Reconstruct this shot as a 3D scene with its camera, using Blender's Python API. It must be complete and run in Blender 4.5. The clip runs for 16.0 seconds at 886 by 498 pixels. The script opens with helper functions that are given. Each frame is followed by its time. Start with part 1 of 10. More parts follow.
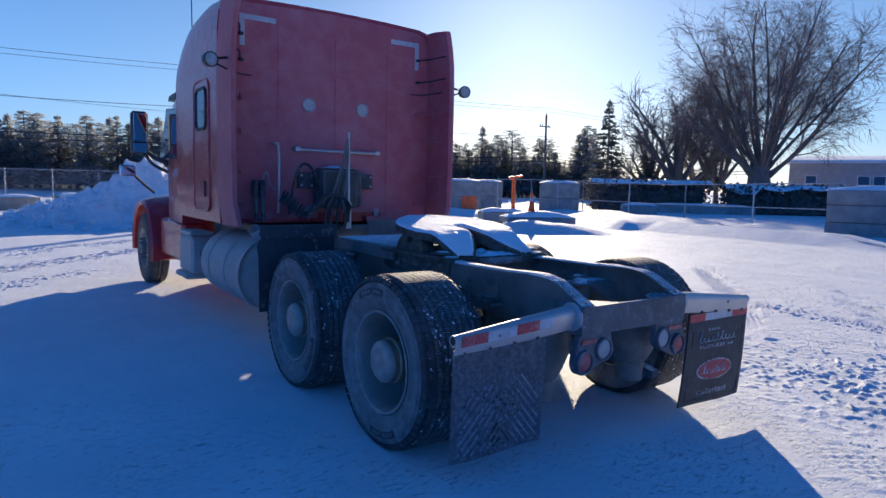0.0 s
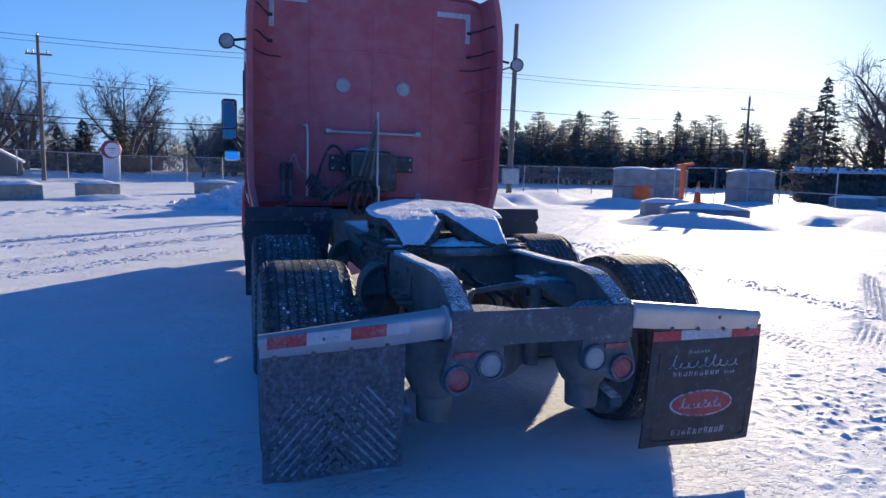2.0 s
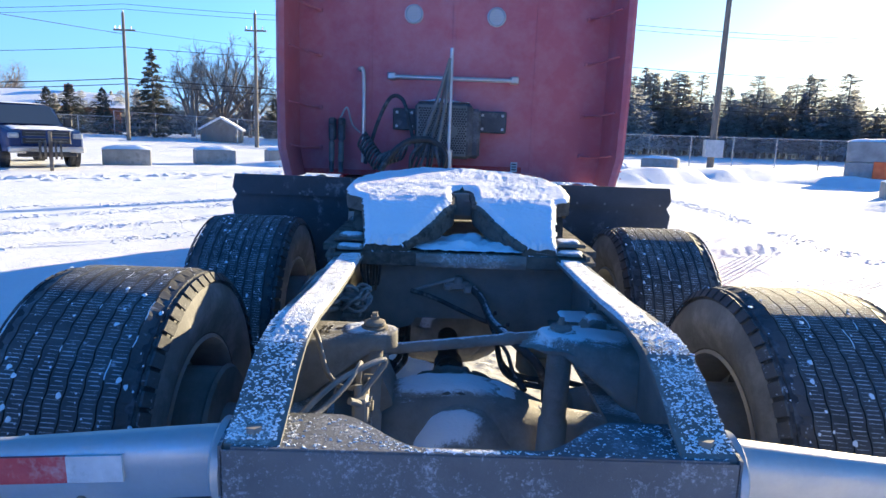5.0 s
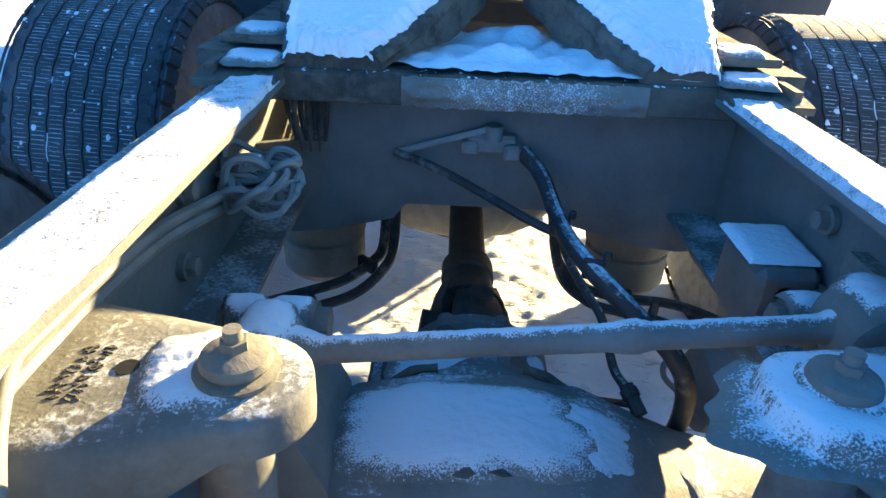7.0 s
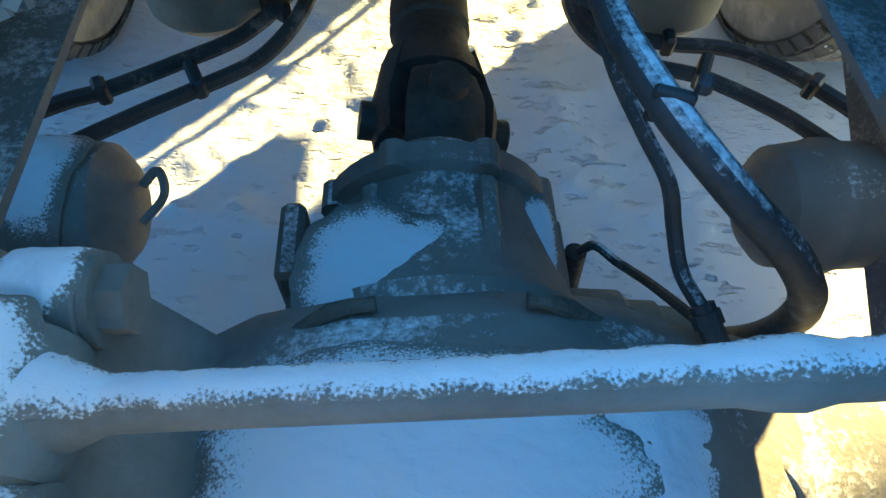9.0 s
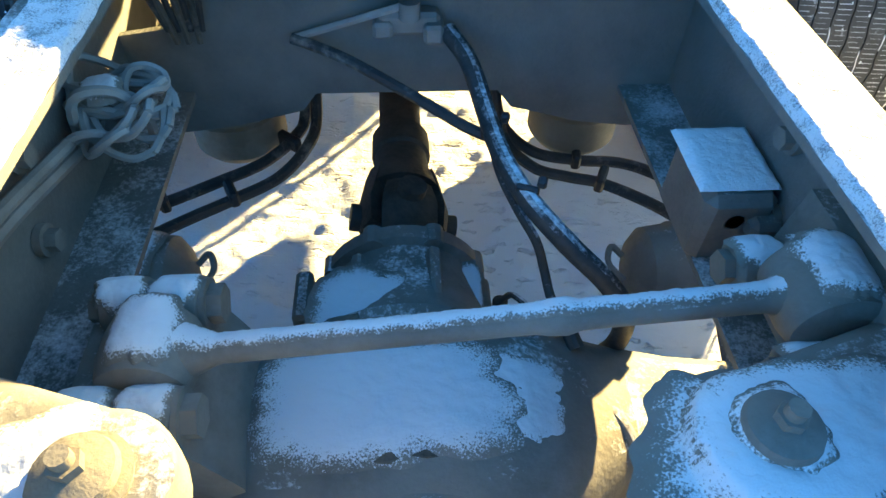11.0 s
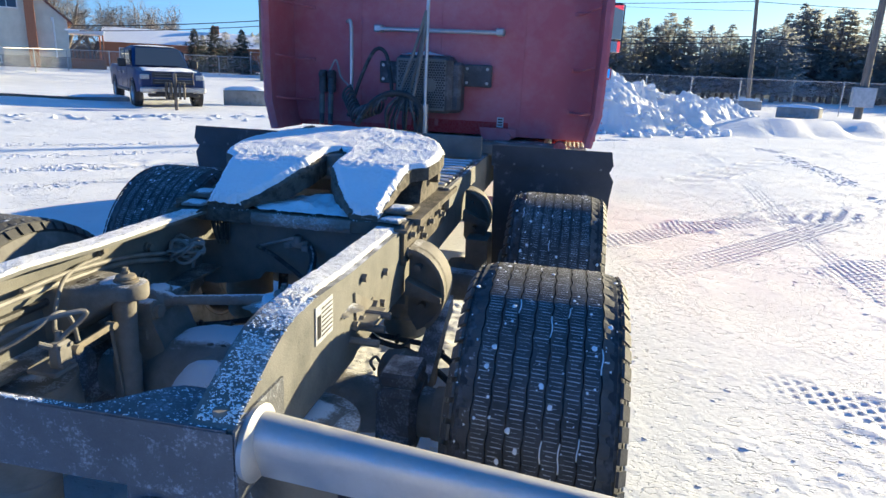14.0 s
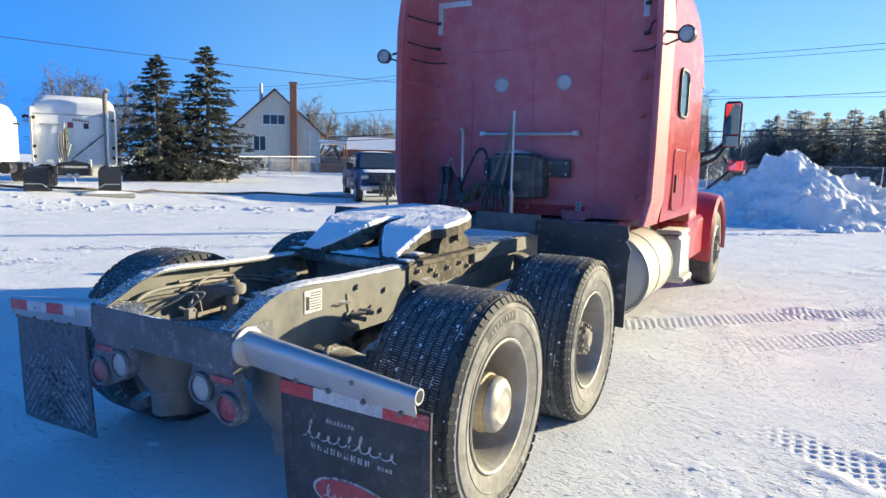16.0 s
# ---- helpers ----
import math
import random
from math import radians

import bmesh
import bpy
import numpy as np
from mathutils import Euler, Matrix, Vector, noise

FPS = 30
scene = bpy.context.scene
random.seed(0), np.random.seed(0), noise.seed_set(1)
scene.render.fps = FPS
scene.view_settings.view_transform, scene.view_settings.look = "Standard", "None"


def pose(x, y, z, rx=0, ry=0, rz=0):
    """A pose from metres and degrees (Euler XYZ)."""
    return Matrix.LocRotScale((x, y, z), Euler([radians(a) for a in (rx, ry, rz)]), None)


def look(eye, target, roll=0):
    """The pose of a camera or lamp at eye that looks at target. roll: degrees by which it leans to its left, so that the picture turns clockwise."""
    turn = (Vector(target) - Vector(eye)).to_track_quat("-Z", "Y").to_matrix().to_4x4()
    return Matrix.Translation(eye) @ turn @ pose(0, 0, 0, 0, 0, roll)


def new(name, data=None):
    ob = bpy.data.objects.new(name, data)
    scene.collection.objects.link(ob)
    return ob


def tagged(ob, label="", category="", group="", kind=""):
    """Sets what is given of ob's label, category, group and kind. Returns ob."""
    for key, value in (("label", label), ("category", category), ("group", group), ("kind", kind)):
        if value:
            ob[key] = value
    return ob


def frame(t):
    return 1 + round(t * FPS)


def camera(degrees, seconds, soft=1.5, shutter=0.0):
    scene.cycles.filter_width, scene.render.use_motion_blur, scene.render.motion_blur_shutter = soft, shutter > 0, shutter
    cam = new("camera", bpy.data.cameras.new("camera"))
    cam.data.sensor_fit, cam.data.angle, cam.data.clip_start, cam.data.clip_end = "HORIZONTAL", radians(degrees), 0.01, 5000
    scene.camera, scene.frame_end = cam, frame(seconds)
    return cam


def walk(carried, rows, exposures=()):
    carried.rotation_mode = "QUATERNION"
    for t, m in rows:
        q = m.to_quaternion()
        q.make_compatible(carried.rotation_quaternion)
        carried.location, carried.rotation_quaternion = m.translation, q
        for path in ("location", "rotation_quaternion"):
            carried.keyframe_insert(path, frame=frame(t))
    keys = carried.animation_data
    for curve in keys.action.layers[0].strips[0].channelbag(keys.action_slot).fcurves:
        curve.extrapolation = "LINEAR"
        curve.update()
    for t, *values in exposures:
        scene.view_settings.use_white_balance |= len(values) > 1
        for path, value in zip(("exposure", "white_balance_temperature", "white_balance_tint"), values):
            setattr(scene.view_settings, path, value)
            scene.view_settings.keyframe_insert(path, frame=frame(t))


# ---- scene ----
cam = camera(69.3, 16.0)
PATH = [
    (0, (-2.99, -2.369, 1.508), (-1.842, -0.743, 1.312), 1.4),
    (0.5, (-2.611, -2.457, 1.509), (-1.59, -0.751, 1.298), 1.6),
    (1, (-2.197, -2.577, 1.517), (-1.311, -0.796, 1.302), 1.6),
    (1.5, (-1.766, -2.575, 1.483), (-1.04, -0.725, 1.257), 1.6),
    (2, (-1.33, -2.608, 1.488), (-0.714, -0.72, 1.244), 1.6),
    (2.5, (-0.972, -2.505, 1.463), (-0.492, -0.581, 1.2), 1.8),
    (3, (-0.671, -2.364, 1.475), (-0.306, -0.417, 1.198), 1.7),
    (3.5, (-0.486, -2.085, 1.453), (-0.255, -0.118, 1.173), 1.9),
    (4, (-0.301, -1.812, 1.45), (-0.144, 0.16, 1.156), 1.6),
    (4.2, (-0.222, -1.678, 1.46), (-0.105, 0.295, 1.151), 1.6),
    (6.3, (-0.052, -0.186, 1.307), (-0.055, 1.72, 0.701), 2.4),
    (6.5, (-0.055, -0.074, 1.297), (-0.053, 1.799, 0.596), 2.6),
    (7, (-0.083, 0.156, 1.259), (-0.078, 1.904, 0.288), 2.8),
    (7.5, (-0.058, 0.364, 1.196), (-0.072, 1.938, -0.038), 2.8),
    (8, (-0.061, 0.508, 1.161), (-0.038, 1.845, -0.326), 2.8),
    (8.5, (-0.063, 0.61, 1.138), (0.01, 1.71, -0.53), 3.7),
    (8.7, (-0.059, 0.637, 1.126), (0.03, 1.681, -0.579), 3.7),
    (10.8, (-0.013, 0.452, 1.31), (0.089, 1.678, -0.267), 2.0),
    (11, (-0.017, 0.375, 1.352), (0.1, 1.703, -0.139), 1.9),
    (11.5, (0.031, 0.162, 1.401), (0.153, 1.721, 0.154), 1.8),
    (12, (0.133, -0.04, 1.441), (0.187, 1.679, 0.42), 1.9),
    (12.5, (0.272, -0.261, 1.473), (0.157, 1.554, 0.64), 1.8),
    (13, (0.461, -0.573, 1.513), (0.295, 1.284, 0.789), 2.3),
    (13.5, (0.743, -0.797, 1.519), (0.471, 1.088, 0.908), 2.3),
    (14, (1.01, -1.039, 1.551), (0.657, 0.856, 1.018), 2.6),
    (14.5, (1.3, -1.204, 1.561), (0.835, 0.682, 1.083), 2.6),
    (15, (1.588, -1.448, 1.559), (0.971, 0.418, 1.189), 2.2),
    (15.5, (1.89, -1.657, 1.562), (1.091, 0.156, 1.289), 1.5),
    (16, (2.315, -1.723, 1.546), (1.326, -0.004, 1.283), 1.4),
]
EXPOSURES = [  # time, stops, kelvin, tint
    (0, 0.52, 5400, 13),
    (2, 0.62, 5450, 13),
    (3.5, 1.2, 5750, 10),
    (4.2, 1.5, 5900, 7),
    (6.3, 1.95, 6300, 1),
    (7, 2.5, 7300, -3),
    (8, 2.92, 9100, -6),
    (8.7, 2.95, 9000, -14),
    (10.8, 2.9, 9300, -9),
    (11.5, 2.68, 9400, -2),
    (12.5, 2.08, 6500, -1),
    (13.5, 1.52, 6050, 0),
    (14.5, 1.17, 5900, 1),
    (16, 1.12, 5800, 1)]
walk(cam, [(t, look(eye, target, roll)) for t, eye, target, roll in PATH], EXPOSURES)

# ---- world, sun ----
SUN_AZ, SUN_EL = 42.7, 14.5          # degrees clockwise from +y, and above the horizon
sun_way = Vector((math.sin(radians(SUN_AZ)) * math.cos(radians(SUN_EL)),
                  math.cos(radians(SUN_AZ)) * math.cos(radians(SUN_EL)), math.sin(radians(SUN_EL))))
world = bpy.data.worlds.new("winter_sky")
scene.world = world
world.use_nodes = True
wn = world.node_tree
sky = wn.nodes.new("ShaderNodeTexSky")
sky.sky_type = "NISHITA"
sky.sun_disc = False
sky.sun_elevation, sky.sun_rotation = radians(SUN_EL), radians(SUN_AZ)
sky.air_density, sky.dust_density, sky.ozone_density, sky.altitude = 1.0, 0.3, 3.2, 60
clear = wn.nodes.new("ShaderNodeMix")   # the clear blue of dry winter air
clear.data_type, clear.blend_type = "RGBA", "COLOR"
way_tc, way_dot, way_fac = wn.nodes.new("ShaderNodeTexCoord"), wn.nodes.new("ShaderNodeVectorMath"), wn.nodes.new("ShaderNodeMapRange")
way_dot.operation = "DOT_PRODUCT"
way_dot.inputs[1].default_value = sun_way
wn.links.new(way_tc.outputs["Generated"], way_dot.inputs[0])
wn.links.new(way_dot.outputs["Value"], way_fac.inputs["Value"])
for key_, val_ in (("From Min", 0.5), ("From Max", 0.96), ("To Min", 0.74), ("To Max", 0.1)):   # paler towards the sun
    way_fac.inputs[key_].default_value = val_
far_fac, high_fac, deep, way_sum, hue = (wn.nodes.new("ShaderNode" + k_) for k_ in ("MapRange", "MapRange", "Math", "Math", "Mix"))
split = wn.nodes.new("ShaderNodeSeparateXYZ")   # the sky is deepest overhead and opposite the sun
wn.links.new(way_tc.outputs["Generated"], split.inputs[0])
for node_, src_, lo_, hi_ in ((far_fac, way_dot.outputs["Value"], 0.12, -0.45), (high_fac, split.outputs["Z"], 0.42, 0.75)):
    node_.inputs["From Min"].default_value, node_.inputs["From Max"].default_value = lo_, hi_
    wn.links.new(src_, node_.inputs["Value"])
glare = wn.nodes.new("ShaderNodeMapRange")   # dry air: only a narrow bright halo round the sun
for key_, val_ in (("From Min", 0.55), ("From Max", 0.95), ("To Min", 0.104), ("To Max", 0.064)):
    glare.inputs[key_].default_value = val_
wn.links.new(way_dot.outputs["Value"], glare.inputs["Value"])
wn.links.new(glare.outputs["Result"], wn.nodes["Background"].inputs["Strength"])
deep.operation = "MAXIMUM"
wn.links.new(far_fac.outputs["Result"], deep.inputs[0])
wn.links.new(high_fac.outputs["Result"], deep.inputs[1])
way_sum.operation, way_sum.use_clamp = "MULTIPLY_ADD", True
wn.links.new(deep.outputs[0], way_sum.inputs[0])
way_sum.inputs[1].default_value = 0.6
wn.links.new(way_fac.outputs["Result"], way_sum.inputs[2])
wn.links.new(way_sum.outputs[0], clear.inputs["Factor"])
hue.data_type = "RGBA"
hue.inputs[6].default_value, hue.inputs[7].default_value = (0.17, 0.45, 1.0, 1), (0.05, 0.3, 1.0, 1)
wn.links.new(deep.outputs[0], hue.inputs["Factor"])
wn.links.new(hue.outputs[2], clear.inputs[7])
wn.links.new(sky.outputs["Color"], clear.inputs[6])
wn.links.new(clear.outputs[2], wn.nodes["Background"].inputs["Color"])
sun_data = bpy.data.lights.new("sun", "SUN")
sun_data.energy, sun_data.angle, sun_data.color = 5.2, radians(0.55), (1.0, 0.77, 0.465)
sun = new("sun", sun_data)
sun.matrix_world = look((0, 0, 60), Vector((0, 0, 60)) - sun_way)

# ---- geometry helpers ----
class Geo:
    """Points and faces of one mesh."""

    def __init__(self):
        self.v, self.f = [], []

    def add(self, verts, faces, m=None):
        n = len(self.v)
        self.v.extend((m @ Vector(p))[:] for p in verts) if m else self.v.extend(tuple(p) for p in verts)
        self.f.extend(tuple(i + n for i in f) for f in faces)
        return self

    def hull(self, verts, faces, c, m=None):
        """Faces of a convex body, all turned outwards from c."""
        c, out = Vector(c), []
        for f in faces:
            p = [Vector(verts[i]) for i in f]
            mid = sum(p, Vector()) / len(p)
            nrm = (p[1] - p[0]).cross(p[2] - p[0])
            out.append(f if nrm.dot(mid - c) > 0 else f[::-1])
        return self.add(verts, out, m)

    def box(self, c, s, b=0.004, m=None):
        """A box with chamfered edges."""
        h = [x / 2 for x in s]
        b = min(b, min(h) * 0.49)
        ids, vs = {}, []
        for sx in (-1, 1):
            for sy in (-1, 1):
                for sz in (-1, 1):
                    for a in range(3):
                        sg = (sx, sy, sz)
                        ids[sg + (a,)] = len(vs)
                        vs.append(tuple(c[k] + sg[k] * (h[k] - (b if k != a else 0)) for k in range(3)))
        fs = []
        for a in range(3):
            k, l = (a + 1) % 3, (a + 2) % 3
            for s1 in (-1, 1):
                def key(sk, sl, ax):
                    q = [0, 0, 0]
                    q[a], q[k], q[l] = s1, sk, sl
                    return ids[tuple(q) + (ax,)]
                fs.append((key(-1, -1, a), key(1, -1, a), key(1, 1, a), key(-1, 1, a)))
                for s2 in (-1, 1):
                    def ek(sl, ax):
                        q = [0, 0, 0]
                        q[a], q[k], q[l] = s1, s2, sl
                        return ids[tuple(q) + (ax,)]
                    fs.append((ek(-1, a), ek(1, a), ek(1, k), ek(-1, k)))
        for sx in (-1, 1):
            for sy in (-1, 1):
                for sz in (-1, 1):
                    fs.append(tuple(ids[(sx, sy, sz, a)] for a in range(3)))
        return self.hull(vs, fs, c, m)

    def prism(self, poly, axis, a, b, m=None):
        """A flat outline (two coordinates, in the order of the axes that are left) drawn out along axis from a to b."""
        n = len(poly)
        area = sum(poly[i][0] * poly[(i + 1) % n][1] - poly[(i + 1) % n][0] * poly[i][1] for i in range(n))
        flip = (area > 0) == (axis == "y")
        if a > b:
            a, b = b, a
        put = {"x": lambda p, t: (t, p[0], p[1]), "y": lambda p, t: (p[0], t, p[1]), "z": lambda p, t: (p[0], p[1], t)}[axis]
        vs = [put(p, a) for p in poly] + [put(p, b) for p in poly]
        fs = [tuple(range(n))[::-1], tuple(range(n, 2 * n))] + [(i, (i + 1) % n, n + (i + 1) % n, n + i) for i in range(n)]
        if flip:
            fs = [f[::-1] for f in fs]
        return self.add(vs, fs, m)

    def tube(self, pts, r, seg=8, caps=True, m=None):
        """A round tube along points; r is one radius or one for each point."""
        pts = [Vector(p) for p in pts]
        rs = r if isinstance(r, (list, tuple)) else [r] * len(pts)
        t0 = (pts[1] - pts[0]).normalized()
        u = t0.orthogonal().normalized()
        vs, fs = [], []
        for i, p in enumerate(pts):
            t = (pts[min(i + 1, len(pts) - 1)] - pts[max(i - 1, 0)])
            t = t.normalized() if t.length > 1e-9 else t0
            u = (u - t * u.dot(t))
            u = u.normalized() if u.length > 1e-6 else t.orthogonal().normalized()
            w = t.cross(u)
            for k in range(seg):
                an = 2 * math.pi * k / seg
                vs.append((p + rs[i] * (math.cos(an) * u + math.sin(an) * w))[:])
        for i in range(len(pts) - 1):
            for k in range(seg):
                a, b = i * seg + k, i * seg + (k + 1) % seg
                fs.append((a, b, b + seg, a + seg))
        if caps:
            fs.append(tuple(range(seg))[::-1])
            fs.append(tuple(range((len(pts) - 1) * seg, len(pts) * seg)))
        return self.add(vs, fs, m)

    def cyl(self, a, b, r, seg=20, r2=None, m=None):
        return self.tube([a, b], [r, r if r2 is None else r2], seg, True, m)

    def lathe(self, prof, seg=32, m=None, closed=False):
        """A profile of (x, radius) turned about the x axis."""
        n, vs, fs = len(prof), [], []
        for k in range(seg):
            an = 2 * math.pi * k / seg
            vs += [(x, rr * math.cos(an), rr * math.sin(an)) for x, rr in prof]
        for k in range(seg):
            a, b = k * n, ((k + 1) % seg) * n
            fs += [(a + i, a + (i + 1) % n, b + (i + 1) % n, b + i) for i in range(n if closed else n - 1)]
        return self.add(vs, fs, m)

    def loft(self, rings, caps=True, m=None):
        """Closed outlines of equal point count, joined one to the next."""
        n = len(rings[0])
        vs = [p for ring in rings for p in ring]
        fs = []
        for i in range(len(rings) - 1):
            fs += [(i * n + k, i * n + (k + 1) % n, (i + 1) * n + (k + 1) % n, (i + 1) * n + k) for k in range(n)]
        if caps:
            fs += [tuple(range(n))[::-1], tuple(range((len(rings) - 1) * n, len(rings) * n))]
        return self.add(vs, fs, m)

    def grid(self, fn, nu, nv, m=None):
        """A sheet: fn(u, v) with u, v from 0 to 1."""
        vs = [fn(i / nu, j / nv) for i in range(nu + 1) for j in range(nv + 1)]
        w = nv + 1
        return self.add(vs, [(i * w + j, (i + 1) * w + j, (i + 1) * w + j + 1, i * w + j + 1) for i in range(nu) for j in range(nv)], m)

    def ball(self, c, r, nu=14, nv=8, m=None):
        """An ellipsoid with radii r."""
        vs, fs = [], []
        for j in range(nv + 1):
            th = math.pi * j / nv
            for i in range(nu):
                ph = 2 * math.pi * i / nu
                vs.append((c[0] + r[0] * math.sin(th) * math.cos(ph), c[1] + r[1] * math.sin(th) * math.sin(ph), c[2] + r[2] * math.cos(th)))
        for j in range(nv):
            for i in range(nu):
                a, b = j * nu + i, j * nu + (i + 1) % nu
                fs.append((a, a + nu, b + nu, b))
        return self.add(vs, fs, m)

    def mesh(self, name, material, smooth=35, cover=None):
        me = bpy.data.meshes.new(name)
        me.from_pydata(self.v, [], self.f)
        if cover:
            me.attributes.new("cover", "FLOAT", "POINT").data.foreach_set("value", cover)
        if smooth:
            me.shade_smooth()
            me.set_sharp_from_angle(angle=radians(smooth))
        me.materials.append(material)
        return me


def part(name, geo, material, parent, label="", smooth=35, m=None):
    """ONE mesh object under a thing or a part."""
    ob = new(name, geo.mesh(name, material, smooth) if isinstance(geo, Geo) else geo)
    if parent:
        ob.parent = parent
    if m:
        ob.matrix_basis = m
    return tagged(ob, label)


def thing(name, label, category, m=None, group="", kind=""):
    ob = new(name)
    ob.empty_display_size = 0.2
    if m:
        ob.matrix_basis = m
    return tagged(ob, label, category, group, kind)


def solo(name, geo, material, label, category, group="", kind="", smooth=35, m=None):
    """A thing that is one mesh."""
    ob = part(name, geo, material, None, "", smooth, m)
    return tagged(ob, label, category, group, kind)


def vnoise(x, y, seed=0):
    """Smooth value noise on numpy arrays, about -1 to 1."""
    x, y = np.asarray(x, float), np.asarray(y, float)
    xi, yi = np.floor(x).astype(np.int64), np.floor(y).astype(np.int64)
    fx, fy = x - xi, y - yi
    fx, fy = fx * fx * (3 - 2 * fx), fy * fy * (3 - 2 * fy)

    def h(a, b):
        n = (a * 374761393 + b * 668265263 + seed * 144269) & 0x7FFFFFFF
        n = ((n ^ (n >> 13)) * 1274126177) & 0x7FFFFFFF
        return ((n ^ (n >> 16)) & 0xFFFF) / 32767.5 - 1
    a, b, c, d = h(xi, yi), h(xi + 1, yi), h(xi, yi + 1), h(xi + 1, yi + 1)
    return (a * (1 - fx) + b * fx) * (1 - fy) + (c * (1 - fx) + d * fx) * fy


def bez(pts, n=8):
    """A smooth curve through points (Catmull-Rom)."""
    P = [Vector(p) for p in pts]
    P = [P[0] * 2 - P[1]] + P + [P[-1] * 2 - P[-2]]
    out = []
    for i in range(1, len(P) - 2):
        for k in range(n):
            t = k / n
            a, b, c, d = P[i - 1], P[i], P[i + 1], P[i + 2]
            out.append(0.5 * ((2 * b) + (c - a) * t + (2 * a - 5 * b + 4 * c - d) * t * t + (3 * b - a - 3 * c + d) * t ** 3))
    return out + [P[-2]]


# ---- materials ----
def surf(name, c1, c2, scale=6.0, rough=(0.4, 0.6), metal=0.0, bump=0.15, bump_scale=60.0, coat=0.0,
         over=None, over_at=(0.5, 0.65), over_scale=20.0, over_rough=0.85, stretch=(1, 1, 1), spec=0.5, dust=None):
    """Two tones by a broad noise, grain by a fine one, and over it a patchy coat (frost, dust, rust)."""
    mt = bpy.data.materials.new(name)
    mt.use_nodes = True
    nt = mt.node_tree
    bs = nt.nodes["Principled BSDF"]
    L = nt.links.new
    geo = nt.nodes.new("ShaderNodeTexCoord")
    mp = nt.nodes.new("ShaderNodeMapping")
    mp.inputs["Scale"].default_value = stretch
    L(geo.outputs["Object"], mp.inputs["Vector"])

    def noise_node(sc, detail=4.0, ro=0.6):
        n = nt.nodes.new("ShaderNodeTexNoise")
        n.inputs["Scale"].default_value, n.inputs["Detail"].default_value, n.inputs["Roughness"].default_value = sc, detail, ro
        L(mp.outputs["Vector"], n.inputs["Vector"])
        return n

    def ramp(src, a, b, lo, hi):
        r = nt.nodes.new("ShaderNodeMapRange")
        r.inputs["From Min"].default_value, r.inputs["From Max"].default_value = a, b
        r.inputs["To Min"].default_value, r.inputs["To Max"].default_value = lo, hi
        L(src, r.inputs["Value"])
        return r.outputs["Result"]

    def mix(fac, a, b):
        m = nt.nodes.new("ShaderNodeMix")
        m.data_type = "RGBA"
        L(fac, m.inputs["Factor"])
        for sock, val in ((m.inputs[6], a), (m.inputs[7], b)):
            if isinstance(val, tuple):
                sock.default_value = (*val, 1)
            else:
                L(val, sock)
        return m.outputs[2]
    broad, fine = noise_node(scale), noise_node(bump_scale, 6.0)
    col = mix(ramp(broad.outputs["Fac"], 0.35, 0.65, 0, 1), c1, c2)
    ro = ramp(fine.outputs["Fac"], 0.3, 0.7, rough[0], rough[1])
    if over:
        on = noise_node(over_scale, 8.0, 0.7)
        wide = noise_node(over_scale * 0.13, 2.0, 0.5)
        ad = nt.nodes.new("ShaderNodeMath")
        ad.operation = "MULTIPLY_ADD"
        L(wide.outputs["Fac"], ad.inputs[0])
        ad.inputs[1].default_value = 0.5
        L(on.outputs["Fac"], ad.inputs[2])
        f = ramp(ad.outputs[0], over_at[0] + 0.25, over_at[1] + 0.25, 0, 1)
        col = mix(f, col, over)
        m2 = nt.nodes.new("ShaderNodeMix")
        L(f, m2.inputs["Factor"])
        L(ro, m2.inputs[2])
        m2.inputs[3].default_value = over_rough
        ro = m2.outputs[0]
        if metal:
            mm = nt.nodes.new("ShaderNodeMix")
            L(f, mm.inputs["Factor"])
            mm.inputs[2].default_value, mm.inputs[3].default_value = metal, 0.0
            L(mm.outputs[0], bs.inputs["Metallic"])
    if dust:  # loose snow that lies on upward faces, thinning out in grains
        lo, hi, dsc = dust
        gn = nt.nodes.new("ShaderNodeNewGeometry")
        sx = nt.nodes.new("ShaderNodeSeparateXYZ")
        L(gn.outputs["True Normal"], sx.inputs[0])
        dn, dw = noise_node(dsc, 8.0, 0.75), noise_node(dsc * 0.06, 3.0, 0.5)
        a1, a2 = nt.nodes.new("ShaderNodeMath"), nt.nodes.new("ShaderNodeMath")
        for a_, src, k in ((a1, dn, 0.9), (a2, dw, 1.1)):
            a_.operation = "MULTIPLY_ADD"
            L(src.outputs["Fac"], a_.inputs[0])
            a_.inputs[1].default_value = k
        L(sx.outputs["Z"], a1.inputs[2])
        L(a1.outputs[0], a2.inputs[2])
        f = ramp(a2.outputs[0], lo + 1.0, hi + 1.0, 0, 1)
        col = mix(f, col, (0.82, 0.84, 0.87))
        m3 = nt.nodes.new("ShaderNodeMix")
        L(f, m3.inputs["Factor"])
        L(ro, m3.inputs[2])
        m3.inputs[3].default_value = 0.75
        ro = m3.outputs[0]
    L(col, bs.inputs["Base Color"])
    L(ro, bs.inputs["Roughness"])
    if not (over and metal):
        bs.inputs["Metallic"].default_value = metal
    bs.inputs["Coat Weight"].default_value = coat
    bs.inputs["Specular IOR Level"].default_value = spec
    if bump:
        bp = nt.nodes.new("ShaderNodeBump")
        bp.inputs["Strength"].default_value, bp.inputs["Distance"].default_value = bump, 0.01
        L(fine.outputs["Fac"], bp.inputs["Height"])
        L(bp.outputs["Normal"], bs.inputs["Normal"])
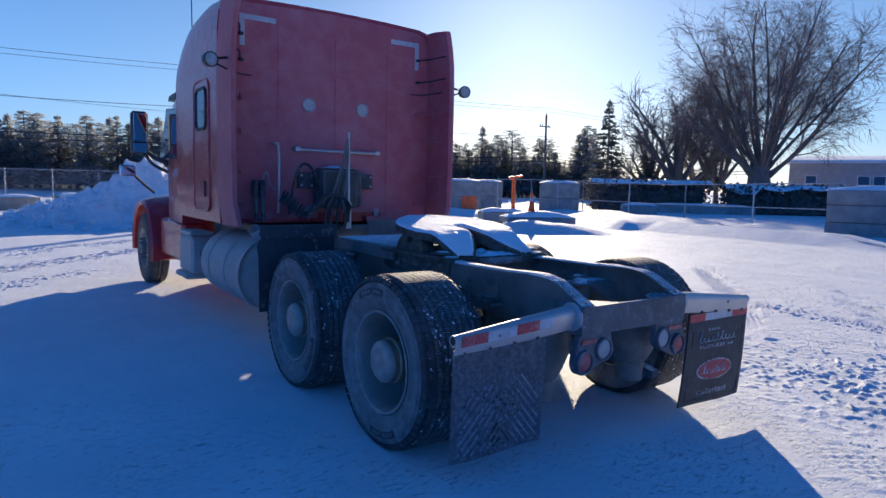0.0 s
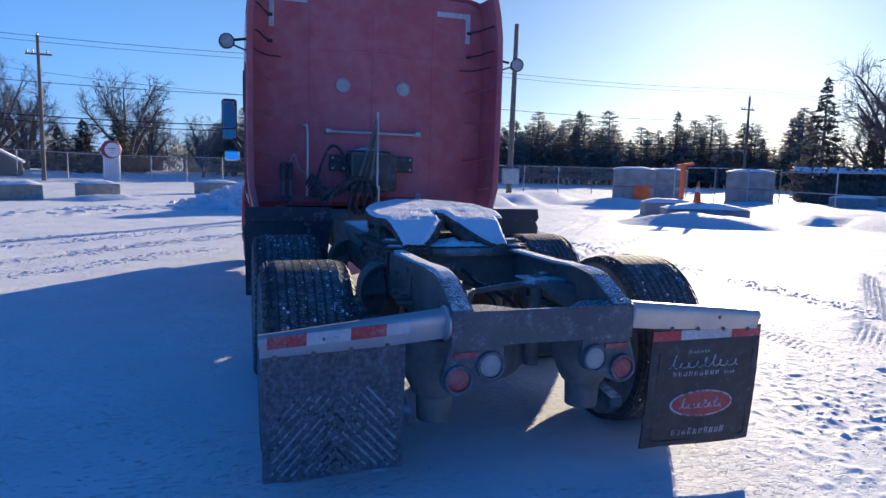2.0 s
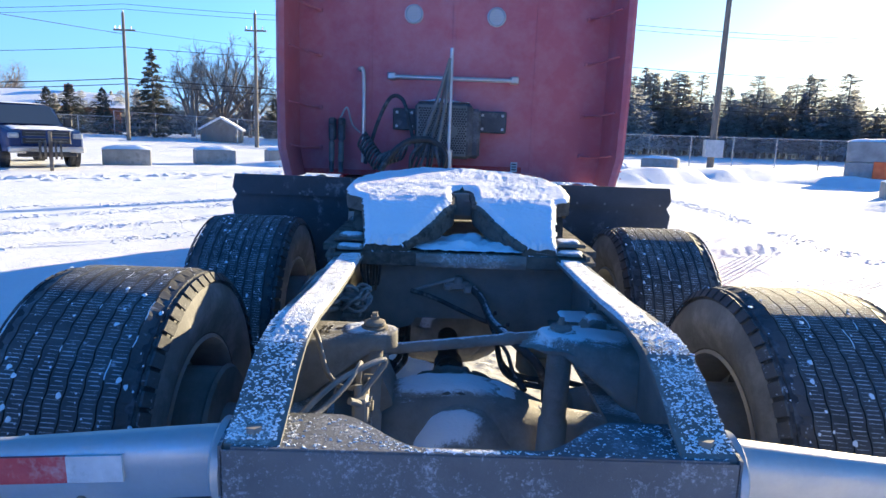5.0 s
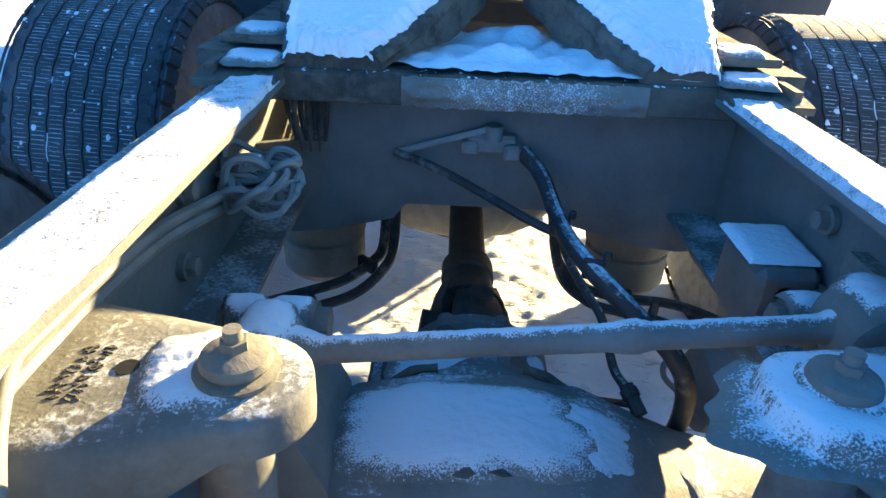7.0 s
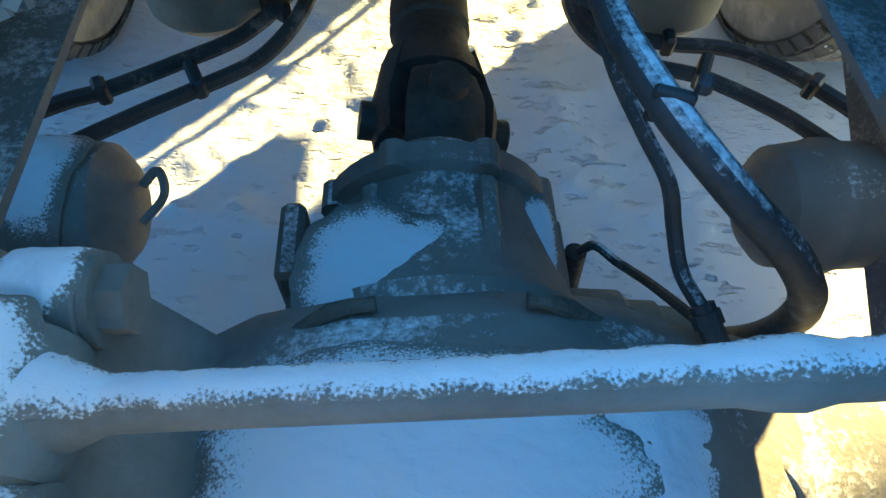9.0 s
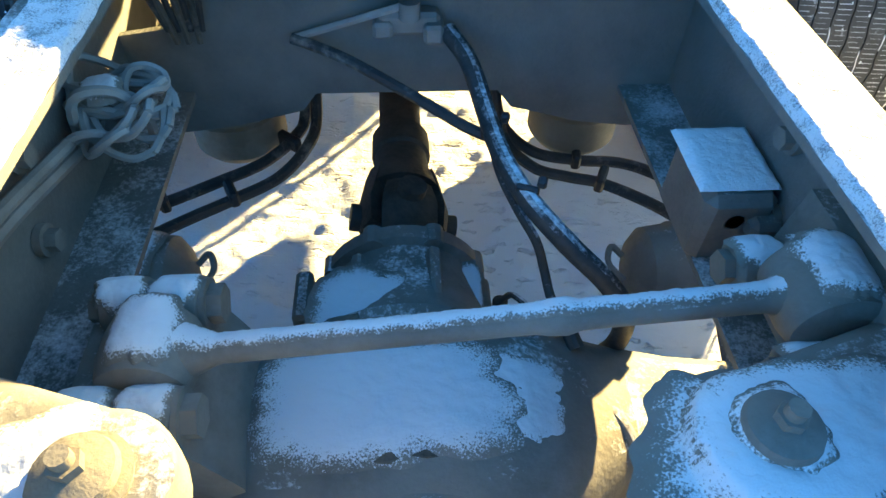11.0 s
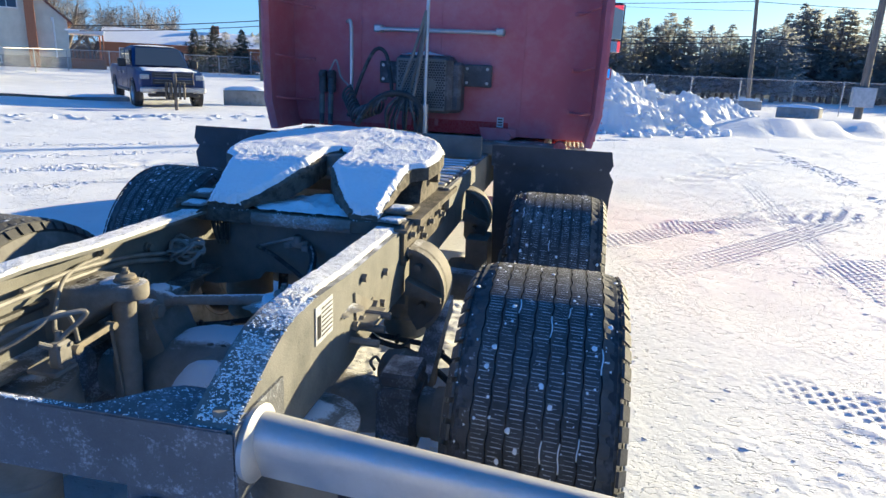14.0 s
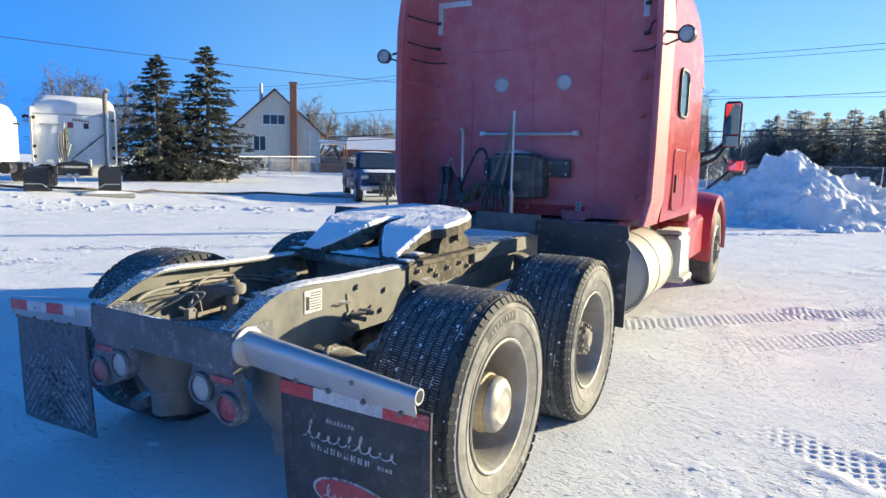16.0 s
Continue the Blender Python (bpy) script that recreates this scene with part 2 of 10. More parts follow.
    return mt


def leafy(mt, colour, share):
    """Lets some light through thin needles and twigs."""
    nt = mt.node_tree
    out = next(n for n in nt.nodes if n.bl_idname == "ShaderNodeOutputMaterial")
    tr = nt.nodes.new("ShaderNodeBsdfTranslucent")
    tr.inputs["Color"].default_value = (*colour, 1)
    mx = nt.nodes.new("ShaderNodeMixShader")
    mx.inputs[0].default_value = share
    nt.links.new(nt.nodes["Principled BSDF"].outputs[0], mx.inputs[1])
    nt.links.new(tr.outputs[0], mx.inputs[2])
    nt.links.new(mx.outputs[0], out.inputs["Surface"])
    return mt


def snow_material(name, c1, c2, scale, grain, strength):
    mt = surf(name, c1, c2, scale, (0.55, 0.8), 0, strength, grain, spec=0.3)
    nt = mt.node_tree
    bp = next(n for n in nt.nodes if n.bl_idname == "ShaderNodeBump")
    bp.inputs["Distance"].default_value = 0.03
    return mt


def glass_material(name, tint, rough=0.02):
    mt = bpy.data.materials.new(name)
    mt.use_nodes = True
    b = mt.node_tree.nodes["Principled BSDF"]
    b.inputs["Base Color"].default_value = (*tint, 1)
    b.inputs["Roughness"].default_value = rough
    b.inputs["Specular IOR Level"].default_value = 0.5
    return mt


M_ground = snow_material("packed_snow", (0.75, 0.77, 0.8), (0.85, 0.86, 0.88), 0.9, 30.0, 0.22)


def wind_crust(mt):
    """Scattered wind-cut chips and pits in patches, as relief on top of the grain."""
    nt = mt.node_tree
    L = nt.links.new
    bp = next(n for n in nt.nodes if n.bl_idname == "ShaderNodeBump")
    tc = next(n for n in nt.nodes if n.bl_idname == "ShaderNodeTexCoord")
    last = bp
    for rot, sc, size, lo, hi, dist, patch in ((35, (1.0, 3.0, 1), 7.0, 0.66, 0.7, 0.012, 0.6), (28, (1.0, 2.6, 1), 15.0, 0.6, 0.67, 0.011, 0.9), (50, (1.0, 2.2, 1), 34.0, 0.58, 0.66, 0.005, 1.3), (70, (1, 1.8, 1), 2.2, 0.58, 0.8, 0.008, 0.23)):
        mp = nt.nodes.new("ShaderNodeMapping")
        mp.inputs["Rotation"].default_value[2] = radians(rot)
        mp.inputs["Scale"].default_value = sc
        L(tc.outputs["Object"], mp.inputs["Vector"])
        n1, n2 = nt.nodes.new("ShaderNodeTexNoise"), nt.nodes.new("ShaderNodeTexNoise")
        n1.inputs["Scale"].default_value, n1.inputs["Detail"].default_value, n1.inputs["Distortion"].default_value = size, 4.0, 0.15
        n2.inputs["Scale"].default_value, n2.inputs["Detail"].default_value = patch, 2.0
        L(mp.outputs["Vector"], n1.inputs["Vector"])
        L(tc.outputs["Object"], n2.inputs["Vector"])
        r1, r2 = nt.nodes.new("ShaderNodeMapRange"), nt.nodes.new("ShaderNodeMapRange")
        r1.inputs["From Min"].default_value, r1.inputs["From Max"].default_value = lo, hi
        r2.inputs["From Min"].default_value, r2.inputs["From Max"].default_value = 0.4, 0.6
        L(n1.outputs["Fac"], r1.inputs["Value"])
        L(n2.outputs["Fac"], r2.inputs["Value"])
        mu = nt.nodes.new("ShaderNodeMath")
        mu.operation = "MULTIPLY"
        L(r1.outputs["Result"], mu.inputs[0])
        L(r2.outputs["Result"], mu.inputs[1])
        b2 = nt.nodes.new("ShaderNodeBump")
        b2.invert = True
        b2.inputs["Strength"].default_value, b2.inputs["Distance"].default_value = 1.0, dist
        L(mu.outputs[0], b2.inputs["Height"])
        L(last.outputs["Normal"], b2.inputs["Normal"])
        last = b2
    L(last.outputs["Normal"], nt.nodes["Principled BSDF"].inputs["Normal"])
wind_crust(M_ground)
M_ground.node_tree.nodes["Principled BSDF"].inputs["Specular IOR Level"].default_value = 0.1
M_snow = snow_material("fresh_snow", (0.86, 0.88, 0.91), (0.92, 0.93, 0.95), 4.0, 70.0, 0.3)
M_crust = snow_material("sugary_snow_crust", (0.84, 0.86, 0.89), (0.92, 0.93, 0.95), 5.0, 150.0, 0.6)
M_crust.node_tree.nodes["Bump"].inputs["Distance"].default_value = 0.012
M_rail_snow = surf("speckled_rail_snow", (0.8, 0.82, 0.85), (0.9, 0.91, 0.93), 5.0, (0.6, 0.85), 0, 0.7, 160,
                   over=(0.3, 0.305, 0.31), over_at=(0.49, 0.66), over_scale=420.0)
def patch_material(name, under1, under2):
    """Snow whose thin border breaks up into grains over dusty iron."""
    mt = surf(name, under1, under2, 7.0, (0.6, 0.85), 0, 0.2, 120, over=(0.25, 0.24, 0.22), over_at=(0.46, 0.74), over_scale=16.0)
    nt = mt.node_tree
    L = nt.links.new
    bs = nt.nodes["Principled BSDF"]
    base = bs.inputs["Base Color"].links[0].from_socket
    at_ = nt.nodes.new("ShaderNodeAttribute")
    at_.attribute_name = "cover"
    tc = next(n for n in nt.nodes if n.bl_idname == "ShaderNodeTexCoord")
    total = at_.outputs["Fac"]
    for sc, k in ((420.0, 0.62), (70.0, 0.26), (9.0, 0.24)):
        n1, m1 = nt.nodes.new("ShaderNodeTexNoise"), nt.nodes.new("ShaderNodeMath")
        n1.inputs["Scale"].default_value, n1.inputs["Detail"].default_value = sc, 5.0
        L(tc.outputs["Object"], n1.inputs["Vector"])
        m1.operation = "MULTIPLY_ADD"
        m1.inputs[1].default_value = k
        L(n1.outputs["Fac"], m1.inputs[0])
        L(total, m1.inputs[2])
        total = m1.outputs[0]
    rg = nt.nodes.new("ShaderNodeMapRange")
    rg.inputs["From Min"].default_value, rg.inputs["From Max"].default_value = 0.7, 0.82
    L(total, rg.inputs["Value"])
    mx = nt.nodes.new("ShaderNodeMix")
    mx.data_type = "RGBA"
    L(rg.outputs["Result"], mx.inputs["Factor"])
    L(base, mx.inputs[6])
    mx.inputs[7].default_value = (0.74, 0.765, 0.8, 1)
    L(mx.outputs[2], bs.inputs["Base Color"])
    return mt


M_patch = patch_material("broken_snow", (0.15, 0.14, 0.122), (0.23, 0.212, 0.182))
M_pile = snow_material("ploughed_snow", (0.8, 0.82, 0.85), (0.92, 0.93, 0.95), 1.5, 14.0, 0.5)
leafy(M_pile, (0.85, 0.88, 0.93), 0.22)
M_red = surf("red_paint", (0.36, 0.022, 0.03), (0.42, 0.032, 0.04), 1.2, (0.22, 0.36), 0, 0.04, 90, coat=0.35,
             over=(0.4, 0.14, 0.15), over_at=(0.5, 0.95), over_scale=5.0, over_rough=0.55)
M_red_back = surf("dusty_red_paint", (0.42, 0.095, 0.115), (0.48, 0.12, 0.14), 1.6, (0.45, 0.62), 0, 0.05, 120,
                  over=(0.5, 0.25, 0.27), over_at=(0.4, 0.95), over_scale=6.0, over_rough=0.8)
M_frame = surf("dusty_frame_paint", (0.115, 0.117, 0.11), (0.17, 0.17, 0.157), 5.0, (0.55, 0.8), 0, 0.2, 150,
               over=(0.235, 0.228, 0.205), over_at=(0.45, 0.8), over_scale=7.0, dust=(0.95, 1.3, 160.0))
M_frame_frost = surf("frosted_frame_paint", (0.085, 0.09, 0.1), (0.13, 0.135, 0.145), 5.0, (0.5, 0.75), 0, 0.25, 150,
                     over=(0.42, 0.45, 0.5), over_at=(0.54, 0.78), over_scale=150.0)
M_iron = surf("cast_iron", (0.15, 0.14, 0.122), (0.23, 0.212, 0.182), 7.0, (0.6, 0.85), 0, 0.14, 120,
              over=(0.25, 0.24, 0.22), over_at=(0.46, 0.74), over_scale=16.0)
M_iron_snow = surf("snow_dusted_iron", (0.15, 0.14, 0.122), (0.23, 0.212, 0.182), 7.0, (0.6, 0.85), 0, 0.16, 130,
                   over=(0.25, 0.24, 0.22), over_at=(0.46, 0.74), over_scale=16.0, dust=(1.0, 1.22, 130.0))
M_arm = surf("frost_speckled_iron", (0.085, 0.09, 0.1), (0.14, 0.14, 0.145), 6.0, (0.6, 0.85), 0, 0.3, 130,
             over=(0.4, 0.42, 0.46), over_at=(0.5, 0.75), over_scale=140.0, dust=(0.9, 1.25, 170.0))
M_hose_snow = surf("snow_dusted_hose", (0.03, 0.03, 0.032), (0.055, 0.054, 0.052), 15.0, (0.5, 0.75), 0, 0.2, 150,
                   over=(0.25, 0.24, 0.22), over_at=(0.55, 0.8), over_scale=25.0, dust=(0.84, 1.12, 110.0))
M_spring = surf("dusty_tan_rubber", (0.2, 0.17, 0.125), (0.28, 0.245, 0.185), 6.0, (0.7, 0.9), 0, 0.15, 110,
                over=(0.33, 0.3, 0.24), over_at=(0.5, 0.8), over_scale=12.0)
M_tan = surf("tan_road_film_on_iron", (0.2, 0.175, 0.135), (0.3, 0.265, 0.205), 9.0, (0.65, 0.9), 0, 0.2, 110,
             over=(0.12, 0.105, 0.085), over_at=(0.5, 0.75), over_scale=18.0, dust=(1.15, 1.4, 130.0))
M_shaft = surf("dirty_dark_steel", (0.032, 0.03, 0.027), (0.058, 0.053, 0.046), 10.0, (0.55, 0.8), 0, 0.2, 120,
               over=(0.1, 0.09, 0.075), over_at=(0.52, 0.8), over_scale=20.0)
M_worn = surf("dusty_black_plastic", (0.05, 0.053, 0.058), (0.085, 0.088, 0.095), 9.0, (0.55, 0.75), 0, 0.15, 100,
              over=(0.2, 0.205, 0.215), over_at=(0.5, 0.8), over_scale=14.0)
M_mud = surf("muddy_steel", (0.085, 0.075, 0.06), (0.155, 0.134, 0.104), 12.0, (0.7, 0.9), 0, 0.5, 80,
             over=(0.055, 0.048, 0.038), over_at=(0.48, 0.62), over_scale=22.0)
M_rubber = surf("frosted_tyre_rubber", (0.045, 0.045, 0.046), (0.09, 0.089, 0.087), 8.0, (0.6, 0.8), 0, 0.2, 130,
                over=(0.45, 0.48, 0.52), over_at=(0.66, 0.74), over_scale=60.0)
M_streak = surf("frost_in_sipes", (0.42, 0.45, 0.48), (0.76, 0.79, 0.83), 30.0, (0.8, 0.95), 0, 0.0, 90)
M_groove = surf("frost_in_tread_grooves", (0.035, 0.036, 0.04), (0.13, 0.137, 0.146), 14.0, (0.8, 0.95), 0, 0.2, 90,
                over=(0.03, 0.031, 0.034), over_at=(0.42, 0.55), over_scale=18.0)
M_sidewall = surf("dusty_tyre_sidewall", (0.13, 0.13, 0.125), (0.2, 0.195, 0.185), 7.0, (0.7, 0.9), 0, 0.15, 90,
                  over=(0.36, 0.35, 0.33), over_at=(0.45, 0.8), over_scale=9.0)
M_alu = surf("dusty_aluminium", (0.5, 0.49, 0.47), (0.6, 0.59, 0.57), 4.0, (0.28, 0.45), 0.95, 0.08, 60,
             over=(0.44, 0.41, 0.36), over_at=(0.46, 0.85), over_scale=6.0, over_rough=0.75)
M_rim = surf("dusty_wheel_aluminium", (0.33, 0.32, 0.3), (0.46, 0.445, 0.415), 5.0, (0.4, 0.6), 0.7, 0.12, 90,
             over=(0.3, 0.28, 0.245), over_at=(0.4, 0.7), over_scale=12.0, over_rough=0.85)
M_dusty = surf("dusty_pale_metal", (0.42, 0.41, 0.37), (0.52, 0.505, 0.46), 3.0, (0.55, 0.75), 0.25, 0.1, 70,
               over=(0.34, 0.32, 0.28), over_at=(0.5, 0.8), over_scale=6.0)
M_steel = surf("stainless_steel", (0.45, 0.45, 0.46), (0.55, 0.55, 0.56), 3.0, (0.42, 0.58), 0.85, 0.06, 120,
               over=(0.42, 0.42, 0.41), over_at=(0.44, 0.75), over_scale=8.0, over_rough=0.6)
M_chrome = surf("dull_chrome", (0.62, 0.62, 0.63), (0.7, 0.7, 0.7), 8.0, (0.15, 0.3), 1.0, 0.03, 90)
M_line = surf("dusty_air_line", (0.16, 0.155, 0.145), (0.26, 0.25, 0.235), 15.0, (0.5, 0.7), 0, 0.15, 120)
M_flap = surf("black_rubber_flap", (0.03, 0.032, 0.034), (0.055, 0.057, 0.06), 6.0, (0.55, 0.75), 0, 0.25, 110,
              over=(0.22, 0.24, 0.26), over_at=(0.56, 0.85), over_scale=190.0)
M_flap_frost = surf("frosted_rubber_flap", (0.055, 0.058, 0.066), (0.085, 0.09, 0.1), 6.0, (0.55, 0.75), 0, 0.3, 110,
                    over=(0.28, 0.3, 0.33), over_at=(0.42, 0.8), over_scale=420.0)
M_rib = surf("frost_on_ribs", (0.24, 0.255, 0.28), (0.4, 0.42, 0.45), 9.0, (0.7, 0.9), 0, 0.3, 150,
             over=(0.05, 0.052, 0.056), over_at=(0.48, 0.6), over_scale=45.0)
M_black = surf("black_plastic", (0.018, 0.018, 0.02), (0.03, 0.03, 0.033), 9.0, (0.35, 0.55), 0, 0.1, 120)
M_hose = surf("rubber_hose", (0.03, 0.03, 0.032), (0.055, 0.054, 0.052), 15.0, (0.5, 0.75), 0, 0.15, 150,
              over=(0.3, 0.28, 0.25), over_at=(0.55, 0.8), over_scale=25.0)
M_cable = surf("dusty_grey_cable", (0.25, 0.245, 0.235), (0.36, 0.355, 0.34), 15.0, (0.6, 0.8), 0, 0.15, 120)
M_panel = surf("dark_grey_fender", (0.035, 0.037, 0.042), (0.06, 0.062, 0.068), 4.0, (0.5, 0.7), 0, 0.12, 100,
               over=(0.3, 0.3, 0.3), over_at=(0.58, 0.8), over_scale=11.0)
M_lens_red = surf("red_lens", (0.3, 0.05, 0.06), (0.38, 0.09, 0.1), 20.0, (0.2, 0.4), 0, 0.1, 120,
                  over=(0.4, 0.22, 0.23), over_at=(0.45, 0.85), over_scale=20.0)
M_lens_white = surf("frosted_white_lens", (0.32, 0.33, 0.33), (0.44, 0.45, 0.45), 20.0, (0.3, 0.5), 0, 0.1, 120)
M_retro_red = surf("red_reflective_tape", (0.4, 0.035, 0.045), (0.5, 0.07, 0.075), 20.0, (0.4, 0.6), 0, 0.15, 200,
                   over=(0.5, 0.3, 0.3), over_at=(0.5, 0.8), over_scale=70.0)
M_retro_white = surf("white_reflective_tape", (0.46, 0.48, 0.5), (0.58, 0.6, 0.62), 20.0, (0.4, 0.6), 0, 0.15, 200,
                     over=(0.34, 0.35, 0.36), over_at=(0.5, 0.75), over_scale=60.0)
M_hub = surf("tarnished_bronze_hub", (0.34, 0.28, 0.19), (0.46, 0.39, 0.28), 9.0, (0.4, 0.6), 0.6, 0.15, 90,
             over=(0.3, 0.27, 0.22), over_at=(0.45, 0.75), over_scale=25.0, over_rough=0.8)
M_white = surf("white_paint", (0.7, 0.71, 0.72), (0.8, 0.8, 0.8), 1.5, (0.3, 0.45), 0, 0.05, 60,
               over=(0.55, 0.55, 0.54), over_at=(0.55, 0.9), over_scale=5.0)
M_print = surf("worn_white_print", (0.36, 0.375, 0.39), (0.5, 0.515, 0.53), 30.0, (0.5, 0.7), 0, 0.1, 90,
               over=(0.08, 0.085, 0.09), over_at=(0.5, 0.6), over_scale=40.0)
M_oval_red = surf("faded_red_badge", (0.3, 0.05, 0.06), (0.38, 0.08, 0.09), 20.0, (0.5, 0.7), 0, 0.1, 90)
M_concrete = surf("weathered_concrete", (0.24, 0.235, 0.22), (0.36, 0.35, 0.33), 2.0, (0.75, 0.95), 0, 0.4, 30,
                  over=(0.16, 0.155, 0.145), over_at=(0.55, 0.75), over_scale=5.0)
M_galv = surf("galvanised_steel", (0.4, 0.42, 0.43), (0.52, 0.53, 0.54), 8.0, (0.4, 0.6), 0.6, 0.05, 60)
M_wood = surf("weathered_pole_wood", (0.13, 0.11, 0.09), (0.22, 0.19, 0.155), 3.0, (0.7, 0.9), 0, 0.4, 25, stretch=(6, 6, 0.6))
M_bark = surf("bare_bark", (0.14, 0.12, 0.105), (0.22, 0.19, 0.165), 5.0, (0.75, 0.95), 0, 0.3, 30)
M_twig = surf("willow_twigs", (0.2, 0.15, 0.125), (0.29, 0.22, 0.185), 5.0, (0.55, 0.75), 0, 0.0, 30)
M_twig_grey = surf("grey_bare_twigs", (0.12, 0.108, 0.104), (0.18, 0.165, 0.158), 5.0, (0.6, 0.8), 0, 0.0, 30)
M_needle = leafy(surf("dark_spruce_needles", (0.042, 0.05, 0.044), (0.075, 0.082, 0.07), 2.0, (0.6, 0.85), 0, 0.0, 30,
                     over=(0.5, 0.52, 0.55), over_at=(0.62, 0.72), over_scale=4.0), (0.14, 0.15, 0.125), 0.25)
# Base and translucency set paler than cedar, painting backlit haze into the colour.
M_needle_haze = leafy(surf("cedar_foliage_haze", (0.135, 0.14, 0.13), (0.2, 0.195, 0.18), 1.0, (0.6, 0.85), 0, 0.0, 30,
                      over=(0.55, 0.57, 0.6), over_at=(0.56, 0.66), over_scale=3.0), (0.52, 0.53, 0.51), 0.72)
M_hedge = surf("clipped_hedge", (0.1, 0.082, 0.068), (0.17, 0.14, 0.115), 3.0, (0.6, 0.85), 0, 0.0, 30)
M_green = surf("green_air_line", (0.08, 0.22, 0.05), (0.12, 0.3, 0.08), 9.0, (0.4, 0.6), 0, 0.05, 60)
M_orange = surf("orange_plastic", (0.75, 0.12, 0.02), (0.85, 0.17, 0.035), 5.0, (0.35, 0.5), 0, 0.05, 60)
M_stucco = surf("cream_stucco", (0.62, 0.58, 0.48), (0.7, 0.66, 0.56), 1.5, (0.8, 0.95), 0, 0.25, 40)
M_brick = surf("orange_brick", (0.34, 0.13, 0.07), (0.44, 0.19, 0.1), 14.0, (0.75, 0.9), 0, 0.35, 25)
M_roof = surf("dark_red_shingle", (0.14, 0.06, 0.05), (0.2, 0.09, 0.075), 6.0, (0.8, 0.95), 0, 0.3, 20)
M_window = glass_material("dark_window_glass", (0.05, 0.07, 0.1))
M_trim = surf("white_trim", (0.72, 0.72, 0.7), (0.8, 0.8, 0.78), 4.0, (0.5, 0.7), 0, 0.05, 40)
M_blue = surf("dark_blue_paint", (0.008, 0.028, 0.1), (0.014, 0.04, 0.13), 2.0, (0.34, 0.46), 0.0, 0.03, 60, coat=0.1, spec=0.3,
              over=(0.2, 0.24, 0.32), over_at=(0.66, 0.95), over_scale=8.0)
M_mirror = bpy.data.materials.new("mirror_glass")
M_mirror.use_nodes = True
M_mirror.node_tree.nodes["Principled BSDF"].inputs["Metallic"].default_value = 1.0
M_mirror.node_tree.nodes["Principled BSDF"].inputs["Roughness"].default_value = 0.03
M_mirror.node_tree.nodes["Principled BSDF"].inputs["Base Color"].default_value = (0.8, 0.82, 0.84, 1)
M_siding = surf("beige_siding", (0.42, 0.38, 0.36), (0.5, 0.46, 0.44), 2.0, (0.7, 0.9), 0, 0.2, 30)
M_wire = surf("cable_sheath", (0.03, 0.03, 0.032), (0.05, 0.05, 0.05), 3.0, (0.5, 0.7), 0, 0.0, 30)

# ---- ground ----
TYRES = [(sx * 0.99, y) for sx in (-1, 1) for y in (0.78, 2.08)] + [(-1.03, 7.75), (1.03, 7.75)]
LANES = [  # start, end, width, depth of tyre tracks pressed in the snow
    ((-6.2, 6.7), (0.5, 13.4), 0.5, 0.034), ((-7.6, 7.2), (-0.5, 14.4), 0.5, 0.03), ((0.55, 4.25), (4.6, 8.9), 0.42, 0.016), ((0.85, 3.35), (4.9, 8.0), 0.42, 0.016),
    ((4.6, 8.0), (9.5, 12.4), 0.45, 0.02), ((5.2, 6.7), (11.5, 12.0), 0.45, 0.02), ((1.3, 8.2), (2.05, 3.5), 0.24, 0.008),
    ((2.05, 2.45), (3.1, 1.8), 0.34, 0.017), ((3.2, -2.5), (4.2, 17), 0.34, 0.011), ((5.2, -3), (6.0, 17), 0.34, 0.011),
    ((-9, 3.6), (-0.6, 12.2), 0.45, 0.03), ((-8, 2.6), (-1.6, 9.4), 0.45, 0.024), ((-9, 8.0), (2.5, 17.0), 0.45, 0.03),
    ((-0.95, -7), (-0.95, 0.2), 0.44, 0.012), ((0.95, -7), (0.95, 0.2), 0.44, 0.012),
    ((2.0, 6.0), (14.0, 15.0), 0.5, 0.028), ((3.0, 4.6), (15.0, 13.0), 0.5, 0.026), ((2.6, 9.5), (12.0, 24.0), 0.5, 0.028),
    ((4.8, 9.0), (14.0, 22.0), 0.5, 0.028), ((1.9, -2.0), (9.0, 3.2), 0.4, 0.026), ((2.8, -3.4), (11.0, 2.4), 0.4, 0.026), ((2.2, 0.2), (9.0, 5.2), 0.4, 0.02),
]


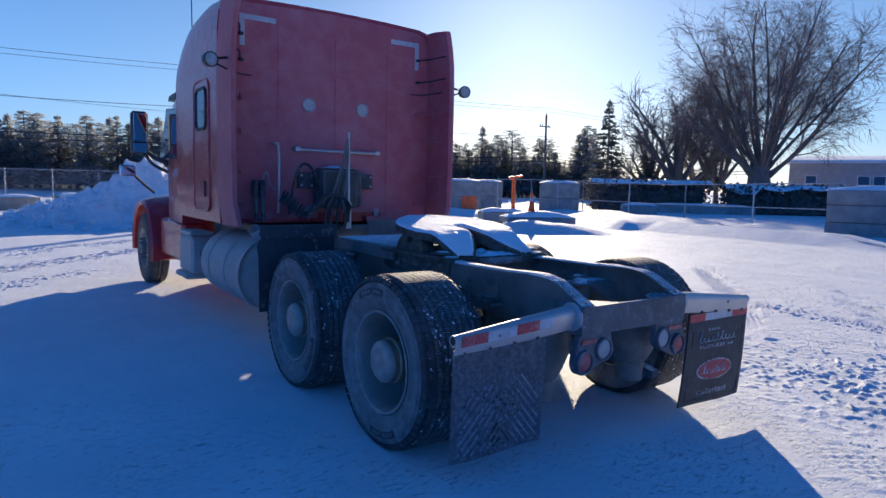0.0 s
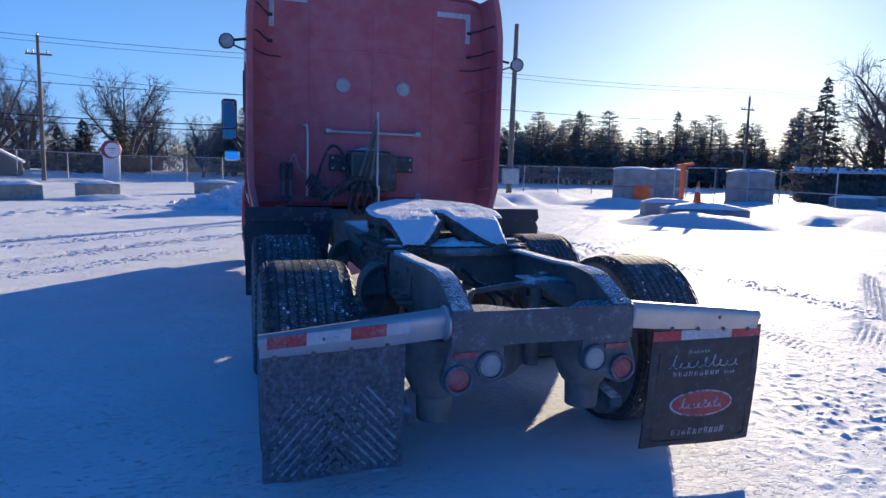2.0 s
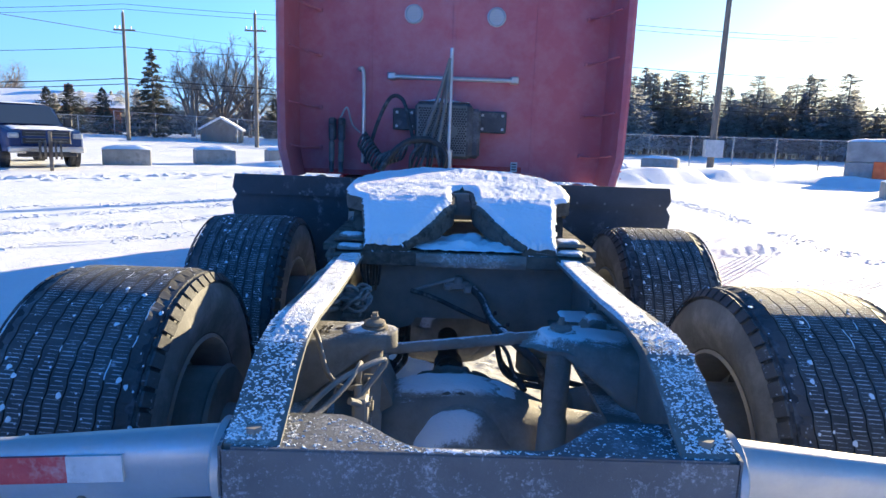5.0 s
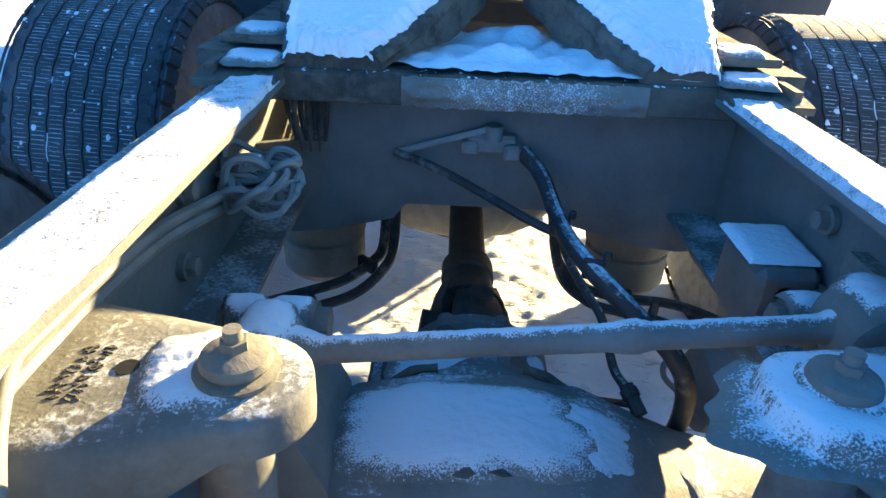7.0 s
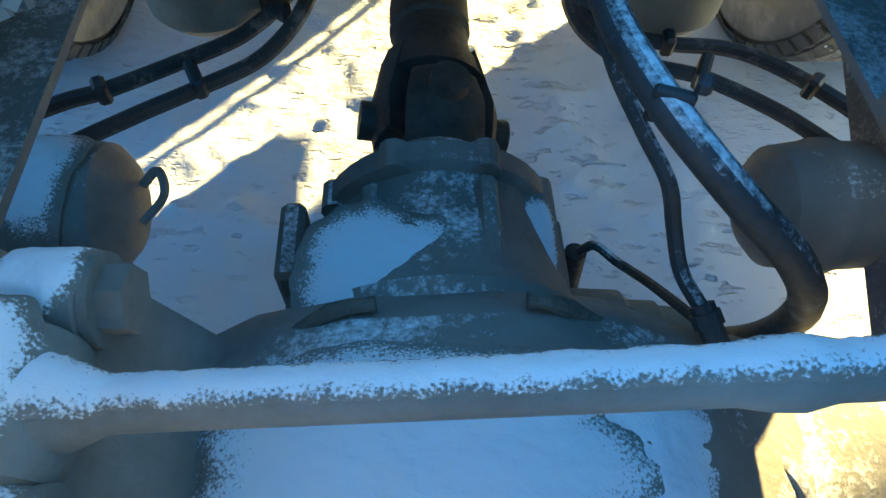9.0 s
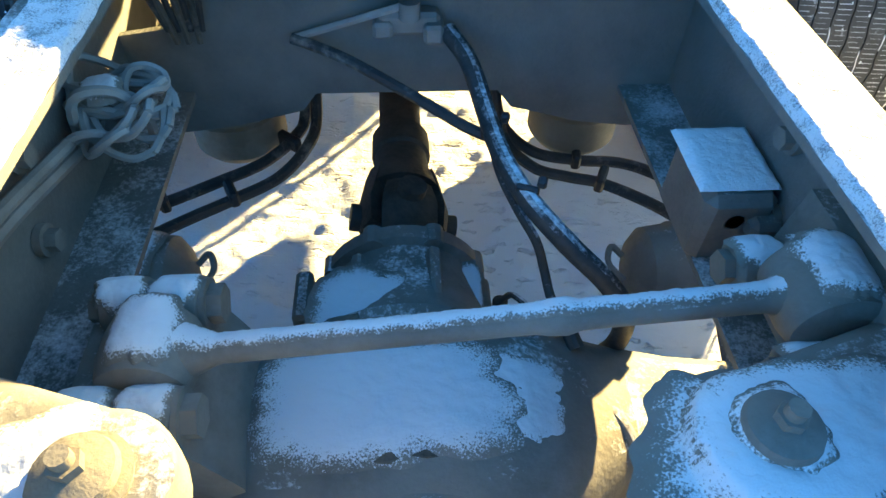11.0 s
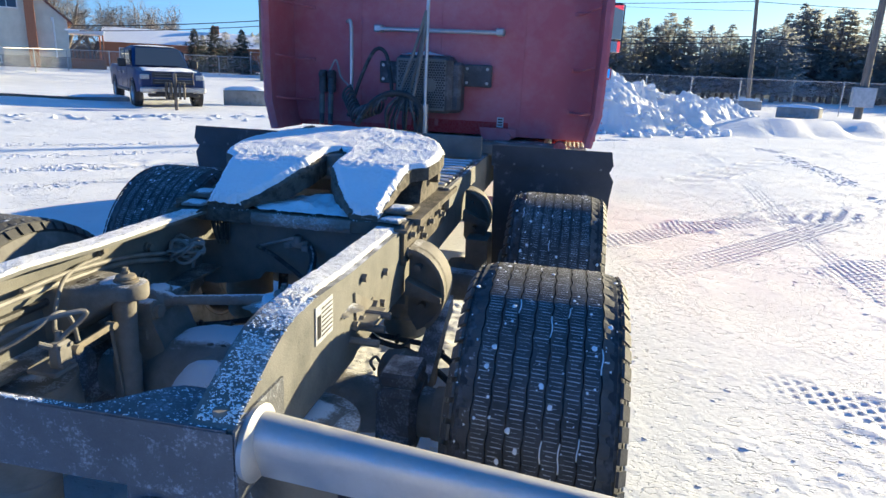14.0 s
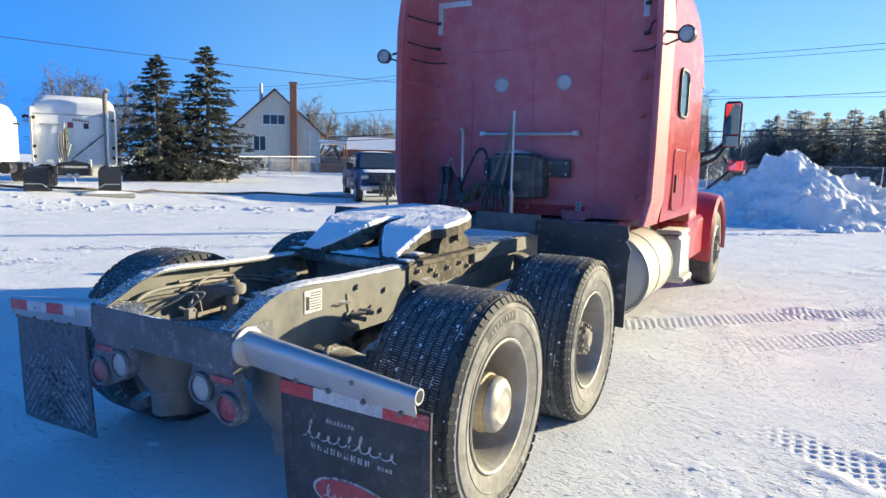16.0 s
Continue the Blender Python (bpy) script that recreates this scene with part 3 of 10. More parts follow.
def ground_height(x, y):
    h = 0.012 * vnoise(x / 2.6, y / 2.6, 1) + 0.006 * vnoise(x / 0.9, y / 0.9, 2) + 0.004 * vnoise(x / 0.3, y / 0.3, 3)
    rough = np.clip(vnoise(x / 3.1 + 7, y / 3.1, 4) * 1.6 + (np.abs(x) > 1.6) * 0.5 - (x < -1.2) * 0.9, 0, 1)
    h += rough * 0.004 * np.maximum(0, vnoise(x / 0.13, y / 0.13, 5)) * (vnoise(x / 0.7, y / 0.7, 6) > -0.1)
    al, ac = (x * 0.8 - y * 0.6), (x * 0.6 + y * 0.8)   # wind-scoured chips
    chip = np.maximum(0, vnoise(al / 0.15, ac / 0.05, 15) - 0.5) * np.clip(0.4 + vnoise(x / 1.1, y / 1.1, 16), 0, 1)
    h += 0.01 * chip * ((np.abs(x) > 1.5) | (y < -0.6))
    cl = np.exp(-((x - 2.6) / 1.1) ** 2 - ((y + 0.9) / 2.0) ** 2) + 0.35 * np.exp(-((x - 6.0) / 2.5) ** 2 - ((y - 2.0) / 2.0) ** 2)
    h += cl * (0.022 * np.maximum(0, vnoise(x / 0.11, y / 0.11, 17) - 0.3) + 0.026 * np.maximum(0, vnoise(x / 0.05, y / 0.05, 18) - 0.1))
    under = np.clip((0.75 - np.abs(x)) / 0.2, 0, 1) * np.clip((y - 1.1) / 0.3, 0, 1) * np.clip((4.2 - y) / 0.5, 0, 1)   # scuffed snow between the wheels
    h += under * (0.016 * np.maximum(0, vnoise(x / 0.14, y / 0.14, 41)) + 0.016 * np.maximum(0, vnoise(x / 0.06, y / 0.06, 42) - 0.25) + 0.004 * vnoise(x / 0.03, y / 0.03, 43))
    for k, ((ax, ay), (bx, by), w, dp) in enumerate(LANES):
        dx, dy = bx - ax, by - ay
        ln = math.hypot(dx, dy)
        dx, dy = dx / ln, dy / ln
        s = (x - ax) * dx + (y - ay) * dy
        c = (x - ax) * dy - (y - ay) * dx + 0.08 * np.sin(s * 0.7 + k)
        ends = np.clip(s / 0.5, 0, 1) * np.clip((ln - s) / 0.5, 0, 1)
        inside = np.clip((w / 2 - np.abs(c)) / 0.05, 0, 1) * ends
        row = np.floor(c / 0.062)
        print_ = np.clip(np.sin((s / 0.078 + 0.5 * (row % 2) + 0.12 * vnoise(s / 0.2, c / 0.06, 61)) * 2 * math.pi) * 2.2 - 0.2, 0, 1) * np.clip(0.5 - 1.5 * np.cos(c / 0.062 * 2 * math.pi), 0, 1)
        fade = np.clip(0.75 + 1.1 * vnoise(s / 1.7, c * 0 + k, 8), 0, 1)
        h -= inside * fade * dp * (0.15 + 0.95 * print_)
        h += fade * 0.9 * dp * np.exp(-((np.abs(c) - w / 2 - 0.05) / 0.05) ** 2) * ends * np.clip(vnoise(s / 0.2, c * 0 + k, 9), 0, 1)
    for tx, ty in TYRES:
        near = np.exp(-(((x - tx) / 0.4) ** 2 + ((y - ty) / 0.5) ** 2) * 1.4)
        h = h * (1 - near)
    # ploughed banks along the fence and the far yards
    d = np.hypot((x - 23.2 + (y - 9) * 0.12), np.clip(8 - y, 0, None) * 0.3)
    bank = 0.32 * np.exp(-(d / 1.1) ** 2) * (y > 4) * (y < 24) * (1 + 0.35 * vnoise(x / 1.1, y / 1.1, 11))
    h += bank
    h += 0.5 * np.exp(-((x - 14.4) / 2.4) ** 2 - ((y - 33.0) / 1.0) ** 2)
    h += 0.4 * np.exp(-((x - 19.5) / 4.0) ** 2 - ((y - 36.0) / 1.2) ** 2)
    h += 0.12 * np.exp(-((y - 19.6 - 0.35 * x) / 0.7) ** 2) * (x < -1.5) * (x > -26) * np.maximum(0, vnoise(x / 0.5, y / 0.5, 12))
    s, d = (x - 6.5) * 0.78 + (y - 20.8) * 0.62, (y - 20.8) * 0.78 - (x - 6.5) * 0.62   # wind-cut bank before the gate
    d = d + 0.35 * vnoise(s / 2.2, s * 0, 31)
    rise, back = np.clip(d / 0.55, 0, 1), np.clip((d - 1.2) / 4, 0, 1)
    h += 0.5 * rise * rise * (3 - 2 * rise) * (1 - back * back * (3 - 2 * back)) * np.clip(s / 2.5, 0, 1) * np.clip((15 - s) / 3, 0, 1) * (1 - 0.8 * np.exp(-((s - 6.3) / 0.9) ** 2))
    d = x - np.interp(y, [4, 9.5, 12.4, 15, 20.5, 24], [17.4, 17.6, 17.6, 16.8, 21.4, 24]) + 0.3 * vnoise(y / 1.8, y * 0, 32)
    rise, back = np.clip(d / 0.6, 0, 1), np.clip((d - 1) / 3, 0, 1)
    h += 0.33 * rise * rise * (3 - 2 * rise) * (1 - back) * np.clip((y - 4) / 3, 0, 1) * np.clip((22 - y) / 3, 0, 1)
    cx_ = np.interp(y, [4, 7, 10.4, 13.5, 17, 19.8], [-22.0, -21.0, -20.0, -18.6, -16.8, -15.6])   # low bank before the parked trucks
    off = cx_ - x
    h += np.interp(y, [4, 9, 13, 20], [0.5, 0.48, 0.22, 0.12]) * np.exp(-(np.where(off < 0, off / 2.6, off / 1.5)) ** 2) * np.clip((y - 4) / 3, 0, 1) * np.clip((20 - y) / 2.5, 0, 1) * (1 + 0.12 * vnoise(x / 0.8, y / 0.8, 51))
    far = np.clip((-(x) * 0.72 + y * 0.69 - 44) / 12, 0, 1)
    h += 0.45 * far * far * (3 - 2 * far)
    h += np.clip((np.hypot(x, y) - 14) / 20, 0, 1) * 0.05 * vnoise(x / 1.3, y / 1.3, 13)
    return h


def axis_steps(a, b, step, reach, grow=1.16):
    inner = np.arange(a, b + step / 2, step)
    out, w = [], step
    while sum(out) < reach:
        w *= grow
        out.append(w)
    o = np.cumsum(out)
    return np.concatenate([a - o[::-1], inner, b + o])


def two_steps(a, b, c, d, fine, coarse):
    """Fine steps from b to c, coarser ones out to a and d, then growing to the horizon."""
    o = axis_steps(a, d, coarse, 2600)
    return np.concatenate([o[o < b - coarse / 2], np.arange(b, c, fine), o[o > c + coarse / 2]])


gx, gy = two_steps(-8.0, -0.8, 4.8, 11.5, 0.014, 0.06), two_steps(-4.0, -2.0, 7.2, 15.0, 0.014, 0.06)
GX, GY = np.meshgrid(gx, gy, indexing="ij")
GZ = ground_height(GX, GY)
gme = bpy.data.meshes.new("ground")
ny = len(gy)
idx = np.arange(len(gx) * ny).reshape(len(gx), ny)
quads = np.stack([idx[:-1, :-1], idx[1:, :-1], idx[1:, 1:], idx[:-1, 1:]], -1).reshape(-1, 4)
gme.from_pydata(np.stack([GX, GY, GZ], -1).reshape(-1, 3).tolist(), [], quads.tolist())
gme.shade_smooth()
gme.materials.append(M_ground)
tagged(new("ground", gme), "packed white snow with tyre tracks and footprints", "ground", "", "structure")


def soil(x, y):
    return float(ground_height(np.array([float(x)]), np.array([float(y)]))[0])


# ---- snow pile ----
def pile_height(x, y):
    hum = lambda cx, cy, r, hh, p=1.0: hh * np.clip(1 - (np.hypot(x - cx, (y - cy) * p) / r), 0, 1)
    h = np.maximum.reduce([hum(1.5, 21.9, 3.0, 2.15), hum(0.2, 21.3, 2.6, 1.15), hum(3.6, 24.0, 2.8, 1.25), hum(5.4, 26.3, 2.8, 0.95), hum(7.2, 28.6, 2.4, 0.7), hum(-0.3, 22.6, 3.0, 0.8)])
    lump = np.abs(vnoise(x / 0.9, y / 0.9, 21)) * 0.34 + np.abs(vnoise(x / 0.42, y / 0.42, 22)) * 0.22 + np.maximum(0, vnoise(x / 0.2, y / 0.2, 23)) * 0.15 + np.maximum(0, vnoise(x / 0.1, y / 0.1, 24)) * 0.06
    return h + lump * np.clip(h * 2.2, 0, 1) - 0.06


px, py = np.linspace(-3.6, 10.2, 280), np.linspace(17.8, 31.5, 270)
PX, PY = np.meshgrid(px, py, indexing="ij")
pme = bpy.data.meshes.new("snow_mound")
pi_ = np.arange(PX.size).reshape(PX.shape)
pme.from_pydata(np.stack([PX, PY, pile_height(PX, PY)], -1).reshape(-1, 3).tolist(), [],
                np.stack([pi_[:-1, :-1], pi_[1:, :-1], pi_[1:, 1:], pi_[:-1, 1:]], -1).reshape(-1, 4).tolist())
pme.materials.append(M_pile)
tagged(new("snow_mound", pme), "ploughed heap of lumpy white snow on the yard", "snow mound")

rk = random.Random(3)
clods = Geo()
for k in range(260):  # lumps that rolled off the heap
    a = rk.uniform(0, 2 * math.pi)
    rr_ = rk.uniform(2.4, 4.3)
    bx_, by_ = 1.2 + rr_ * math.cos(a) * 1.15, 22.0 + rr_ * math.sin(a) * 0.95
    sz = rk.uniform(0.05, 0.2)
    base_z = max(float(pile_height(np.array([bx_]), np.array([by_]))[0]), 0.0)
    n0 = len(clods.v)
    clods.ball((bx_, by_, base_z + sz * 0.25), (sz * rk.uniform(0.7, 1.4), sz * rk.uniform(0.7, 1.4), sz * rk.uniform(0.5, 0.9)), 7, 5)
    clods.v[n0:] = [(x + sz * 0.4 * noise.noise((x * 9, y * 9, z * 9)), y + sz * 0.4 * noise.noise((y * 9, z * 9, x * 9)), z + sz * 0.3 * noise.noise((z * 9, x * 9, y * 9))) for x, y, z in clods.v[n0:]]
solo("snow_lump", clods, M_pile, "loose lumps of snow round the heap", "snow lumps", "", "stuff", 0)

# ---- the red tractor unit ----
truck = thing("semi_truck", "red highway tractor with sleeper cab, snow on its frame", "truck")


def rail_top(y):
    ys = [-0.06, 0.02, 0.1, 0.17, 0.24, 0.34, 0.6, 1.2, 6.8]
    zs = [0.885, 0.925, 0.967, 0.995, 1.006, 1.008, 0.995, 0.988, 0.97]
    return float(np.interp(y, ys, zs))


RAIL_Y = [-0.06, -0.02, 0.02, 0.06, 0.1, 0.135, 0.17, 0.205, 0.24, 0.29, 0.34, 0.6, 0.9, 1.2, 2.0, 3.5, 5.2, 6.8]
for s in (-1, 1):
    g = Geo()
    xo, xi, xf = s * 0.445, s * 0.435, s * 0.348
    outline = [(y, rail_top(y)) for y in RAIL_Y] + [(6.8, 0.73), (-0.06, 0.73)]
    g.prism(outline, "x", xi, xo)
    for lo in (True, False):
        ring = []
        for y in RAIL_Y:
            z = 0.73 if lo else rail_top(y) - 0.01
            ring.append([(xf, y, z), (xi, y, z), (xi, y, z + 0.01), (xf, y, z + 0.01)])
        if s < 0:
            ring = [r[::-1] for r in ring]
        g.loft([r[::-1] for r in ring])
    part("frame_rail", g, M_frame, truck, "dusty dark steel channel rail")
    # fresh snow along the flange
    sg = Geo()
    def snow_top(u, v, s=s):
        y = 0.13 + u * 1.03
        x = 0.349 + v * 0.077 + 0.006 * (v - 0.5) * noise.noise((y * 30, v * 2, s))
        e = min(1, 14 * min(v, 1 - v) + 0.02) ** 0.6 * min(1, u * 12 + 0.02)
        th = 0.012 + 0.002 * noise.noise((y * 18, x * 18, s)) + 0.0012 * noise.noise((y * 80, x * 80, s)) + 0.0009 * noise.noise((y * 200, x * 200, s))
        bare = max(0.0, ((0.3 if s < 0 else 0.42) - y) / 0.18)
        th -= bare * (0.016 + 0.011 * noise.noise((y * 150, x * 150, s + 5)) + 0.005 * noise.noise((y * 25, x * 25, s + 2)))
        return (s * x, y, rail_top(y) + max(th, -0.003) * e - 0.001)
    sg.grid(snow_top, 250, 20)
    if s < 0:
        sg.f = [f[::-1] for f in sg.f]
    part("rail_snow", sg, M_rail_snow, truck, "thin fresh snow lying along the rail", 80)

# rear cross beam with its scalloped top plate
g = Geo()
g.prism([(-0.07, 0.73), (-0.06, 0.73), (-0.06, 0.868), (-0.07, 0.88)], "x", -0.448, 0.448)
front = []
for i in range(41):
    x = -0.43 + 0.86 * i / 40
    k = min(1, max(0, (abs(x) - 0.1) / 0.17))
    front.append((x, -0.05 + 0.125 * k * k * (3 - 2 * k)))
g.prism([(-0.43, -0.068), *[p for p in front], (0.43, -0.068)], "z", 0.872, 0.884)
for s in (-1, 1):
    g.prism([(-0.07, 0.728), (0.14, 0.74), (0.14, 0.9), (0.0, 0.9), (-0.07, 0.886)], "x", s * 0.446, s * 0.452)
beam = part("rear_cross_beam", g, M_frame_frost, truck, "frosted dark steel closing beam")
for x, y in ((-0.4, -0.03), (-0.405, 0.035), (0.4, -0.03), (0.405, 0.035)):
    b = Geo()
    b.cyl((x, y, 0.883), (x, y, 0.89), 0.022, 16)
    b.cyl((x, y, 0.89), (x, y, 0.906), 0.015, 6)
    part("bolt", b, M_iron, beam)
def crumb(g, x, y, z, sz, rnd):
    """One crumb of snow: a low, crooked lump."""
    ca, sa, lg = math.cos(rnd.uniform(-0.9, 0.9)), math.sin(rnd.uniform(-0.9, 0.9)), rnd.uniform(1.0, 2.6)
    raw = [(sz * lg * rnd.uniform(0.6, 1.4) * math.cos(q * 1.257), sz * rnd.uniform(0.5, 1.1) * math.sin(q * 1.257)) for q in range(5)]
    ring_ = [(x + a * ca - b * sa, y + a * sa + b * ca, z - 0.001) for a, b in raw]
    mid_ = [(x + (a - x) * 0.55, y + (b - y) * 0.55, z + sz * rnd.uniform(0.35, 0.7)) for a, b, c in ring_]
    g.add(ring_ + mid_, [(q, (q + 1) % 5, 5 + (q + 1) % 5, 5 + q) for q in range(5)] + [(5, 6, 7, 8, 9)])
sn = Geo()
rb = random.Random(21)
for k in range(3200):
    x = rb.uniform(-0.43, 0.43)
    kk = min(1, max(0, (abs(x) - 0.1) / 0.17))
    y1 = -0.055 + 0.12 * kk * kk * (3 - 2 * kk)
    y = rb.uniform(-0.066, y1)
    dens = 0.35 + 0.5 * noise.noise((x * 9, y * 9, 2.0)) + 0.5 * (abs(x) > 0.33)
    if rb.random() < dens:
        crumb(sn, x, y, 0.884, rb.choice((0.0008, 0.001, 0.0014, 0.0018, 0.0026)), rb)
tagged(part("beam_snow", sn, M_snow, beam, "", 60), "scattered crumbs of frozen snow", "", "", "stuff")
for s in (-1, 1):
    rc_ = Geo()
    for k in range(2600):
        y, x = -0.05 + 0.42 * rb.random() ** 1.3, rb.uniform(0.357, 0.445)
        if rb.random() < 0.45 + 0.5 * noise.noise((x * 12, y * 12, s)) + y:
            crumb(rc_, s * x, y, rail_top(y) + 0.0005, rb.choice((0.0008, 0.001, 0.0014, 0.002, 0.0026)), rb)
    tagged(part("rail_crumb", rc_, M_snow, truck, "", 60), "crumbs of frozen snow on the rail end", "", "", "stuff")

# mud flap hangers and flaps
def hanger_ring(x, top, low, roll):
    pts = []
    for k in range(11):
        a = radians(160 - 250 * k / 10)
        pts.append((x, roll * math.sin(a), top - roll + roll * math.cos(a)))
    pts.append((x, -roll * 0.93, top - roll * 1.6))
    pts.append((x, -0.012, low))
    pts.append((x, -0.004, low))
    pts.append((x, -roll * 0.75, top - roll * 1.75))
    return pts
for s in (-1, 1):
    g = Geo()
    rings = [hanger_ring(s * x, t, l, r) for x, t, l, r in ((0.47, 0.892, 0.758, 0.042), (0.7, 0.868, 0.74, 0.036), (0.95, 0.843, 0.728, 0.031), (1.245, 0.812, 0.717, 0.027))]
    g.loft(rings if s < 0 else [r[::-1] for r in rings])
    hang = part("flap_hanger", g, M_steel, truck, "brushed metal mud flap hanger")
    fl = Geo()
    fl.lathe([(0, 0.0), (0, 0.075), (0.012, 0.078), (0.02, 0.066), (0.02, 0.0)], 28, pose(s * 0.452, 0.0, 0.825, 0, 0, 0 if s > 0 else 180))
    part("mounting_flange", fl, M_steel, hang)
    for i in range(4):
        b = Geo()
        x = 0.72 + 0.155 * i
        b.cyl((s * x, -0.014, 0.742 - 0.008 * i), (s * x, -0.018, 0.742 - 0.008 * i), 0.011, 14)
        b.cyl((s * x, -0.018, 0.742 - 0.008 * i), (s * x, -0.026, 0.742 - 0.008 * i), 0.007, 6)
        part("flap_bolt", b, M_iron, hang)
    b = Geo()
    b.ball((s * 0.99, -0.03, 0.79), (0.01, 0.006, 0.01))
    part("rivet", b, M_iron, hang)
    b = Geo()
    b.lathe([(-0.012, 0.0), (-0.012, 0.021), (0.004, 0.022), (0.004, 0.0285), (-0.02, 0.0285)], 24, pose(s * 1.245, 0.0, 0.785, 0, 0, 0 if s > 0 else 180))
    part("rolled_end", b, M_steel, hang)
    # Black disc paints the shade inside the open tube end.
    b = Geo()
    b.cyl((s * 1.247, 0.0, 0.785), (s * 1.248, 0.0, 0.785), 0.0205, 24)
    part("tube_shade_disc", b, M_black, hang)
    if s < 0:
        for i, (x0, x1, mt) in enumerate(((1.215, 1.06, M_retro_red), (1.06, 0.88, M_retro_white), (0.88, 0.73, M_retro_red), (0.73, 0.63, M_retro_white))):
            t = Geo()
            z0, z1 = 0.755 + (1.22 - x0) * 0.07, 0.755 + (1.22 - x1) * 0.07
            ya, yb = [-float(np.interp(x, [0.47, 0.7, 0.95, 1.245], [0.042, 0.036, 0.031, 0.027])) - 0.002 for x in (x0, x1)]
            t.hull([(-x0, ya, z0), (-x1, yb, z1), (-x1, yb - 0.003, z1 + 0.052), (-x0, ya - 0.003, z0 + 0.052),
                    (-x0, ya + 0.006, z0), (-x1, yb + 0.006, z1), (-x1, yb + 0.003, z1 + 0.052), (-x0, ya + 0.003, z0 + 0.052)],
                   [(0, 1, 2, 3), (4, 5, 6, 7), (0, 1, 5, 4), (2, 3, 7, 6), (0, 3, 7, 4), (1, 2, 6, 5)], (-(x0 + x1) / 2, (ya + yb) / 2, z0 + 0.026))
            part("reflective_tape", t, mt, hang)
    # the flap itself, a rubber sheet with a slight sway
    lowz, xa, xb = (0.17, 0.635, 1.235) if s < 0 else (0.1, 0.625, 1.29)
    def sheet(u, v, off, s=s, lowz=lowz, xa=xa, xb=xb):
        x = s * (xa + (xb - xa) * u)
        z = 0.735 + (lowz - 0.735) * v
        sway = 0.035 * v * v * (1 if s > 0 else 0.4) + 0.012 * math.sin(u * 5 + 1) * v
        return (x, 0.012 + sway + off, z)
    g = Geo()
    n = 24
    ring0 = [sheet(u, v, -0.006) for u, v in [(i / n, 0) for i in range(n)] + [(1, i / n) for i in range(n)] + [(1 - i / n, 1) for i in range(n)] + [(0, 1 - i / n) for i in range(n)]]
    g.grid(lambda u, v: sheet(u, v, -0.006), n, n)
    g.grid(lambda u, v: sheet(1 - u, v, 0.006), n, n)
    g.loft([ring0, [(x, y + 0.012, z) for x, y, z in ring0]], False)
    if s > 0:
        g.f = [f[::-1] for f in g.f]
    flap = part("mud_flap", g, M_flap_frost if s < 0 else M_flap, truck, "black rubber mud flap with frosted chevron ribs" if s < 0 else "black rubber mud flap with white print and red oval badge")
    if s < 0:
        ribs = Geo()
        for i in range(11):
            vc = 0.05 + i * 0.09
            for side in (-1, 1):
                pts = []
                for k in range(11):
                    u, v = 0.5 + side * 0.44 * k / 10, vc + 0.52 * k / 10
                    if 0.33 + 0.05 * noise.noise((u * 5, i, 0)) < v < 0.97:
                        p = sheet(u, v, -0.007)
                        pts.append(p)
                if len(pts) > 1:
                    ribs.tube(pts, 0.006, 5)
        part("chevron_rib", ribs, M_rib, flap, "raised chevron ribs")
    else:
        def stroke(pts, r, mt, nm):
            q = Geo()
            q.tube([Vector(sheet(u, v, -0.0085)) for u, v in pts], r, 6)
            part(nm, q, mt, flap)
        def slab(quad, mt, nm, off=0.0065):
            q = Geo()
            n_ = 4
            (u0, v0), (u1, v1), (u2, v2), (u3, v3) = quad
            low = [(u0 + (u1 - u0) * k / n_, v0 + (v1 - v0) * k / n_) for k in range(n_ + 1)]
            upp = [(u2 + (u3 - u2) * k / n_, v2 + (v3 - v2) * k / n_) for k in range(n_ + 1)]
            ring = [sheet(u, v, -off) for u, v in low + upp]
            q.loft([ring, [(x, y - 0.0015, z) for x, y, z in ring]])
            part(nm, q, mt, flap)
        for i, (x0, x1, mt) in enumerate(((0.625, 0.79, M_retro_red), (0.79, 1.1, M_retro_white), (1.1, 1.285, M_retro_red))):
            t = Geo()
            t.box(((x0 + x1) / 2, 0.002, 0.7), (x1 - x0, 0.004, 0.05), 0.001)
            part("reflective_strip", t, mt, flap)
        rim_pts = [(0.08, 0.2), (0.08, 0.93), (0.12, 0.955), (0.9, 0.955), (0.94, 0.93), (0.94, 0.2)]
        stroke([(u, v) for u, v in rim_pts], 0.003, M_flap, "flap_border")
        # printed lines, as plain bars
        for (u0, u1, v, r, m_, lean) in ((0.33, 0.53, 0.2, 0.011, 8, 0.1), (0.21, 0.64, 0.382, 0.018, 9, 0.05), (0.68, 0.78, 0.388, 0.011, 4, 0.05), (0.26, 0.74, 0.885, 0.024, 10, 0.15)):
            wd = (u1 - u0) / m_
            for k in range(m_):
                uk, up = u0 + wd * k, r * (1.0 if k % 3 else 1.35)
                for p_, q_ in ((0.1, 0.34), (0.52, 0.7)):
                    slab([(uk + wd * p_, v + r), (uk + wd * q_, v + r), (uk + wd * (q_ + lean), v - up), (uk + wd * (p_ + lean), v - up)], M_print, "print_bar")
        def flourish(u0, u1, v, loops, amp, tall, r, mt, nm):
            """One flowing pen stroke of slanted loops standing in for a line of script."""
            pts = []
            for k in range(loops * 10 + 1):
                t = k / 10
                am = amp * (2.1 if int(t) in tall else 1.0) * (0.9 + 0.2 * math.sin(t * 2.3))
                lift = am * (1 - math.cos(2 * math.pi * t))
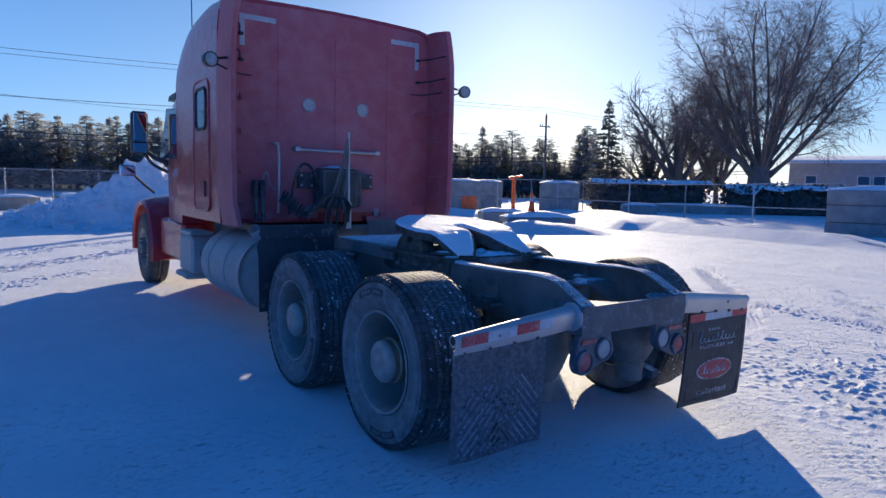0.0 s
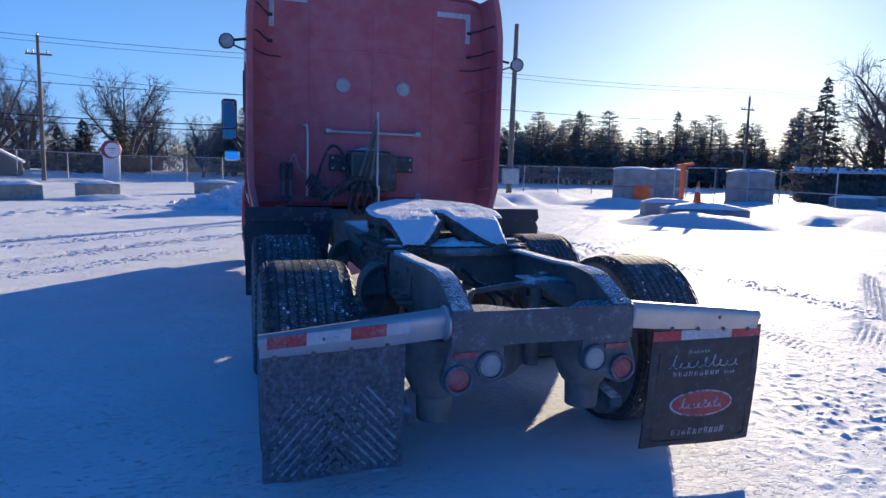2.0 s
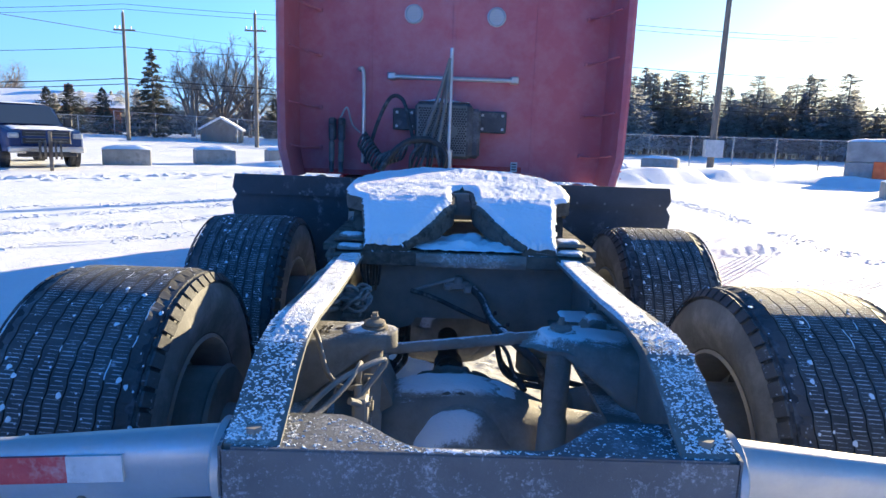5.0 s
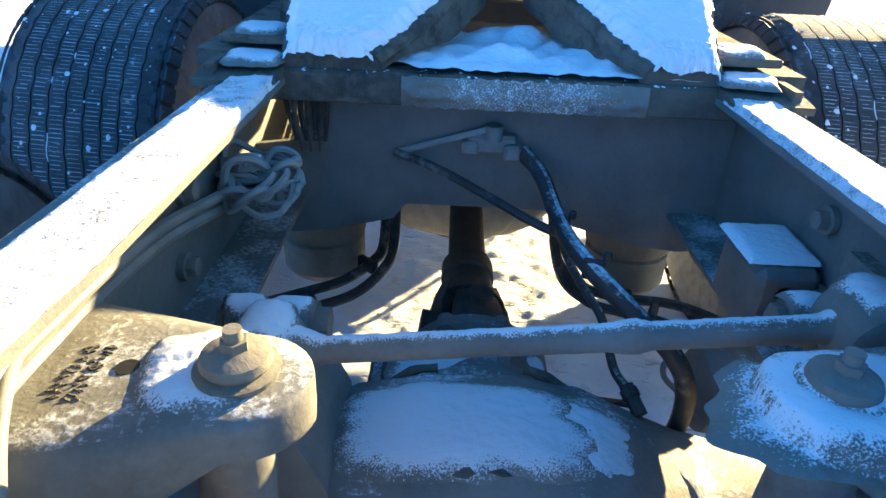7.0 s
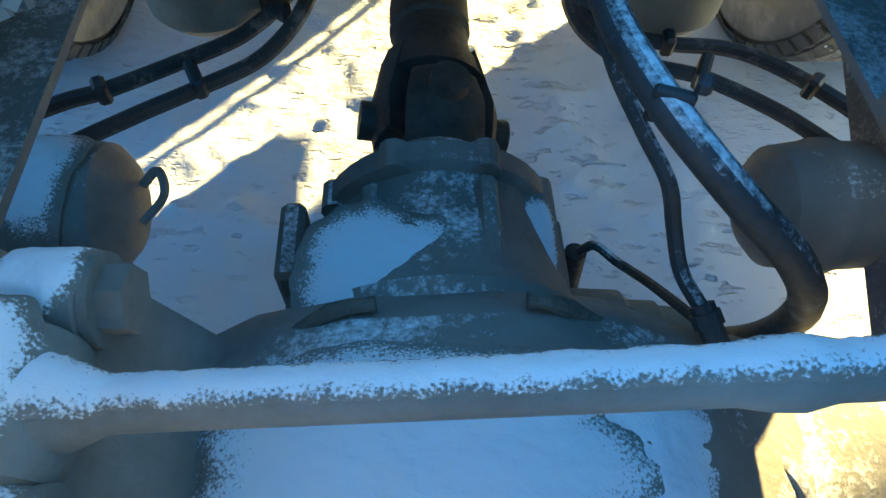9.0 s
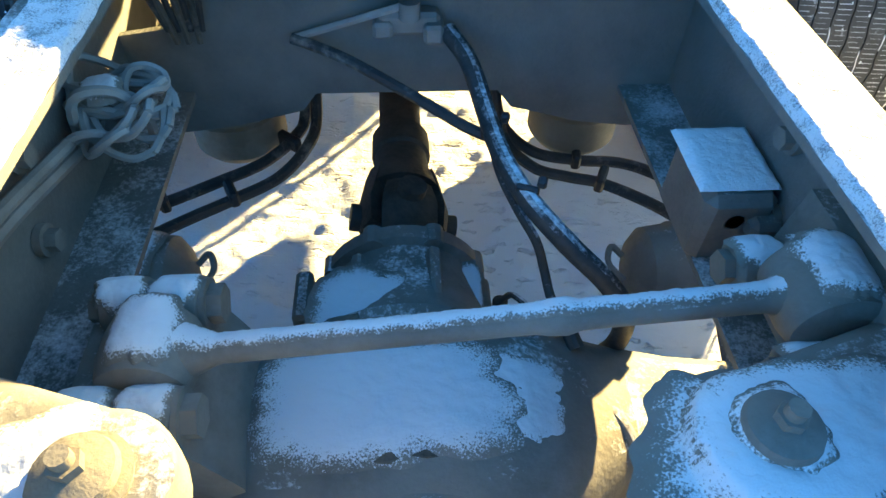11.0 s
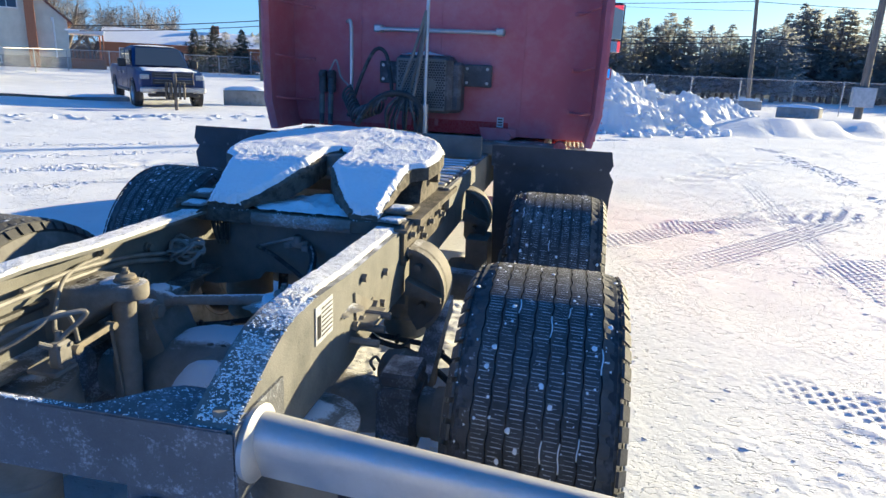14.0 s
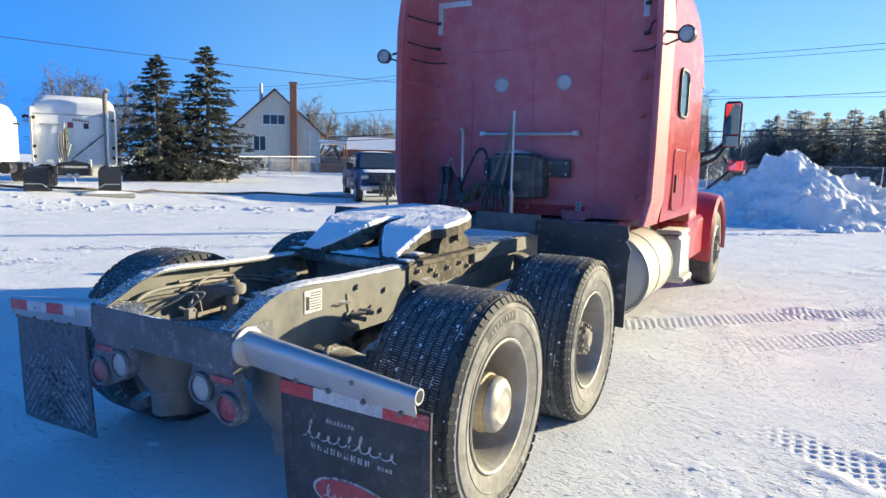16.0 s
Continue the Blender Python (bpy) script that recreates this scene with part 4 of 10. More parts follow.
                pts.append((u0 + (u1 - u0) * t / loops + 0.02 * math.sin(2 * math.pi * t) + 0.28 * lift, v - lift))
            q = Geo()
            q.tube([Vector(sheet(u, v_, -0.0085)) for u, v_ in pts], r, 5)
            part(nm, q, mt, flap)
        flourish(0.16, 0.8, 0.33, 9, 0.026, (0, 4, 5), 0.0032, M_print, "script_line")
        for rx, rz, off, mt, nm in ((0.285, 0.115, 0.0, M_print, "badge_border"), (0.265, 0.1, 0.002, M_oval_red, "badge")):
            q = Geo()
            cu, cv = 0.5, 0.64
            ring = [sheet(cu + rx * math.cos(2 * math.pi * k / 40), cv + rz * math.sin(2 * math.pi * k / 40), -0.0065 - off) for k in range(40)]
            q.loft([ring[::-1], [(x, y - 0.002, z) for x, y, z in ring][::-1]])
            part(nm, q, mt, flap)
        flourish(0.3, 0.68, 0.675, 8, 0.02, (0, 4, 6), 0.0042, M_print, "script_line")

# rear lamps on their brackets
for s in (-1, 1):
    red, wht = Vector((s * 0.412, -0.06, 0.582)), Vector((s * 0.262, -0.06, 0.636))
    g = Geo()
    hullp = [(red.x + 0.075 * math.cos(t), red.z + 0.075 * math.sin(t)) for t in np.linspace(0, 2 * math.pi, 25)[:-1]] + \
            [(wht.x + 0.068 * math.cos(t), wht.z + 0.068 * math.sin(t)) for t in np.linspace(0, 2 * math.pi, 25)[:-1]] + [(s * 0.45, 0.725), (s * 0.2, 0.725), (s * 0.455, 0.62)]
    hullp.sort()
    def half(ps):
        st = []
        for p in ps:
            while len(st) > 1 and (st[-1][0] - st[-2][0]) * (p[1] - st[-2][1]) - (st[-1][1] - st[-2][1]) * (p[0] - st[-2][0]) <= 0:
                st.pop()
            st.append(p)
        return st[:-1]
    g.prism(half(hullp) + half(hullp[::-1]), "y", -0.055, -0.02)
    brk = part("lamp_bracket", g, M_frame_frost, truck, "frosted steel lamp bracket")
    for c, mt, nm in ((red, M_lens_red, "tail_lamp"), (wht, M_lens_white, "reversing_lamp")):
        q = Geo()
        mm = Matrix.Translation(c) @ pose(0, 0, 0, 0, 0, -90)
        q.lathe([(-0.005, 0.066), (0.012, 0.066), (0.016, 0.062), (0.014, 0.053), (0.004, 0.052)], 32, mm)
        part("lamp_rim", q, M_frame_frost, brk)
        q = Geo()
        q.lathe([(0.008, 0.0), (0.0085, 0.02), (0.007, 0.045), (0.003, 0.053)], 32, mm)
        part(nm, q, mt, brk)
    q = Geo()
    q.box((s * 0.375, -0.058, 0.69), (0.12, 0.008, 0.026), 0.003)
    part("marker_lamp", q, M_lens_red, brk)

# wheels
def tyre_geo(R=0.505, half=0.225):
    g = Geo()
    prof = [(-0.19, 0.292), (-0.2, 0.31), (-half, 0.385), (-half + 0.002, 0.42), (-half + 0.014, 0.465), (-0.2, R - 0.018), (-0.188, R - 0.016)]
    g.lathe([(-x, r) for x, r in prof], 72)
    g.lathe(prof[::-1], 72)
    for sx in (-1, 1):  # shoulder lugs running down the sidewall edge
        for k in range(60):
            a0 = 2 * math.pi * (k + 0.18) / 60
            a1 = a0 + 2 * math.pi / 60 * 0.74
            vs = []
            for aa in (a0, a1):
                for xx, rr_ in ((0.2, R - 0.012), (0.222, 0.468), (0.226, 0.47), (0.207, R - 0.01)):
                    vs.append((sx * xx, rr_ * math.cos(aa), rr_ * math.sin(aa)))
            g.hull(vs, [(0, 1, 2, 3), (4, 5, 6, 7), (2, 3, 7, 6), (1, 2, 6, 5), (0, 3, 7, 4)], (sx * 0.2, 0.47 * math.cos((a0 + a1) / 2), 0.47 * math.sin((a0 + a1) / 2)))
    return g


RIB_X = [-0.198, -0.152, -0.108, -0.065, -0.022, 0.022, 0.065, 0.108, 0.152, 0.198]


def tread_geo(R=0.505, around=180):
    """Nine ribs parted by zigzag grooves; the outer two are cut into lugs."""
    g = Geo()
    for i in range(9):
        edge = i in (0, 8)
        ring = []
        for k in range(around):
            a = 2 * math.pi * k / around
            zig = 0.0016 * (1 if k % 4 < 2 else -1)
            xa = RIB_X[i] + (0.0018 + zig if i else 0.0)
            xb = RIB_X[i + 1] + (-0.0018 + zig if i < 8 else 0.0)
            notch = 0.009 if edge and k % 3 == 0 else 0.0
            ra = R - (0.014 + notch if i == 0 else 0.0)
            rb = R - (0.014 + notch if i == 8 else 0.0)
            c, s_ = math.cos(a), math.sin(a)
            ring.append([(xa, (R - 0.016) * c, (R - 0.016) * s_), (xa, ra * c, ra * s_), (xb, rb * c, rb * s_), (xb, (R - 0.016) * c, (R - 0.016) * s_)])
        n0 = len(g.v)
        g.v.extend(p for r_ in ring for p in r_)
        for k in range(around):
            a_, b_ = n0 + 4 * k, n0 + 4 * ((k + 1) % around)
            g.f.extend((a_ + q, a_ + q + 1, b_ + q + 1, b_ + q) for q in range(3))
    return g


tyre_mesh = tyre_geo().mesh("tyre", M_rubber, 30)
tread_mesh = tread_geo().mesh("tread_block", M_rubber, 0)
gv = Geo()
gv.lathe([(0.192, 0.49), (0.19, 0.4965), (-0.19, 0.4965), (-0.192, 0.49)], 90)
rs_ = random.Random(12)
fs_ = Geo()
gs_ = Geo()
for i in range(9):
    n_ = 290
    for k in range(n_):
        a0 = 2 * math.pi * (k + 0.4 * i) / n_
        cover = 1.15 + 0.8 * noise.noise((i * 0.3, math.cos(a0) * 2.5, math.sin(a0) * 2.5))
        if i not in (0, 8) and rs_.random() < cover:  # a fine zigzag sipe packed with frost
            xa, xb = RIB_X[i] + 0.006, RIB_X[i + 1] - 0.006
            lo_, hi_ = rs_.choice((0, 0, 0, 0.2)), rs_.choice((1, 1, 1, 0.75))
            pts_ = [(xa + (xb - xa) * (lo_ + (hi_ - lo_) * q / 8), a0 + (0.0036 if q % 2 else 0.0) + 0.003 * q / 8) for q in range(9)]
            ht = rs_.choice((0.0014, 0.0018, 0.0022, 0.0034))
            n0 = len(fs_.v)
            for xx, aa in pts_:
                fs_.v += [(xx, 0.5053 * math.cos(aa), 0.5053 * math.sin(aa)), (xx, 0.5053 * math.cos(aa + ht), 0.5053 * math.sin(aa + ht))]
            fs_.f += [(n0 + 2 * q, n0 + 2 * q + 2, n0 + 2 * q + 3, n0 + 2 * q + 1) for q in range(8)]
        if rs_.random() < 0.11 * cover:  # a stuck crumb of snow
            xa, sz = RIB_X[i] + 0.04 * rs_.random(), rs_.choice((0.002, 0.002, 0.003, 0.004, 0.007))
            rr0 = 0.5025 if i in (0, 8) else 0.5055
            ring_ = [(xa + sz * rs_.uniform(0.7, 1.3) * math.cos(q), a0 + 2.2 * sz * rs_.uniform(0.7, 1.3) * math.sin(q)) for q in (5.6, 4.9, 4.2, 3.5, 2.8, 2.1, 1.4, 0.7)]
            gs_.add([(xx, rr0 * math.cos(aa), rr0 * math.sin(aa)) for xx, aa in ring_] + [(xa, (rr0 + 0.4 * sz) * math.cos(a0), (rr0 + 0.4 * sz) * math.sin(a0))], [(q, (q + 1) % 8, 8) for q in range(8)])
for k in range(28):  # snow pressed into a stretch of groove, branching into the sipes
    i, k0, n_ = rs_.randint(1, 8), rs_.randint(0, 179), rs_.choice((1, 2, 2, 3, 4))
    line_ = []
    for j in range(4 * n_ + 1):
        kk_ = k0 + j / 4
        lo_, fr_ = int(kk_), kk_ - int(kk_)
        zz_ = [0.0016 * (1 if q % 4 < 2 else -1) for q in (lo_, lo_ + 1)]
        line_.append((RIB_X[i] + zz_[0] + (zz_[1] - zz_[0]) * fr_, 2 * math.pi * kk_ / 180))
    strips_ = [(line_, 0.0018)]
    if rs_.random() < 0.6:
        x_, a_ = line_[len(line_) // 2]
        sd_ = rs_.choice((-1, 1))
        strips_.append(([(x_ + sd_ * 0.004 * q, a_ + 0.003 * (q % 2)) for q in range(5)], 0.0016))
    for pts_, w_ in strips_:
        gg_ = Geo()
        gg_.tube([(xx, 0.5025 * math.cos(aa), 0.5025 * math.sin(aa)) for xx, aa in pts_], [w_ * (1 + 0.4 * noise.noise((q * 0.9, k, 2.0))) * (0.5 if q in (0, len(pts_) - 1) else 1) + 0.001 for q in range(len(pts_))], 6)
        gs_.add(gg_.v, gg_.f)
fs_.f = [f[::-1] for f in fs_.f]
frost_mesh = fs_.mesh("frost_streak", M_streak, 0)
pressed_mesh = gs_.mesh("pressed_snow", M_snow, 80)
groove_mesh = gv.mesh("groove_frost", M_groove, 40)
wall = Geo()
wall.lathe([(-0.2005, 0.306), (-0.2215, 0.36), (-0.2275, 0.388), (-0.2265, 0.42), (-0.216, 0.46)], 72)
wall.lathe([(0.2005, 0.306), (0.2215, 0.36), (0.2275, 0.388), (0.2265, 0.42), (0.216, 0.46)][::-1], 72)
wall.lathe([(0.2245, 0.368), (0.2275, 0.371), (0.2285, 0.374), (0.2265, 0.377)], 72)
wall.lathe([(0.222, 0.437), (0.2265, 0.44), (0.2225, 0.443)], 72)
sidewall_mesh = wall.mesh("sidewall", M_sidewall, 40)
lb = Geo()
lb.box((0, 0, 0), (0.003, 0.016, 0.02), 0.001)
letter_mesh = lb.mesh("marking_bar", M_sidewall, 0)
pt = Geo()
pt.loft([[(xx, rr_ * math.cos(aa), rr_ * math.sin(aa)) for xx, rr_ in ((0.2245, 0.432), (0.2262, 0.386), (0.2285, 0.39), (0.2262, 0.428))] for aa in [radians(-20 + 4 * k) for k in range(11)]])
patch_mesh = pt.mesh("size_patch", M_rubber, 40)
rim = Geo()
rim.lathe([(0.196, 0.296), (0.204, 0.302), (0.209, 0.296), (0.205, 0.286), (0.19, 0.279), (0.16, 0.272), (0.06, 0.262), (-0.06, 0.25), (-0.1, 0.23),
           (-0.115, 0.19), (-0.105, 0.15), (-0.1, 0.1), (-0.1, 0.0)][::-1], 64)
rim.lathe([(-0.2, 0.302), (-0.205, 0.29), (-0.19, 0.28), (-0.1, 0.27), (-0.06, 0.26)], 48)
rim_mesh = rim.mesh("wheel", M_rim, 40)
# Hand holes: black discs paint the shaded openings on a solid wheel.
hole = Geo()
hole.tube([(-0.115, 0.2, 0), (-0.109, 0.2, 0)], 0.024, 14)
hole_mesh = hole.mesh("hand_hole_shade", M_black, 40)
hubcap = Geo()
hubcap.lathe([(0.175, 0.0), (0.175, 0.11), (0.171, 0.124), (0.14, 0.126), (0.132, 0.134), (0.118, 0.134), (0.114, 0.126), (0.0, 0.13), (-0.11, 0.14)][::-1], 40)
hubcap_mesh = hubcap.mesh("hub_cap", M_hub, 40)
dome = Geo()
dome.lathe([(0.222, 0.0), (0.221, 0.036), (0.214, 0.072), (0.217, 0.077), (0.206, 0.105), (0.192, 0.121), (0.175, 0.126), (0.172, 0.12)][::-1], 40)
dome.v = [(x + 0.006 * noise.noise((y * 16, z * 16, 1)) * (x > 0.2), y, z) for x, y, z in dome.v]
dome_mesh = dome.mesh("hub_dome", M_rim, 50)
hub = Geo()
hub.lathe([(0.2, 0.0), (0.198, 0.045), (0.18, 0.066), (0.155, 0.07), (0.15, 0.1), (0.12, 0.105), (-0.11, 0.115)][::-1], 32)
for k in range(10):
    a = 2 * math.pi * k / 10
    hub.cyl((0.12, 0.087 * math.cos(a), 0.087 * math.sin(a)), (0.182, 0.087 * math.cos(a), 0.087 * math.sin(a)), 0.012, 6)
    hub.cyl((-0.1, 0.135 * math.cos(a), 0.135 * math.sin(a)), (-0.05, 0.135 * math.cos(a), 0.135 * math.sin(a)), 0.016, 6)
    hub.cyl((-0.05, 0.135 * math.cos(a), 0.135 * math.sin(a)), (-0.01, 0.135 * math.cos(a), 0.135 * math.sin(a)), 0.01, 8)
hub_mesh = hub.mesh("hub", M_iron, 35)
drum = Geo()
drum.lathe([(-0.09, 0.0), (-0.09, 0.2), (-0.25, 0.2), (-0.26, 0.21), (-0.27, 0.2), (-0.27, 0.09), (-0.32, 0.085)], 36)
drum_mesh = drum.mesh("brake_drum", M_iron, 35)
for s in (-1, 1):
    for y in (0.78, 2.09):
        m = pose(s * 0.99, y, 0.49, 40 * y, 0, 0 if s > 0 else 180)
        w = part("wheel", rim_mesh, None, truck, "dusty aluminium wide-base wheel", m=m)
        part("tyre", tyre_mesh, None, w, "wide black tyre with frost in its tread")
        tagged(part("tread_block", tread_mesh, None, w), "", "", "", "stuff")
        part("groove_frost", groove_mesh, None, w)
        tagged(part("frost_streak", frost_mesh, None, w), "", "", "", "stuff")
        tagged(part("pressed_snow", pressed_mesh, None, w), "", "", "", "stuff")
        part("sidewall", sidewall_mesh, None, w)
        for base in (70, 250):
            sp_ = part("size_patch", patch_mesh, None, w, m=Matrix.Rotation(radians(base), 4, "X"))
            for k in range(8):
                if k != 3:
                    a = radians(-14 + 4 * k)
                    part("marking_bar", letter_mesh, None, sp_, m=Matrix.Translation((0.228, 0.409 * math.cos(a), 0.409 * math.sin(a))) @ Matrix.Rotation(a + math.pi / 2, 4, "X"))
        for k in range(10):
            part("hand_hole_shade", hole_mesh, None, w, m=Matrix.Rotation(2 * math.pi * k / 10, 4, "X"))
        if y < 1 or s < 0:
            hc_ = part("hub_cap", hubcap_mesh, None, w)
            part("hub_dome", dome_mesh, None, hc_, "dented domed cover")
        else:
            part("hub", hub_mesh, None, w)
        part("brake_drum", drum_mesh, None, w)
# steer wheels: narrower
fr = Geo()
fr.lathe([(0.13, 0.29), (0.138, 0.297), (0.142, 0.288), (0.12, 0.27), (0.03, 0.262), (0.02, 0.24), (0.075, 0.17), (0.095, 0.12), (0.1, 0.0)][::-1], 48)
front_rim = fr.mesh("wheel", M_rim, 40)
ft = Geo()
ft.lathe([(0.125, 0.292), (0.145, 0.34), (0.15, 0.39), (0.14, 0.45), (0.118, 0.495), (0.1, 0.505), (0.03, 0.505), (0.028, 0.496), (0.02, 0.496), (0.018, 0.505),
          (-0.018, 0.505), (-0.02, 0.496), (-0.028, 0.496), (-0.03, 0.505), (-0.1, 0.505), (-0.12, 0.49), (-0.145, 0.4), (-0.125, 0.292)][::-1], 60)
front_tyre = ft.mesh("tyre", M_rubber, 35)
nuts = Geo()
for k in range(10):
    a = 2 * math.pi * k / 10
    nuts.cyl((0.085, 0.14 * math.cos(a), 0.14 * math.sin(a)), (0.175, 0.14 * math.cos(a), 0.14 * math.sin(a)), 0.017, 6)
nuts.lathe([(0.17, 0.0), (0.165, 0.05), (0.14, 0.07), (0.09, 0.075)][::-1], 24)
nuts_mesh = nuts.mesh("hub", M_iron, 35)
# Same for the steer wheels: black discs for the dark openings.
fh = Geo()
fh.tube([(0.04, 0.212, 0), (0.055, 0.208, 0)], 0.026, 14)
fh_mesh = fh.mesh("hand_hole_shade", M_black, 40)
for s in (-1, 1):
    w = part("wheel", front_rim, None, truck, "aluminium front wheel with dark lug nuts", m=pose(s * 1.06, 7.75, 0.5, 10, 0, 0 if s > 0 else 180))
    part("tyre", front_tyre, None, w)
    part("hub", nuts_mesh, None, w)
    for k in range(10):
        part("hand_hole_shade", fh_mesh, None, w, m=Matrix.Rotation(2 * math.pi * (k + 0.5) / 10, 4, "X"))

# sleeper: side walls that run back past the rear wall, with a domed roof
WALL_Y, WING_Y = 3.88, 3.45
def roof_z(y):
    return float(np.interp(y, [3.4, 3.9, 4.4, 4.8, 5.1, 5.35, 5.52], [3.18, 3.24, 3.27, 3.25, 3.17, 3.03, 2.88]))
def side_x(z):
    return float(np.interp(z, [1.0, 1.3, 2.5, 2.9, 3.1, 3.22], [1.19, 1.215, 1.215, 1.215, 1.21, 1.2]))
ys = [3.88, 4.15, 4.4, 4.65, 4.9, 5.1, 5.3, 5.45, 5.52]
rings = []
for y in ys:
    top = roof_z(y)
    zs = [1.1, 1.4, 1.9, 2.4, top - 0.5, top - 0.3, top - 0.16, top - 0.07, top - 0.02]
    right = [(side_x(min(z, 3.22)) - (0.0 if z < top - 0.4 else 0.1 * ((z - top + 0.4) / 0.4) ** 4), y, z) for z in zs]
    arc = [(x, y, top + 0.03 * (1 - (x / 1.1) ** 2)) for x in (1.02, 0.6, 0.0, -0.6, -1.02)]
    rings.append(right + arc + [(-x, yy, z) for x, yy, z in right[::-1]])
g = Geo()
g.loft([r[::-1] for r in rings][::-1])
part("sleeper_body", g, M_red, truck, "red sleeper cab with rivets", 30)
# rear wall panel, a little dusty, set just behind the shell
g = Geo()
g.prism([(1.16, 1.1), (1.16, 3.05), (1.12, 3.15), (0.98, 3.2), (0, 3.235), (-0.98, 3.2), (-1.12, 3.15), (-1.16, 3.05), (-1.16, 1.14), (-0.2, 1.14), (-0.2, 1.2), (0.55, 1.2), (0.55, 1.1)], "y", WALL_Y - 0.012, WALL_Y - 0.002)
part("rear_wall", g, M_red_back, truck, "flat dusty red rear wall")
for x in (-0.62, 0.62, 0.0):
    g = Geo()
    g.box((x, WALL_Y - 0.015, 2.1), (0.03, 0.005, 1.9), 0.002)
    part("wall_seam", g, M_red_back, truck)
g = Geo()
g.box((0, WALL_Y - 0.016, 2.62), (2.3, 0.006, 0.03), 0.002)
part("wall_seam", g, M_red_back, truck)
for s in (-1, 1):
    def wing_ring(y, t):
        out = []
        for z in (1.09, 1.13, 1.3, 1.7, 2.1, 2.5, 2.8, 3.0, 3.1, 3.17, 3.2):
            lean = -0.07 * max(0, (z - 2.6) / 0.6) ** 2 - 0.035 * max(0, (1.35 - z) / 0.25)
            out.append((s * (side_x(z) + 0.004 + lean * (1 if y < 3.6 else 0.6)), y, z if z < 3.19 else 3.2 - 0.03 * (1 if y < 3.5 else 0)))
        back = [(x - s * t, yy, z) for x, yy, z in out[::-1]]
        return out + back
    rr = [wing_ring(WING_Y, 0.02), wing_ring(WING_Y + 0.02, 0.05), wing_ring(3.7, 0.06), wing_ring(WALL_Y + 0.02, 0.07)]
    g = Geo()
    g.loft(rr if s < 0 else [r[::-1] for r in rr])
    wing = part("side_extender", g, M_red_back, truck, "red side fairing behind the sleeper", 30)
    for z in (1.32, 1.62, 2.0, 2.32, 2.68, 2.92):
        q = Geo()
        q.tube(bez([(s * 1.14, WING_Y + 0.06, z), (s * 1.1, WING_Y + 0.12, z - 0.01), (s * 1.06, 3.7, z - 0.02), (s * 1.0, WALL_Y - 0.03, z - 0.02)], 4), 0.008, 6)
        q.box((s * 1.0, WALL_Y - 0.025, z - 0.02), (0.05, 0.02, 0.03), 0.004)
        part("stay_rod", q, M_red_back if z < 2.5 else M_black, wing)
# roof visor edge, roof light strip
# corner marks
for s in (-1, 1):
    for c, sz in (((s * 0.83, WALL_Y - 0.016, 3.065), (0.36, 0.006, 0.05)), ((s * 0.985, WALL_Y - 0.016, 2.92), (0.05, 0.006, 0.25))):
        g = Geo()
        g.box(c, sz, 0.002)
        part("conspicuity_mark", g, M_retro_white, truck)
    g = Geo()
    mm = Matrix.Translation((s * 0.305, WALL_Y - 0.014, 2.292)) @ pose(0, 0, 0, 0, 0, -90)
    g.lathe([(0.0, 0.07), (0.012, 0.07), (0.016, 0.062), (0.008, 0.054), (0.006, 0.0)], 32, mm)
    vent = part("round_vent", g, M_steel, truck, "round metal wall vent")
    q = Geo()
    for k in range(-4, 5):
        hw = math.sqrt(max(0, 0.052 ** 2 - (k * 0.011) ** 2))
        q.box((s * 0.305, WALL_Y - 0.024, 2.292 + k * 0.011), (2 * hw, 0.006, 0.005), 0.001)
    part("vent_louvre", q, M_alu, vent)
g = Geo()
g.tube([(-0.455, WALL_Y - 0.09, 1.835), (0.455, WALL_Y - 0.09, 1.835)], 0.016, 12)
bar = part("grab_bar", g, M_alu, truck, "dusty aluminium grab bar")
for s in (-1, 1):
    q = Geo()
    q.box((s * 0.455, WALL_Y - 0.055, 1.84), (0.06, 0.1, 0.05), 0.008)
    part("bar_bracket", q, M_alu, bar)
g = Geo()
g.tube(bez([(-0.69, WALL_Y - 0.03, 1.88), (-0.69, WALL_Y - 0.09, 1.88), (-0.66, WALL_Y - 0.1, 1.84), (-0.655, WALL_Y - 0.1, 1.4), (-0.66, WALL_Y - 0.09, 1.2)], 6), 0.014, 10)
part("air_line_pipe", g, M_alu, truck, "upright metal pipe")
# spot lamps on arms
for s in (-1, 1):
    g = Geo()
    c = Vector((s * 1.388, 3.5, 2.556))
    mm = Matrix.Translation(c) @ pose(0, 0, 0, 0, 0, -90 - s * 12)
    g.lathe([(-0.07, 0.0), (-0.065, 0.03), (-0.03, 0.06), (0.02, 0.066), (0.035, 0.066), (0.04, 0.058)], 28, mm)
    lamp = part("work_lamp", g, M_black, truck, "round chrome work lamp on an arm")
    q = Geo()
    q.lathe([(0.038, 0.0), (0.037, 0.04), (0.033, 0.056)], 28, mm)
    part("lamp_lens", q, M_lens_white, lamp)
    q = Geo()
    q.tube([(s * 1.22, 3.55, 2.6), (s * 1.32, 3.53, 2.58)], 0.012, 8)
    q.tube([(s * 1.22, 3.55, 2.5), (s * 1.34, 3.53, 2.54)], 0.008, 8)
    q.tube(bez([(s * 1.2, 3.55, 2.55), (s * 1.05, 3.8, 2.52), (s * 0.9, 3.85, 2.52)], 5), 0.007, 6)
    part("lamp_arm", q, M_black, lamp)
